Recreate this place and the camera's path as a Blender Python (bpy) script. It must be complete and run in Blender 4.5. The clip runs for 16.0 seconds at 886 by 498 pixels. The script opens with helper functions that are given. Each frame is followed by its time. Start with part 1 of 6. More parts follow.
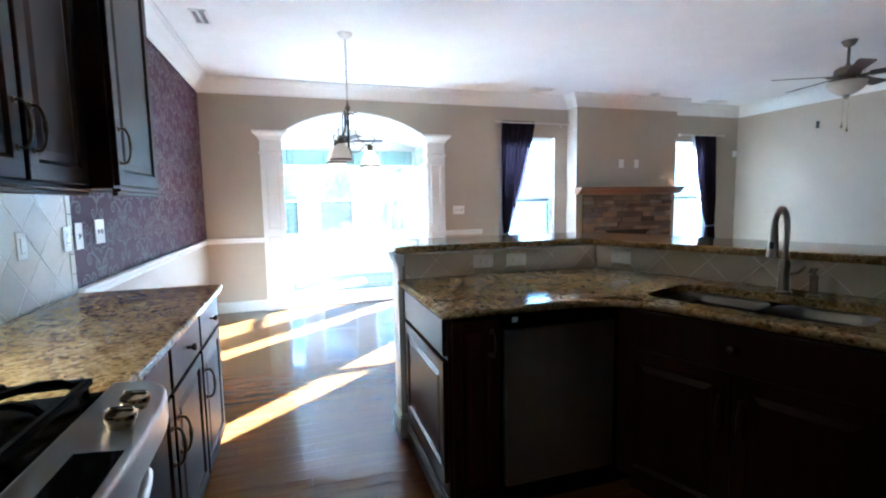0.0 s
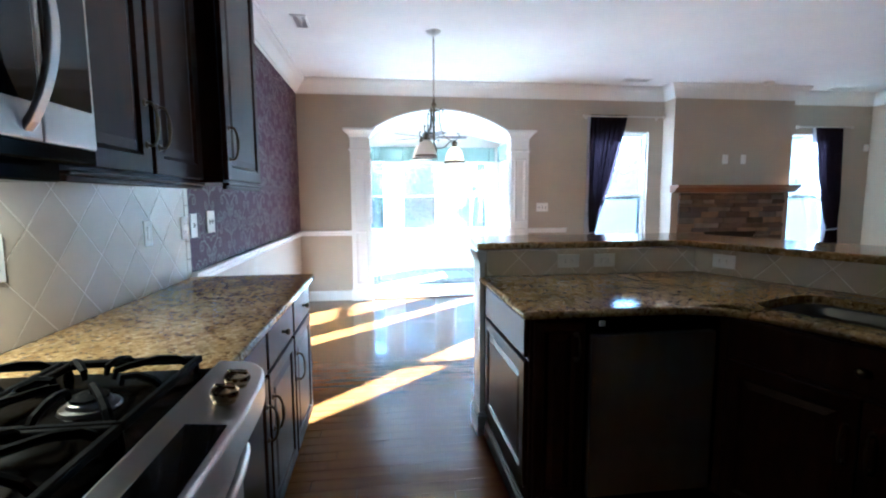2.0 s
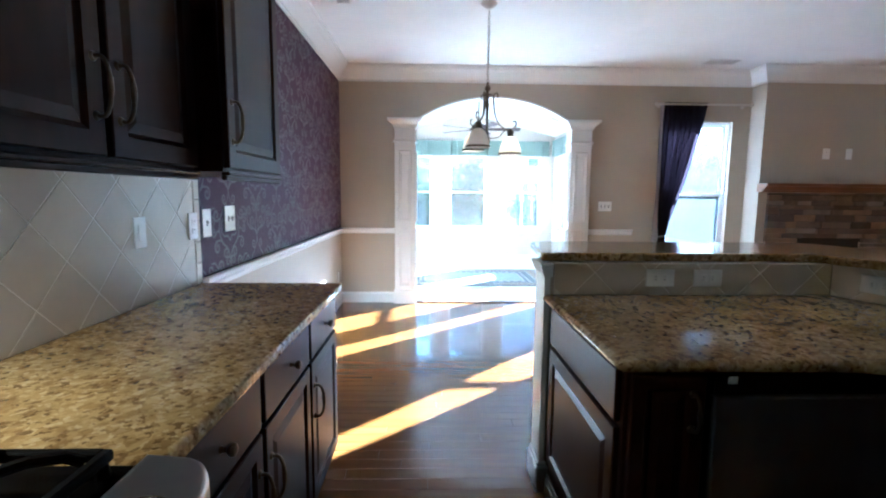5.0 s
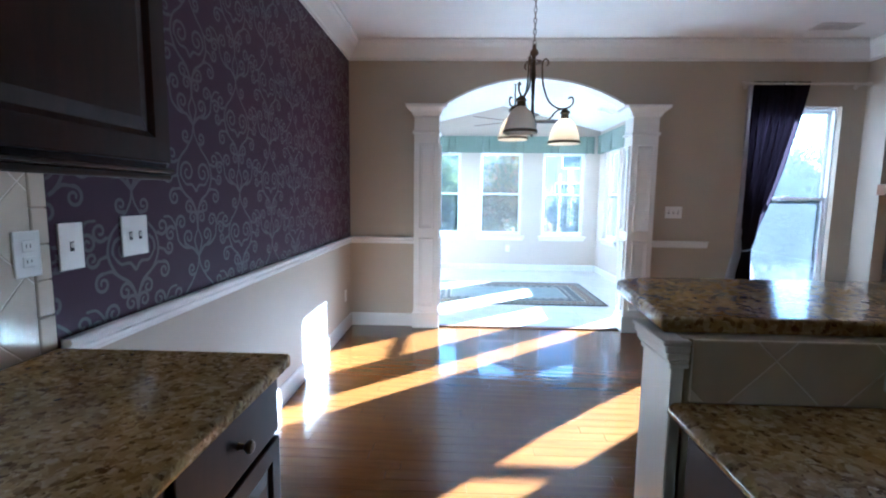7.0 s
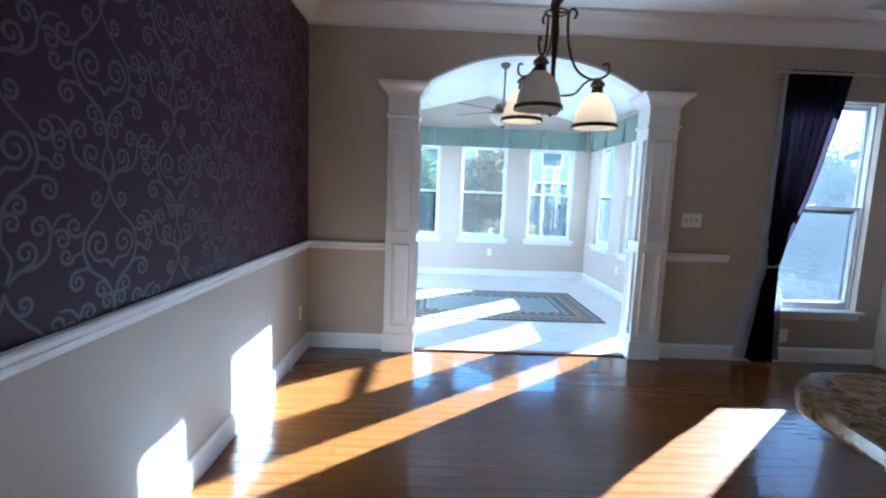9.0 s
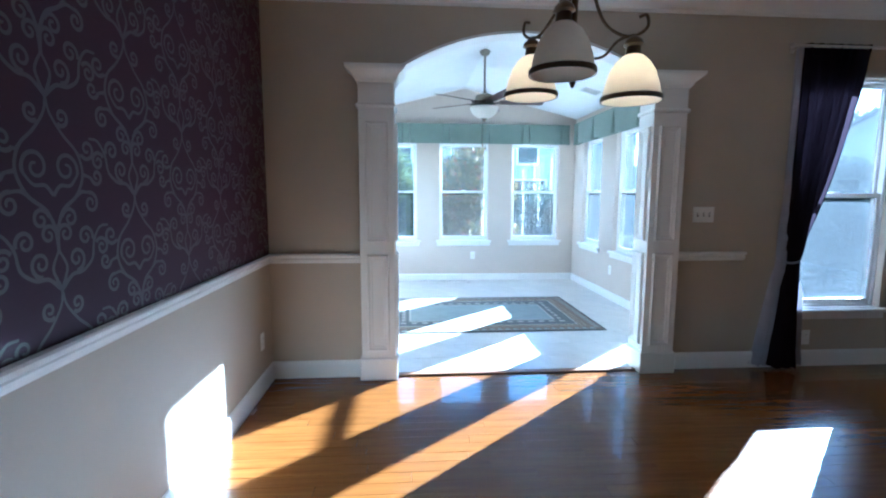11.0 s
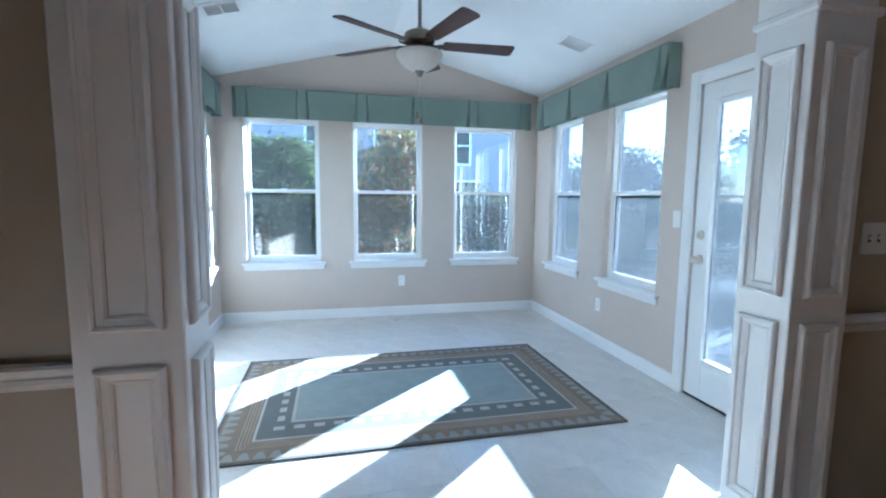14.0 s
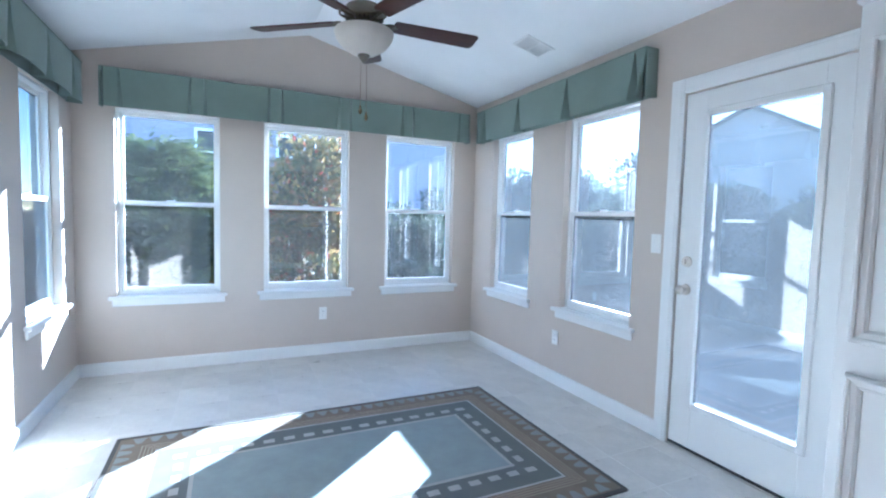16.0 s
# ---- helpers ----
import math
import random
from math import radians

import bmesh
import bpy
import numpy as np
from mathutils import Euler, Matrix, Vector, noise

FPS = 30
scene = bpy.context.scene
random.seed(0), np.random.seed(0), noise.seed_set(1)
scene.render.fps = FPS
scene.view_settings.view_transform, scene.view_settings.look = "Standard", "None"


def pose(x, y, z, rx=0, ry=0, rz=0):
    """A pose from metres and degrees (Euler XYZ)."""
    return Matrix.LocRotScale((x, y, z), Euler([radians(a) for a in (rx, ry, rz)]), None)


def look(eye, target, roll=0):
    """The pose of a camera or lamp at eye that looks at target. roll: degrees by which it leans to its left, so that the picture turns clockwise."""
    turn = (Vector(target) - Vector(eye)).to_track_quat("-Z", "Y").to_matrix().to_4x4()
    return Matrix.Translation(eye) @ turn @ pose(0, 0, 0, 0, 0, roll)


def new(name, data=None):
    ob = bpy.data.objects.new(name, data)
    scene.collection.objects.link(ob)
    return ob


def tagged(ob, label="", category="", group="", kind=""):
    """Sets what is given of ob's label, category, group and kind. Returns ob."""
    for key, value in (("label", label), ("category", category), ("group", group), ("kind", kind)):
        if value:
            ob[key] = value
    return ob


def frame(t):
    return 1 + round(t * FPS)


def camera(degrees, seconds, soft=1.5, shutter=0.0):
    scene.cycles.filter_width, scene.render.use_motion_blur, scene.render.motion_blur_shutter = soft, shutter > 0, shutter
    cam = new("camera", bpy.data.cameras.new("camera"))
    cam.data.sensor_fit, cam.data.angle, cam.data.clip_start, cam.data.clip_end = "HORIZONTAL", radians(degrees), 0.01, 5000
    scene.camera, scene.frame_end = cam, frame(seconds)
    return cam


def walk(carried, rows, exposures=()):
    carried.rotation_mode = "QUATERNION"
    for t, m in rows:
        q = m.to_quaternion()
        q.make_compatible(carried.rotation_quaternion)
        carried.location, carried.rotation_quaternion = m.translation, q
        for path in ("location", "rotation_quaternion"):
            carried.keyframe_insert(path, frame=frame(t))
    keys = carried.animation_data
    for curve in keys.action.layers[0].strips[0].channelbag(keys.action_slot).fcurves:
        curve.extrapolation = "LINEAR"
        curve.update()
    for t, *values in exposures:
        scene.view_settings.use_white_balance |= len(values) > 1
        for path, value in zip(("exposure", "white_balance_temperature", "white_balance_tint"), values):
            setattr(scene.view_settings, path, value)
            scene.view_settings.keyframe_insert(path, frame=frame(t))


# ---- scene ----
cam = camera(87.3, 16.0, soft=2.1)
PATH = [
    (0, (1.076, -6.234, 1.332), (1.665, -4.333, 1.13), -1.0),
    (0.5, (1.072, -6.229, 1.333), (1.55, -4.299, 1.124), -1.0),
    (1, (1.068, -6.222, 1.331), (1.453, -4.271, 1.119), -0.9),
    (1.5, (1.068, -6.215, 1.332), (1.379, -4.251, 1.118), -0.7),
    (2, (1.066, -6.211, 1.331), (1.32, -4.239, 1.118), -0.3),
    (2.5, (1.065, -6.206, 1.331), (1.27, -4.228, 1.12), 0.0),
    (3, (1.067, -6.196, 1.329), (1.233, -4.214, 1.121), 0.3),
    (3.5, (1.072, -6.159, 1.323), (1.21, -4.175, 1.114), 0.5),
    (4, (1.066, -6.078, 1.319), (1.187, -4.093, 1.1), 0.7),
    (6.5, (1.131, -4.959, 1.36), (1.074, -2.973, 1.127), 0.4),
    (7, (1.128, -4.726, 1.346), (1.056, -2.74, 1.121), 0.7),
    (7.5, (1.084, -4.479, 1.336), (1.059, -2.492, 1.107), 1.6),
    (8, (1.056, -4.283, 1.336), (1.071, -2.295, 1.111), 2.1),
    (8.5, (1.068, -4.078, 1.363), (1.096, -2.093, 1.124), 2.3),
    (11, (1.014, -3.4, 1.361), (1.157, -1.419, 1.128), 0.2),
    (11.5, (1.041, -3.129, 1.344), (1.216, -1.15, 1.111), -0.3),
    (12, (1.049, -2.78, 1.347), (1.266, -0.807, 1.103), -0.5),
    (12.5, (1.1, -2.389, 1.352), (1.357, -0.421, 1.103), -0.7),
    (13, (1.174, -2.005, 1.339), (1.482, -0.043, 1.098), -0.5),
    (13.5, (1.205, -1.644, 1.349), (1.591, 0.304, 1.112), 0.0),
    (14, (1.275, -1.316, 1.349), (1.729, 0.62, 1.129), 0.6),
    (14.5, (1.281, -1.062, 1.352), (1.832, 0.851, 1.162), 1.4),
    (15, (1.24, -0.893, 1.351), (1.904, 0.987, 1.195), 1.9),
    (15.5, (1.2, -0.714, 1.341), (1.962, 1.13, 1.205), 2.0),
    (16, (1.182, -0.577, 1.336), (2.025, 1.232, 1.206), 1.5),
]
walk(cam, [(t, look(eye, target, roll)) for t, eye, target, roll in PATH],
     [(0, 6.15, 3990, -5), (2, 5.86, 3990, -5), (4, 5.7, 4030, -4), (6.4, 5.18, 4120, -2), (7, 4.85, 4110, -1), (8.5, 4.44, 4060, -2), (11, 4.24, 4040, -4), (12, 4.12, 4090, -4), (13, 3.55, 4220, -4), (14.5, 3.49, 4350, 0), (16, 3.5, 4430, 3)])
SKY_STRENGTH, SUN_STRENGTH = 0.15, 5.0

# ---- light ----
SUN_TRAVEL = Vector((-2.245, -1.955, -1.0))
world = bpy.data.worlds.new("sky")
scene.world = world
world.use_nodes = True
wn = world.node_tree
sky = wn.nodes.new("ShaderNodeTexSky")
sky.sky_type, sky.sun_disc = "NISHITA", False
sky.dust_density, sky.air_density = 0.1, 1.0
sky.sun_elevation, sky.sun_rotation = radians(18.5), radians(48.9)
wn.nodes["Background"].inputs["Strength"].default_value = SKY_STRENGTH
wn.links.new(sky.outputs[0], wn.nodes["Background"].inputs[0])
sun = new("sun", bpy.data.lights.new("sun", "SUN"))
sun.data.energy, sun.data.angle, sun.data.color = SUN_STRENGTH, radians(0.6), (1, 0.95, 0.87)
sun.matrix_world = look((6, 6, 8), Vector((6, 6, 8)) + SUN_TRAVEL)


# ---- materials ----
def nodes_of(name):
    m = bpy.data.materials.new(name)
    m.use_nodes = True
    nt = m.node_tree
    return m, nt, nt.nodes["Principled BSDF"]


def add(nt, kind, **values):
    n = nt.nodes.new(kind)
    for k, v in values.items():
        n.inputs[k.replace("_", " ")].default_value = v
    return n


def shade(c, k):
    return (min(c[0] * k, 1), min(c[1] * k, 1), min(c[2] * k, 1), 1)


def two_noises(nt, big, fine, stretch=(1, 1, 1), where="Object"):
    """Coarse and fine noise in metres."""
    tc = nt.nodes.new("ShaderNodeTexCoord")
    mp = nt.nodes.new("ShaderNodeMapping")
    mp.inputs["Scale"].default_value = stretch
    nt.links.new(tc.outputs[where], mp.inputs[0])
    a = add(nt, "ShaderNodeTexNoise", Scale=big, Detail=4.0, Roughness=0.6)
    b = add(nt, "ShaderNodeTexNoise", Scale=fine, Detail=3.0, Roughness=0.6)
    nt.links.new(mp.outputs[0], a.inputs[0])
    nt.links.new(mp.outputs[0], b.inputs[0])
    return a, b, mp


def ramp(nt, source, stops):
    r = nt.nodes.new("ShaderNodeValToRGB")
    e = r.color_ramp.elements
    while len(e) < len(stops):
        e.new(0.5)
    for el, (p, c) in zip(e, stops):
        el.position, el.color = p, (*c[:3], 1)
    nt.links.new(source, r.inputs[0])
    return r.outputs[0]


def mixed(nt, how, fac, a, b):
    n = nt.nodes.new("ShaderNodeMix")
    n.data_type, n.blend_type = "RGBA", how
    for sock, v in ((n.inputs[0], fac), (n.inputs[6], a), (n.inputs[7], b)):
        if isinstance(v, bpy.types.NodeSocket):
            nt.links.new(v, sock)
        else:
            sock.default_value = v
    return n.outputs[2]


def spread(nt, source, lo, hi):
    n = nt.nodes.new("ShaderNodeMapRange")
    n.inputs[3].default_value, n.inputs[4].default_value = lo, hi
    nt.links.new(source, n.inputs[0])
    return n.outputs[0]


def bumped(nt, bs, source, strength, depth=0.002):
    n = add(nt, "ShaderNodeBump", Strength=strength, Distance=depth)
    nt.links.new(source, n.inputs["Height"])
    nt.links.new(n.outputs[0], bs.inputs["Normal"])


def surf(name, base, rough=0.5, metal=0.0, var=0.08, big=2.5, fine=60.0, bump=0.15, coat=0.0, stretch=(1, 1, 1), rvar=0.08, random_tone=0.0, sheen=0.0, spec=0.5):
    """A plain real surface: base colour with coarse stains and fine grain, uneven gloss and a little relief."""
    m, nt, bs = nodes_of(name)
    a, b, _ = two_noises(nt, big, fine, stretch)
    c1 = ramp(nt, a.outputs[0], ((0.3, shade(base, 1 - var)), (0.7, shade(base, 1 + var))))
    c2 = ramp(nt, b.outputs[0], ((0.3, (1 - var / 2,) * 3), (0.7, (1,) * 3)))
    c = mixed(nt, "MULTIPLY", 1.0, c1, c2)
    if random_tone:
        oi = nt.nodes.new("ShaderNodeObjectInfo")
        tone = ramp(nt, oi.outputs["Random"], ((0, (1 - random_tone,) * 3), (1, (1,) * 3)))
        c = mixed(nt, "MULTIPLY", 1.0, c, tone)
    nt.links.new(c, bs.inputs["Base Color"])
    nt.links.new(spread(nt, a.outputs[0], max(rough - rvar, 0.02), min(rough + rvar, 1)), bs.inputs["Roughness"])
    bs.inputs["Metallic"].default_value = metal
    bs.inputs["Specular IOR Level"].default_value = spec
    bs.inputs["Coat Weight"].default_value = coat
    bs.inputs["Coat Roughness"].default_value = 0.08
    bs.inputs["Sheen Weight"].default_value = sheen
    if bump:
        bumped(nt, bs, b.outputs[0], bump)
    return m


WALL = surf("tan_wall_paint", (0.45, 0.39, 0.305), 0.55, var=0.03, fine=220, bump=0.12)
GREIGE = surf("greige_wall_paint", (0.57, 0.497, 0.427), 0.55, var=0.03, fine=220, bump=0.12)
WHITE = surf("white_trim_paint", (0.79, 0.79, 0.78), 0.32, var=0.02, fine=90, bump=0.05)
CEIL = surf("ceiling_paint", (0.85, 0.855, 0.86), 0.75, var=0.025, fine=260, bump=0.2)
PURPLE = surf("purple_wallpaper", (0.033, 0.0135, 0.025), 0.55, var=0.12, big=3, fine=120, bump=0.25, stretch=(1, 0.25, 6), spec=0.12, sheen=0.22)
PURPLE.node_tree.nodes["Principled BSDF"].inputs["Sheen Tint"].default_value = (0.42, 0.20, 0.36, 1)
SILVER = surf("silver_print", (0.053, 0.037, 0.043), 0.45, var=0.15, fine=150, bump=0.2, spec=0.3, sheen=0.15)
ESPRESSO = surf("espresso_wood", (0.021, 0.0068, 0.0036), 0.36, var=0.35, big=4, fine=40, bump=0.015, coat=0.0, stretch=(6, 6, 1), rvar=0.04, spec=0.13)
ESPRESSO.node_tree.nodes["Principled BSDF"].inputs["Specular Tint"].default_value = (1, 0.86, 0.72, 1)
BRONZE = surf("aged_bronze", (0.145, 0.105, 0.066), 0.35, 0.85, var=0.25, fine=80, bump=0.1)
NICKEL = surf("brushed_nickel", (0.66, 0.61, 0.55), 0.36, 1.0, var=0.08, fine=200, bump=0.05)
TAP_NICKEL = surf("dark_brushed_nickel", (0.33, 0.285, 0.24), 0.3, 1.0, var=0.08, fine=200, bump=0.05)
STEEL = surf("stainless_steel", (0.52, 0.51, 0.50), 0.30, 1.0, var=0.05, big=1.5, fine=160, bump=0.0, stretch=(12, 12, 1), rvar=0.03)
# Stainless steel darkened in its colour for the dim kitchen it would mirror.
DARK_REFLECT_STEEL = surf("dark_reflecting_steel", (0.36, 0.335, 0.31), 0.34, 1.0, var=0.06, big=1.5, fine=160, bump=0.0, stretch=(12, 12, 1), rvar=0.03)
SINKST = surf("sink_steel", (0.27, 0.255, 0.235), 0.34, 0.95, var=0.08, fine=60, bump=0.05)
IRON = surf("cast_iron", (0.0035, 0.0032, 0.003), 0.65, var=0.3, fine=300, bump=0.4, spec=0.05)
ENAMEL = surf("black_enamel", (0.003, 0.0027, 0.0024), 0.14, var=0.2, bump=0.03, rvar=0.03, spec=0.04)
BLACKGLASS = surf("dark_glass", (0.006, 0.006, 0.007), 0.06, var=0.1, bump=0, rvar=0.02, spec=0.25)
PLASTIC = surf("white_plastic", (0.82, 0.81, 0.78), 0.35, var=0.02, bump=0.02)
DARK = surf("dark_slot", (0.03, 0.03, 0.03), 0.6)
TEAL = surf("teal_cloth", (0.205, 0.258, 0.218), 0.85, var=0.08, big=3, fine=350, bump=0.4, sheen=0.2)
TILE = surf("floor_tile_glaze", (0.71, 0.68, 0.63), 0.30, var=0.09, big=5, fine=40, bump=0.06, random_tone=0.08)
GROUT = surf("floor_grout", (0.74, 0.715, 0.68), 0.85, var=0.06, fine=150, bump=0.3)
SPLASH = surf("backsplash_tile_glaze", (0.60, 0.525, 0.41), 0.20, var=0.04, big=6, fine=60, bump=0.08, random_tone=0.06)
SPLASHGROUT = surf("backsplash_grout", (0.80, 0.745, 0.65), 0.85, var=0.08, fine=150, bump=0.3)
MANTEL = surf("oak_mantel_wood", (0.21, 0.10, 0.042), 0.4, var=0.25, big=3, fine=30, bump=0.2, stretch=(1, 8, 8))
BLADE = surf("mahogany_blade", (0.055, 0.018, 0.013), 0.35, var=0.3, big=4, fine=40, bump=0.1, stretch=(1, 8, 1))
CONCRETE = surf("patio_concrete", (0.20, 0.19, 0.185), 0.85, var=0.12, big=0.8, fine=40, bump=0.4)
SIDING_BLUE = surf("blue_grey_siding", (0.28, 0.26, 0.34), 0.6, var=0.06, fine=30)
SIDING_WHITE = surf("pale_siding", (0.66, 0.63, 0.61), 0.6, var=0.05, fine=30)
ROOF = surf("roof_shingles", (0.10, 0.10, 0.115), 0.9, var=0.25, big=2, fine=25, bump=0.5)
FENCE = surf("weathered_fence_wood", (0.24, 0.19, 0.15), 0.85, var=0.25, fine=30, bump=0.4, random_tone=0.25)
BARK = surf("bark", (0.085, 0.06, 0.04), 0.9, var=0.3, fine=40, bump=0.8)
SOOT = surf("sooty_firebox", (0.02, 0.019, 0.018), 0.9, var=0.3, bump=0.3)


def leaf_mat(name, stops):
    m, nt, bs = nodes_of(name)
    g = nt.nodes.new("ShaderNodeNewGeometry")
    c = ramp(nt, g.outputs["Random Per Island"], stops)
    nt.links.new(c, bs.inputs["Base Color"])
    bs.inputs["Roughness"].default_value = 0.6
    tr = nt.nodes.new("ShaderNodeBsdfTranslucent")
    nt.links.new(c, tr.inputs[0])
    mx = nt.nodes.new("ShaderNodeMixShader")
    mx.inputs[0].default_value = 0.42
    nt.links.new(bs.outputs[0], mx.inputs[1])
    nt.links.new(tr.outputs[0], mx.inputs[2])
    nt.links.new(mx.outputs[0], nt.nodes["Material Output"].inputs[0])
    return m


CEDAR = leaf_mat("cedar_leaves", ((0, (0.055, 0.085, 0.032)), (0.5, (0.15, 0.185, 0.07)), (1, (0.30, 0.32, 0.12))))
REDTIP = leaf_mat("red_tip_leaves", ((0, (0.065, 0.075, 0.03)), (0.45, (0.18, 0.165, 0.055)), (0.8, (0.36, 0.24, 0.08)), (0.9, (0.42, 0.28, 0.12)), (1, (0.55, 0.07, 0.05))))
SHRUB = leaf_mat("shrub_leaves", ((0, (0.05, 0.07, 0.04)), (0.6, (0.095, 0.115, 0.07)), (1, (0.14, 0.15, 0.10))))


def make_floor_wood(island):
    m, nt, bs = nodes_of("hardwood_floor")
    a, b, mp = two_noises(nt, 3.0, 30.0, (0.6, 9, 1), "Object")
    if island:
        rnd = nt.nodes.new("ShaderNodeNewGeometry").outputs["Random Per Island"]
    else:
        rnd = nt.nodes.new("ShaderNodeObjectInfo").outputs["Random"]
    grain = ramp(nt, a.outputs[0], ((0.25, (0.128, 0.044, 0.0085)), (0.55, (0.182, 0.070, 0.0135)), (0.8, (0.225, 0.095, 0.021))))
    tone = ramp(nt, rnd, ((0, (0.86,) * 3), (1, (1.0,) * 3)))
    c = mixed(nt, "MULTIPLY", 1.0, grain, tone)
    fine = ramp(nt, b.outputs[0], ((0.3, (0.85,) * 3), (0.7, (1,) * 3)))
    nt.links.new(mixed(nt, "MULTIPLY", 1.0, c, fine), bs.inputs["Base Color"])
    nt.links.new(spread(nt, a.outputs[0], 0.16, 0.30), bs.inputs["Roughness"])
    bs.inputs["Specular IOR Level"].default_value = 0.25
    bs.inputs["Coat Weight"].default_value = 0.4
    bs.inputs["Coat Roughness"].default_value = 0.04
    bumped(nt, bs, b.outputs[0], 0.06, 0.001)
    return m


WOODFLOOR, WOODFLOOR_REST = make_floor_wood(False), make_floor_wood(True)


def make_granite():
    m, nt, bs = nodes_of("speckled_granite")
    tc = nt.nodes.new("ShaderNodeTexCoord")
    v = add(nt, "ShaderNodeTexVoronoi", Scale=95.0)
    v2 = add(nt, "ShaderNodeTexVoronoi", Scale=42.0)
    n1 = add(nt, "ShaderNodeTexNoise", Scale=7.0, Detail=5.0)
    n2 = add(nt, "ShaderNodeTexNoise", Scale=55.0, Detail=3.0)
    for n in (n1, n2):
        nt.links.new(tc.outputs["Object"], n.inputs[0])
    bend = nt.nodes.new("ShaderNodeVectorMath")
    bend.operation = "MULTIPLY_ADD"
    bend.inputs[1].default_value = (0.022, 0.022, 0.022)
    nt.links.new(n2.outputs["Color"], bend.inputs[0])
    nt.links.new(tc.outputs["Object"], bend.inputs[2])
    for n in (v, v2):
        nt.links.new(bend.outputs[0], n.inputs[0])
    sep = nt.nodes.new("ShaderNodeSeparateColor")
    nt.links.new(v.outputs["Color"], sep.inputs[0])
    base = ramp(nt, sep.outputs[0], ((0.0, (0.15, 0.095, 0.036)), (0.10, (0.25, 0.165, 0.065)), (0.22, (0.37, 0.26, 0.10)), (0.75, (0.46, 0.335, 0.135)), (1, (0.56, 0.44, 0.23))))
    sep2 = nt.nodes.new("ShaderNodeSeparateColor")
    nt.links.new(v2.outputs["Color"], sep2.inputs[0])
    blot = ramp(nt, sep2.outputs[1], ((0.0, (0.60, 0.54, 0.45)), (0.22, (0.84, 0.79, 0.72)), (0.5, (1, 1, 1))))
    cloud = ramp(nt, n1.outputs[0], ((0.3, (0.70, 0.67, 0.62)), (0.7, (1.0, 0.97, 0.94))))
    c = mixed(nt, "MULTIPLY", 1.0, mixed(nt, "MULTIPLY", 1.0, base, blot), cloud)
    nt.links.new(c, bs.inputs["Base Color"])
    nt.links.new(spread(nt, n2.outputs[0], 0.06, 0.14), bs.inputs["Roughness"])
    bs.inputs["Specular IOR Level"].default_value = 0.28
    return m


GRANITE = make_granite()


def make_stone():
    m, nt, bs = nodes_of("ledge_stone")
    a, b, _ = two_noises(nt, 6, 45)
    oi = nt.nodes.new("ShaderNodeObjectInfo")
    tone = ramp(nt, oi.outputs["Random"], ((0, (0.075, 0.058, 0.045)), (0.25, (0.22, 0.165, 0.12)), (0.45, (0.12, 0.108, 0.10)), (0.65, (0.29, 0.20, 0.125)), (0.85, (0.16, 0.14, 0.125)), (1, (0.33, 0.28, 0.23))))
    g = ramp(nt, a.outputs[0], ((0.25, (0.6,) * 3), (0.75, (1.1,) * 3)))
    nt.links.new(mixed(nt, "MULTIPLY", 1.0, tone, g), bs.inputs["Base Color"])
    bs.inputs["Roughness"].default_value = 0.85
    bumped(nt, bs, b.outputs[0], 0.8, 0.01)
    return m


STONE = make_stone()


def make_glass(name, dust_low, dust_high, clear):
    """A see-through pane that dims the view by clear, with a mirror's gloss at grazing angles."""
    m, nt, bs = nodes_of(name)
    nt.nodes.remove(bs)
    out = nt.nodes["Material Output"]
    t, g = nt.nodes.new("ShaderNodeBsdfTransparent"), nt.nodes.new("ShaderNodeBsdfGlossy")
    t.inputs[0].default_value = (clear, clear * 0.985, clear * 0.99, 1)
    g.inputs["Roughness"].default_value = 0.01
    lw = add(nt, "ShaderNodeLayerWeight", Blend=0.5)
    pw = nt.nodes.new("ShaderNodeMath")
    pw.operation, pw.inputs[1].default_value = "POWER", 4.0
    nt.links.new(lw.outputs["Facing"], pw.inputs[0])
    f = nt.nodes.new("ShaderNodeMapRange")
    f.inputs[3].default_value, f.inputs[4].default_value = 0.11, 0.8
    nt.links.new(pw.outputs[0], f.inputs[0])
    mx = nt.nodes.new("ShaderNodeMixShader")
    nt.links.new(f.outputs[0], mx.inputs[0])
    nt.links.new(t.outputs[0], mx.inputs[1])
    nt.links.new(g.outputs[0], mx.inputs[2])
    dust = nt.nodes.new("ShaderNodeBsdfTranslucent")
    dust.inputs[0].default_value = (0.8, 0.84, 0.88, 1)
    nz = add(nt, "ShaderNodeTexNoise", Scale=3.0, Detail=4.0)
    nt.links.new(nt.nodes.new("ShaderNodeTexCoord").outputs["Object"], nz.inputs[0])
    film = nt.nodes.new("ShaderNodeMixShader")
    nt.links.new(spread(nt, nz.outputs[0], dust_low, dust_high), film.inputs[0])
    nt.links.new(mx.outputs[0], film.inputs[1])
    nt.links.new(dust.outputs[0], film.inputs[2])
    nt.links.new(film.outputs[0], out.inputs[0])
    return m


# The dusty panes' low clear value tones down the overbright view outdoors.
GLASS, DUSTYGLASS = make_glass("window_glass", 0.003, 0.007, 0.82), make_glass("dusty_window_glass", 0.013, 0.027, 0.40)


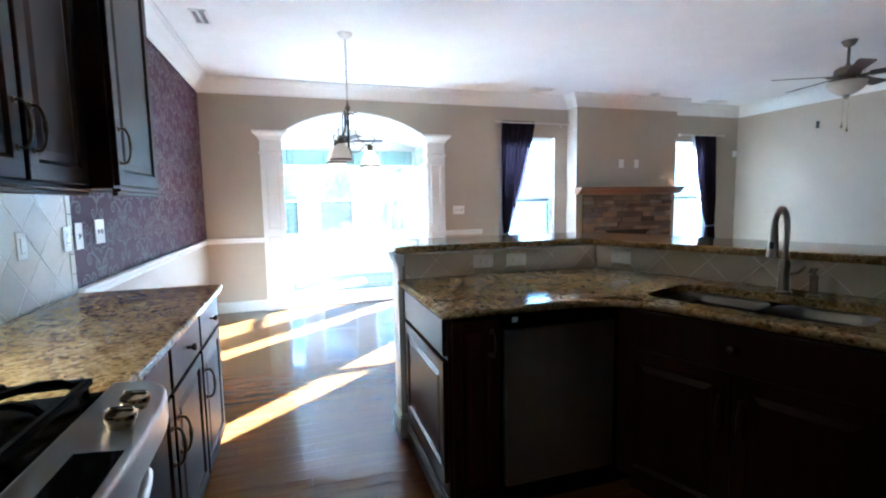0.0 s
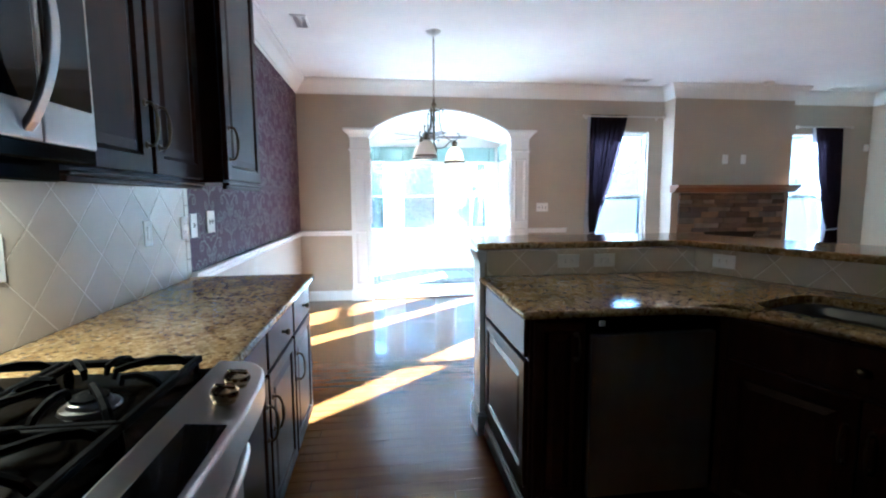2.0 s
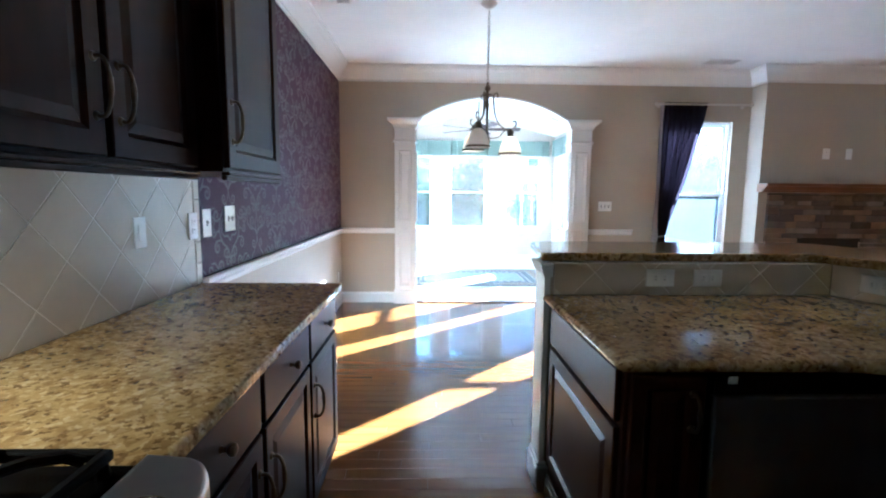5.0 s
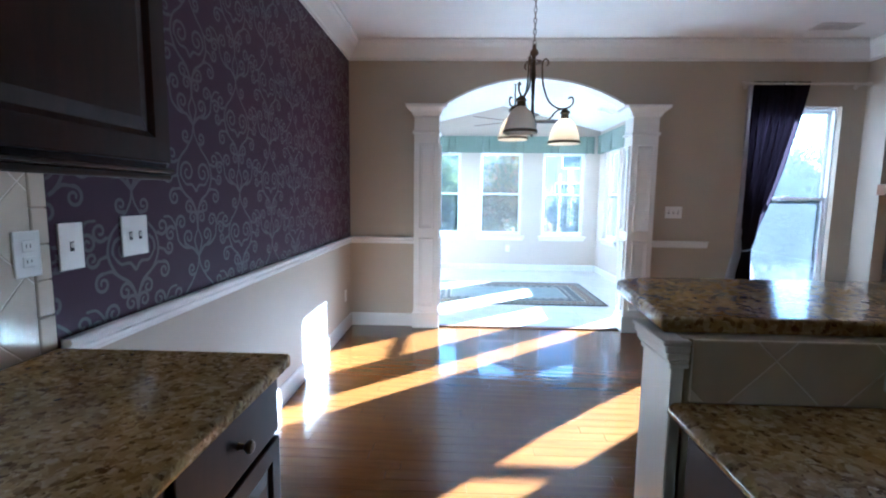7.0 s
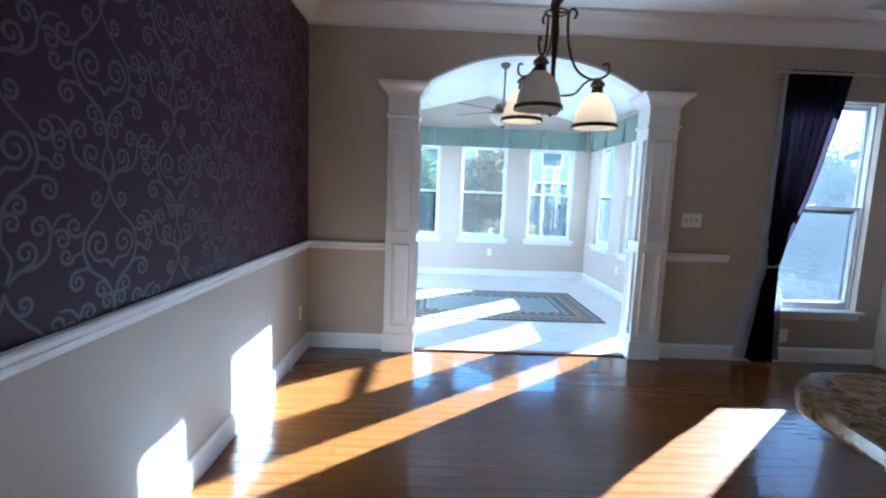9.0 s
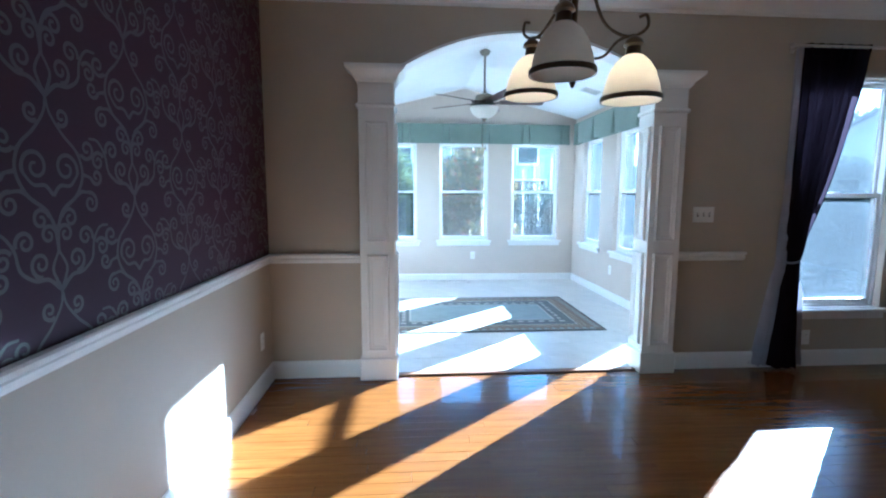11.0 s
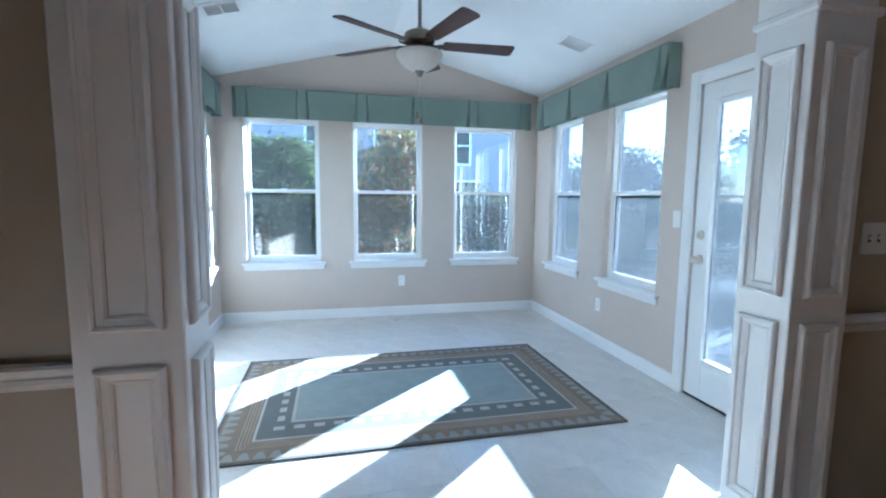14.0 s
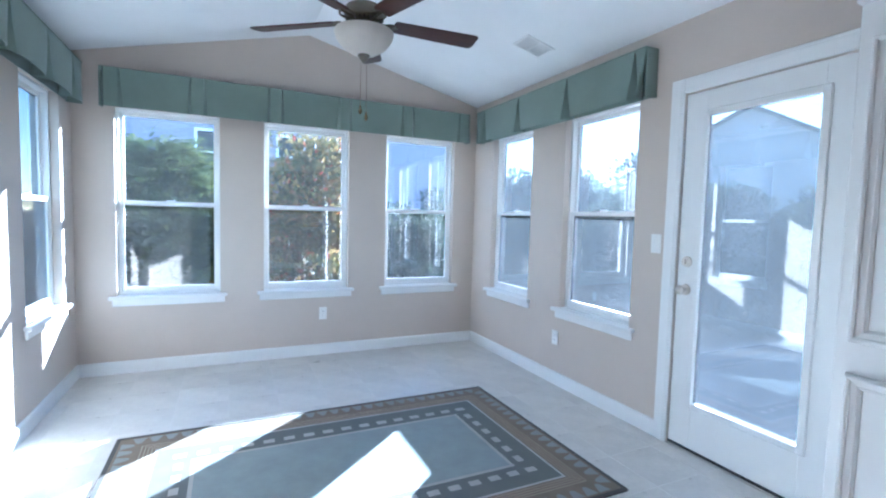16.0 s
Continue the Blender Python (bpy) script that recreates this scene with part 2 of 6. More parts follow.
def make_screen():
    """Fine dark insect mesh, seen as an even grey veil."""
    m, nt, bs = nodes_of("insect_mesh")
    t = nt.nodes.new("ShaderNodeBsdfTransparent")
    a, b, _ = two_noises(nt, 4, 700)
    bs.inputs["Base Color"].default_value = (0.035, 0.035, 0.035, 1)
    bs.inputs["Roughness"].default_value = 0.7
    mx = nt.nodes.new("ShaderNodeMixShader")
    nt.links.new(spread(nt, b.outputs[0], 0.05, 0.15), mx.inputs[0])
    nt.links.new(t.outputs[0], mx.inputs[1])
    nt.links.new(bs.outputs[0], mx.inputs[2])
    nt.links.new(mx.outputs[0], nt.nodes["Material Output"].inputs[0])
    return m


SCREEN = make_screen()


def make_milk(name, base, weight, rough=0.35, spec=0.5, through_tint=None):
    """Frosted lamp glass that lets light through."""
    m, nt, bs = nodes_of(name)
    a, b, _ = two_noises(nt, 9, 60)
    nt.links.new(ramp(nt, a.outputs[0], ((0.3, shade(base, 0.85)), (0.7, shade(base, 1.05)))), bs.inputs["Base Color"])
    bs.inputs["Roughness"].default_value = rough
    bs.inputs["Specular IOR Level"].default_value = spec
    tr = nt.nodes.new("ShaderNodeBsdfTranslucent")
    tr.inputs[0].default_value = (*(through_tint or base), 1)
    mx = nt.nodes.new("ShaderNodeMixShader")
    mx.inputs[0].default_value = weight
    nt.links.new(bs.outputs[0], mx.inputs[1])
    nt.links.new(tr.outputs[0], mx.inputs[2])
    nt.links.new(mx.outputs[0], nt.nodes["Material Output"].inputs[0])
    return m


MILK = make_milk("frosted_glass", (0.86, 0.82, 0.76), 0.55)
PEWTER = surf("antique_pewter", (0.20, 0.175, 0.14), 0.35, 0.9, var=0.25, fine=90, bump=0.1)


DRAPE = make_milk("aubergine_sheer_cloth", (0.008, 0.0045, 0.007), 0.12, 0.9, 0.05, (0.085, 0.062, 0.09))
LINING = make_milk("grey_curtain_lining", (0.50, 0.48, 0.54), 0.4, 0.9, 0.1)


def glow(name, colour, strength):
    m, nt, bs = nodes_of(name)
    bs.inputs["Emission Color"].default_value = (*colour, 1)
    bs.inputs["Emission Strength"].default_value = strength
    return m


BULB = glow("lit_bulb", (1, 0.63, 0.32), 1.7)
OFFBULB = surf("unlit_bulb_glass", (0.7, 0.68, 0.62), 0.2)


def make_grass():
    m, nt, bs = nodes_of("winter_lawn")
    a, b, _ = two_noises(nt, 0.35, 14)
    c1 = ramp(nt, a.outputs[0], ((0.3, (0.03, 0.028, 0.018)), (0.7, (0.05, 0.045, 0.03))))
    c2 = ramp(nt, b.outputs[0], ((0.3, (0.6,) * 3), (0.7, (1,) * 3)))
    nt.links.new(mixed(nt, "MULTIPLY", 1, c1, c2), bs.inputs["Base Color"])
    bs.inputs["Roughness"].default_value = 0.95
    bumped(nt, bs, b.outputs[0], 1, 0.03)
    return m


GRASS = make_grass()
RUG_TAUPE = surf("taupe_rug_pile", (0.21, 0.165, 0.12), 0.95, var=0.12, big=6, fine=400, bump=0.8)
RUG_DARK = surf("dark_rug_pile", (0.095, 0.085, 0.075), 0.95, var=0.15, big=6, fine=400, bump=0.8)
RUG_TEAL = surf("grey_teal_rug_pile", (0.30, 0.335, 0.325), 0.95, var=0.1, big=6, fine=400, bump=0.8)
RUG_SLATE = surf("slate_rug_pile", (0.15, 0.155, 0.145), 0.95, var=0.1, big=6, fine=400, bump=0.8)
RUG_CREAM = surf("cream_rug_pile", (0.45, 0.43, 0.39), 0.95, var=0.1, big=6, fine=400, bump=0.8)


# ---- mesh tools ----
def thing(name, m=None, label="", category="", group="", kind=""):
    """An Empty at a thing's base that parents its parts."""
    ob = new(name)
    ob.empty_display_size = 0.05
    if m is not None:
        ob.matrix_world = m
    return tagged(ob, label, category, group, kind)


def part(name, bm, material, parent=None, label="", smooth=False, kind=""):
    """Links a bmesh as one mesh object under a thing or a part; frees the bmesh."""
    me = bpy.data.meshes.new(name)
    if smooth:
        for f in bm.faces:
            f.smooth = True
    bm.normal_update()
    bm.to_mesh(me)
    bm.free()
    me.materials.append(material)
    if smooth:
        me.set_sharp_from_angle(angle=radians(40))
    ob = new(name, me)
    if parent is not None:
        ob.parent = parent
    return tagged(ob, label, kind=kind)


def share(name, mesh, parent, m):
    """One more object on a mesh that alike pieces share."""
    ob = new(name, mesh)
    ob.parent = parent
    ob.matrix_basis = m
    return ob


def box(bm, x0, x1, y0, y1, z0, z1, b=0.0, seg=1, m=None):
    mat = Matrix.Translation(((x0 + x1) / 2, (y0 + y1) / 2, (z0 + z1) / 2)) @ Matrix.Diagonal((abs(x1 - x0), abs(y1 - y0), abs(z1 - z0), 1))
    vs = bmesh.ops.create_cube(bm, size=1, matrix=(m @ mat) if m is not None else mat)["verts"]
    if b:
        es = list({e for v in vs for e in v.link_edges})
        bmesh.ops.bevel(bm, geom=es, offset=b, segments=seg, profile=0.5, affect="EDGES", clamp_overlap=True)


def boxed(x0, x1, y0, y1, z0, z1, b=0.0, seg=1):
    bm = bmesh.new()
    box(bm, x0, x1, y0, y1, z0, z1, b, seg)
    return bm


def cyl(bm, p0, p1, r0, r1=None, seg=16):
    p0, p1 = Vector(p0), Vector(p1)
    d = p1 - p0
    m = Matrix.Translation((p0 + p1) / 2) @ d.to_track_quat("Z", "Y").to_matrix().to_4x4()
    bmesh.ops.create_cone(bm, cap_ends=True, segments=seg, radius1=r0, radius2=r0 if r1 is None else r1, depth=d.length, matrix=m)


def ball(bm, c, r, seg=12, squash=(1, 1, 1)):
    bmesh.ops.create_uvsphere(bm, u_segments=seg, v_segments=max(6, seg * 2 // 3), radius=r, matrix=Matrix.Translation(c) @ Matrix.Diagonal((*squash, 1)))


def lathe(bm, prof, c=(0, 0, 0), seg=28, m=None):
    """Turns a profile of (radius, height) round the upright axis at c."""
    rings = []
    for r, z in prof:
        ring = []
        for i in range(seg):
            a = 2 * math.pi * i / seg
            p = Vector((c[0] + r * math.cos(a), c[1] + r * math.sin(a), c[2] + z))
            ring.append(bm.verts.new(m @ p if m is not None else p))
        rings.append(ring)
    for a, b in zip(rings, rings[1:]):
        for i in range(seg):
            j = (i + 1) % seg
            bm.faces.new((a[i], a[j], b[j], b[i]))
    return rings


def tube(bm, pts, r, seg=8, cap=True):
    """A round bar along points; r: one radius or one for each point."""
    pts = [Vector(p) for p in pts]
    rs = r if isinstance(r, (list, tuple)) else [r] * len(pts)
    up, rings = None, []
    for i, p in enumerate(pts):
        d = (pts[min(i + 1, len(pts) - 1)] - pts[max(i - 1, 0)]).normalized()
        if up is None:
            up = d.orthogonal().normalized()
        up = (up - d * up.dot(d)).normalized()
        side = d.cross(up)
        rings.append([bm.verts.new(p + (up * math.cos(2 * math.pi * k / seg) + side * math.sin(2 * math.pi * k / seg)) * rs[i]) for k in range(seg)])
    for a, b in zip(rings, rings[1:]):
        for k in range(seg):
            j = (k + 1) % seg
            bm.faces.new((a[k], a[j], b[j], b[k]))
    if cap:
        bm.faces.new(list(reversed(rings[0])))
        bm.faces.new(rings[-1])


def smooth_line(pts, n=8):
    """Points of a smooth curve through the given ones."""
    P = [Vector(p) for p in pts]
    P = [P[0] * 2 - P[1]] + P + [P[-1] * 2 - P[-2]]
    out = []
    for i in range(1, len(P) - 2):
        a, b, c, d = P[i - 1 : i + 3]
        for k in range(n):
            t = k / n
            out.append(0.5 * (2 * b + (c - a) * t + (2 * a - 5 * b + 4 * c - d) * t * t + (3 * b - a - 3 * c + d) * t ** 3))
    return out + [P[-2]]


def prism(bm, pts, lo, hi, axis="z", b=0.0, seg=1):
    """Extrudes a flat polygon along an axis."""
    def at(p, h):
        return {"z": (p[0], p[1], h), "y": (p[0], h, p[1]), "x": (h, p[0], p[1])}[axis]
    lower, upper = [bm.verts.new(at(p, lo)) for p in pts], [bm.verts.new(at(p, hi)) for p in pts]
    fs = [bm.faces.new(lower[::-1]), bm.faces.new(upper)]
    n = len(pts)
    for i in range(n):
        fs.append(bm.faces.new((lower[i], lower[(i + 1) % n], upper[(i + 1) % n], upper[i])))
    bmesh.ops.recalc_face_normals(bm, faces=fs)
    if b:
        es = [e for f in fs[:2] for e in f.edges]
        bmesh.ops.bevel(bm, geom=es, offset=b, segments=seg, profile=0.5, affect="EDGES", clamp_overlap=True)


def mould(bm, prof, path):
    """A moulding of profile (out from the wall, height) along a plan path with the room on its left, mitred at corners."""
    pts = [Vector((*p, 0)) for p in path]
    rows = []
    for i, p in enumerate(pts):
        d0 = (p - pts[i - 1]).normalized() if i else None
        d1 = (pts[i + 1] - p).normalized() if i + 1 < len(pts) else None
        d0, d1 = d0 or d1, d1 or d0
        n0, n1 = Vector((-d0.y, d0.x, 0)), Vector((-d1.y, d1.x, 0))
        n = (n0 + n1).normalized()
        k = 1 / max(n.dot(n0), 0.2)
        rows.append([bm.verts.new((p.x + n.x * o * k, p.y + n.y * o * k, h)) for o, h in prof])
    m = len(prof)
    fs = []
    for a, b in zip(rows, rows[1:]):
        for i in range(m):
            fs.append(bm.faces.new((a[i], a[(i + 1) % m], b[(i + 1) % m], b[i])))
    fs += [bm.faces.new(rows[0]), bm.faces.new(rows[-1][::-1])]
    bmesh.ops.recalc_face_normals(bm, faces=fs)


def holed_wall(bm, axis, lo, hi, u0, u1, z0, z1, holes):
    """A wall slab from lo to hi along axis, with rectangular holes (u0, u1, z0, z1) through it."""
    us = sorted({u0, u1, *(h[0] for h in holes), *(h[1] for h in holes)})
    zs = sorted({z0, z1, *(h[2] for h in holes), *(h[3] for h in holes)})
    def solid(i, j):
        if not (0 <= i < len(us) - 1 and 0 <= j < len(zs) - 1):
            return False
        u, z = (us[i] + us[i + 1]) / 2, (zs[j] + zs[j + 1]) / 2
        return not any(h[0] < u < h[1] and h[2] < z < h[3] for h in holes)
    cache = {}
    def vert(side, u, z):
        key = (side, u, z)
        if key not in cache:
            w = (lo, hi)[side]
            cache[key] = bm.verts.new((w, u, z) if axis == "x" else (u, w, z))
        return cache[key]
    fs = []
    for i in range(len(us) - 1):
        for j in range(len(zs) - 1):
            if not solid(i, j):
                continue
            a, b, c, d = us[i], us[i + 1], zs[j], zs[j + 1]
            for s in (0, 1):
                fs.append(bm.faces.new([vert(s, a, c), vert(s, b, c), vert(s, b, d), vert(s, a, d)]))
            for (di, dj), (p, q) in (((-1, 0), ((a, c), (a, d))), ((1, 0), ((b, c), (b, d))), ((0, -1), ((a, c), (b, c))), ((0, 1), ((a, d), (b, d)))):
                if not solid(i + di, j + dj):
                    fs.append(bm.faces.new([vert(0, *p), vert(0, *q), vert(1, *q), vert(1, *p)]))
    bmesh.ops.recalc_face_normals(bm, faces=fs)


def clip_poly(poly, x0, x1, y0, y1):
    """Cuts a convex polygon to a rectangle."""
    for k, lim, sign in ((0, x0, 1), (0, x1, -1), (1, y0, 1), (1, y1, -1)):
        out = []
        for i, p in enumerate(poly):
            q = poly[(i + 1) % len(poly)]
            dp, dq = sign * (p[k] - lim), sign * (q[k] - lim)
            if dp >= 0:
                out.append(p)
            if (dp > 0 > dq) or (dp < 0 < dq):
                t = dp / (dp - dq)
                out.append((p[0] + (q[0] - p[0]) * t, p[1] + (q[1] - p[1]) * t))
        poly = out
        if len(poly) < 3:
            return []
    return poly


def raised_panel(bm, u0, u1, z0, z1, y, rail=0.055, depth=0.018, m=None):
    """A cabinet front in the plane y, facing -y: a frame, a bead and a raised field in one mesh."""
    def ring(a, d):
        return [(u0 + a, y + d, z0 + a), (u1 - a, y + d, z0 + a), (u1 - a, y + d, z1 - a), (u0 + a, y + d, z1 - a)]
    lim = min(u1 - u0, z1 - z0) / 2
    rail = min(rail, lim * 0.55)
    steps = [(0, depth), (0, 0.003), (0.003, 0), (rail - 0.006, 0), (rail, 0.004), (rail + 0.004, 0.007), (rail + 0.008, 0.009), (min(rail + 0.035, lim * 0.9), 0.002)]
    rows = []
    for a, d in steps:
        rows.append([bm.verts.new(m @ Vector(p) if m is not None else p) for p in ring(a, d)])
    fs = []
    for a, b in zip(rows, rows[1:]):
        for i in range(4):
            fs.append(bm.faces.new((a[i], a[(i + 1) % 4], b[(i + 1) % 4], b[i])))
    fs.append(bm.faces.new(rows[-1]))
    fs.append(bm.faces.new(rows[0][::-1]))
    bmesh.ops.recalc_face_normals(bm, faces=fs)


def join_to(bm, other, m=None):
    """Adds another bmesh, moved by m."""
    me = bpy.data.meshes.new("tmp")
    other.to_mesh(me)
    other.free()
    if m is not None:
        me.transform(m)
    bm.from_mesh(me)
    bpy.data.meshes.remove(me)


# ---- structure ----
H = 2.84          # ceiling of the kitchen, dining and family room
XR = 8.32         # right wall of the family room
YB = -8.6         # wall behind the kitchen
SX0, SX1, SY0, SY1 = 0.10, 3.634, 0.14, 3.91   # sunroom
EAVE, RIDGE, RX = 2.535, 2.975, 1.87
W_SILL, W_HEAD = 0.64, 2.16

wall_left = tagged(part("wall_left", boxed(-0.15, 0, YB, 0.14, -0.02, H + 0.1), WALL), "beige painted dining and kitchen wall", "wall", kind="structure")

bm = bmesh.new()
holed_wall(bm, "y", 0, 0.14, 0, XR, -0.02, H + 0.1, [(0.905, 2.785, -0.02, 2.56), (3.98, 4.78, 0.47, 2.25), (6.99, 7.77, 0.47, 2.25)])
arc = []
A_MID, A_HALF, A_SPRING, A_RISE = (0.905 + 2.785) / 2, (2.785 - 0.905) / 2, 2.225, 0.285
A_R = (A_HALF ** 2 + A_RISE ** 2) / (2 * A_RISE)
A_C = A_SPRING + A_RISE - A_R
A_ANG = math.asin(A_HALF / A_R)
for i in range(33):
    a = -A_ANG + 2 * A_ANG * i / 32
    arc.append((A_MID + A_R * math.sin(a), A_C + A_R * math.cos(a)))
rows = [[bm.verts.new((x, y, z)) for y, z in ((0, za), (0, 2.56), (0.14, 2.56), (0.14, za))] for x, za in arc]
for ra, rb in zip(rows, rows[1:]):
    for i in range(4):
        if i != 1:
            bm.faces.new((ra[i], ra[(i + 1) % 4], rb[(i + 1) % 4], rb[i]))
bmesh.ops.remove_doubles(bm, verts=bm.verts, dist=0.0005)
bmesh.ops.recalc_face_normals(bm, faces=bm.faces)
wall_arch = tagged(part("wall_arch", bm, WALL), "beige wall with a wide segmental arch and windows", "wall", kind="structure")

bm = bmesh.new()
holed_wall(bm, "x", XR, XR + 0.15, YB, 0.14, -0.02, H + 0.1, [])
tagged(part("wall_right", bm, WALL), "plain beige family room wall", "wall", kind="structure")
bm = bmesh.new()
holed_wall(bm, "y", YB - 0.15, YB, -0.15, XR + 0.15, -0.02, H + 0.1, [])
tagged(part("wall_back", bm, WALL), "plain beige wall behind the kitchen", "wall", kind="structure")
tagged(part("ceiling_main", boxed(0, XR, YB, 0, H, H + 0.1), CEIL), "flat white painted ceiling", "ceiling", kind="structure")

# sunroom walls
BACK_W = [(0.372, 1.128), (1.482, 2.252), (2.625, 3.378)]
RIGHT_W = [(1.69, 2.42), (2.86, 3.53)]
LEFT_W = [(2.92, 3.62)]
DOOR = (0.50, 1.36, 2.11)
bm = bmesh.new()
holed_wall(bm, "y", SY1, SY1 + 0.16, SX0 - 0.16, SX1 + 0.16, -0.02, EAVE, [(a, b, W_SILL, W_HEAD) for a, b in BACK_W])
prism(bm, [(SX0 - 0.16, EAVE), (SX1 + 0.16, EAVE), (RX, RIDGE + 0.04)], SY1, SY1 + 0.16, "y")
tagged(part("wall_sunroom_back", bm, GREIGE), "greige sunroom gable wall with three windows", "wall", kind="structure")
bm = bmesh.new()
holed_wall(bm, "x", SX1, SX1 + 0.16, SY0, SY1, -0.02, EAVE, [(a, b, W_SILL, W_HEAD) for a, b in RIGHT_W] + [(DOOR[0], DOOR[1], -0.02, DOOR[2])])
tagged(part("wall_sunroom_right", bm, GREIGE), "greige sunroom wall with windows and a glazed door", "wall", kind="structure")
bm = bmesh.new()
holed_wall(bm, "x", SX0 - 0.16, SX0, SY0, SY1, -0.02, EAVE, [(a, b, W_SILL, W_HEAD) for a, b in LEFT_W])
tagged(part("wall_sunroom_left", bm, GREIGE), "greige sunroom side wall with a window", "wall", kind="structure")
bm = bmesh.new()
holed_wall(bm, "y", SY0, SY0 + 0.006, SX0, SX1, 0, EAVE, [(0.9, 2.815, 0, EAVE - 0.01)])
prism(bm, [(SX0, EAVE), (SX1, EAVE), (RX, RIDGE)], SY0, SY0 + 0.006, "y")
tagged(part("wall_sunroom_front", bm, GREIGE), "greige plaster over the arch in the sunroom", "wall", kind="structure")
bm = bmesh.new()
prism(bm, [(SX0 - 0.3, EAVE - 0.049), (SX0, EAVE + 0.003), (RX, RIDGE), (SX1, EAVE + 0.003), (SX1 + 0.3, EAVE - 0.049), (SX1 + 0.3, EAVE + 0.08), (RX, RIDGE + 0.12), (SX0 - 0.3, EAVE + 0.08)], SY0, SY1 + 0.16, "y")
tagged(part("ceiling_sunroom", bm, CEIL), "white vaulted sunroom ceiling", "ceiling", kind="structure")

# chimney breast
CX0, CX1, CY = 4.99, 6.78, -0.257
bm = bmesh.new()
holed_wall(bm, "y", CY, 0, CX0, CX1, 0, H, [(5.5, 6.28, 0.1, 0.82)])
tagged(part("wall_chimney", bm, WALL), "beige chimney breast", "wall", kind="structure")

# mouldings
CROWN = [(0, H), (0, H - 0.175), (0.012, H - 0.175), (0.016, H - 0.155), (0.028, H - 0.15), (0.05, H - 0.12), (0.085, H - 0.07), (0.115, H - 0.045), (0.12, H - 0.03), (0.135, H - 0.025), (0.135, H)]
BASE = [(0, 0), (0.015, 0), (0.015, 0.105), (0.011, 0.118), (0.006, 0.128), (0, 0.13)]
RAIL = [(0, 0.862), (0.008, 0.862), (0.012, 0.874), (0.022, 0.88), (0.022, 0.892), (0.016, 0.897), (0.018, 0.905), (0.034, 0.912), (0.036, 0.922), (0.03, 0.93), (0, 0.93)]


def trim(name, prof, path, label):
    bm = bmesh.new()
    mould(bm, prof, path)
    return tagged(part(name, bm, WHITE), label, "moulding", kind="structure")


trim("trim_crown", CROWN, [(XR, YB), (XR, 0), (CX1, 0), (CX1, CY), (CX0, CY), (CX0, 0), (0, 0), (0, -3.6)], "wide white crown moulding")
trim("trim_chair_rail", RAIL, [(0.66, 0), (0, 0), (0, -3.49)], "white chair rail")
trim("trim_chair_rail_short", RAIL, [(3.60, 0), (3.04, 0)], "short white chair rail beside the arch")
trim("baseboard_dining", BASE, [(0.66, 0), (0, 0), (0, -3.51)], "white baseboard")
trim("baseboard_family", BASE, [(CX0, 0), (3.04, 0)], "white baseboard")
trim("baseboard_family_right", BASE, [(XR, YB), (XR, 0), (CX1, 0)], "white baseboard")
SBASE = [(0, 0), (0.014, 0), (0.014, 0.085), (0.009, 0.1), (0, 0.104)]
trim("baseboard_sunroom", SBASE, [(SX1, 1.43), (SX1, SY1), (SX0, SY1), (SX0, SY0)], "white baseboard round the sunroom")
trim("baseboard_sunroom_door", SBASE, [(SX1, SY0), (SX1, 0.43)], "white baseboard beside the glazed door")

# white lining of the arch
bm = bmesh.new()
rows = []
for x, z in arc:
    d = Vector((A_MID - x, 0, A_C - z)).normalized() * 0.014
    rows.append([bm.verts.new(p) for p in ((x + d.x, -0.006, z + d.z), (x + d.x, 0.152, z + d.z), (x - d.x * 0.3, 0.152, z - d.z * 0.3), (x - d.x * 0.3, -0.006, z - d.z * 0.3))])
for ra, rb in zip(rows, rows[1:]):
    for i in range(4):
        bm.faces.new((ra[i], ra[(i + 1) % 4], rb[(i + 1) % 4], rb[i]))
bmesh.ops.recalc_face_normals(bm, faces=bm.faces)
tagged(part("trim_arch", bm, WHITE, smooth=True), "white painted arch soffit", "trim", kind="structure")


def panel_frame(parent, u0, u1, z0, z1, plane):
    """A rectangle of picture-frame moulding with a flat field, on a pilaster's face; plane maps (u, out, z) to the world."""
    bm = bmesh.new()
    w = 0.040
    prof = [(0, 0), (0, 0.010), (0.003, 0.016), (0.009, 0.020), (0.015, 0.017), (0.017, 0.012), (0.030, 0.007), (0.033, 0.009), (w, 0.004), (w, 0)]
    rows = []
    for o, h in prof:
        rows.append([bm.verts.new(plane(u, h, z)) for u, z in ((u0 + o, z0 + o), (u1 - o, z0 + o), (u1 - o, z1 - o), (u0 + o, z1 - o))])
    fs = []
    for a, b in zip(rows, rows[1:]):
        for i in range(4):
            fs.append(bm.faces.new((a[i], a[(i + 1) % 4], b[(i + 1) % 4], b[i])))
    bmesh.ops.recalc_face_normals(bm, faces=fs)
    return part("panel_moulding", bm, WHITE, parent)


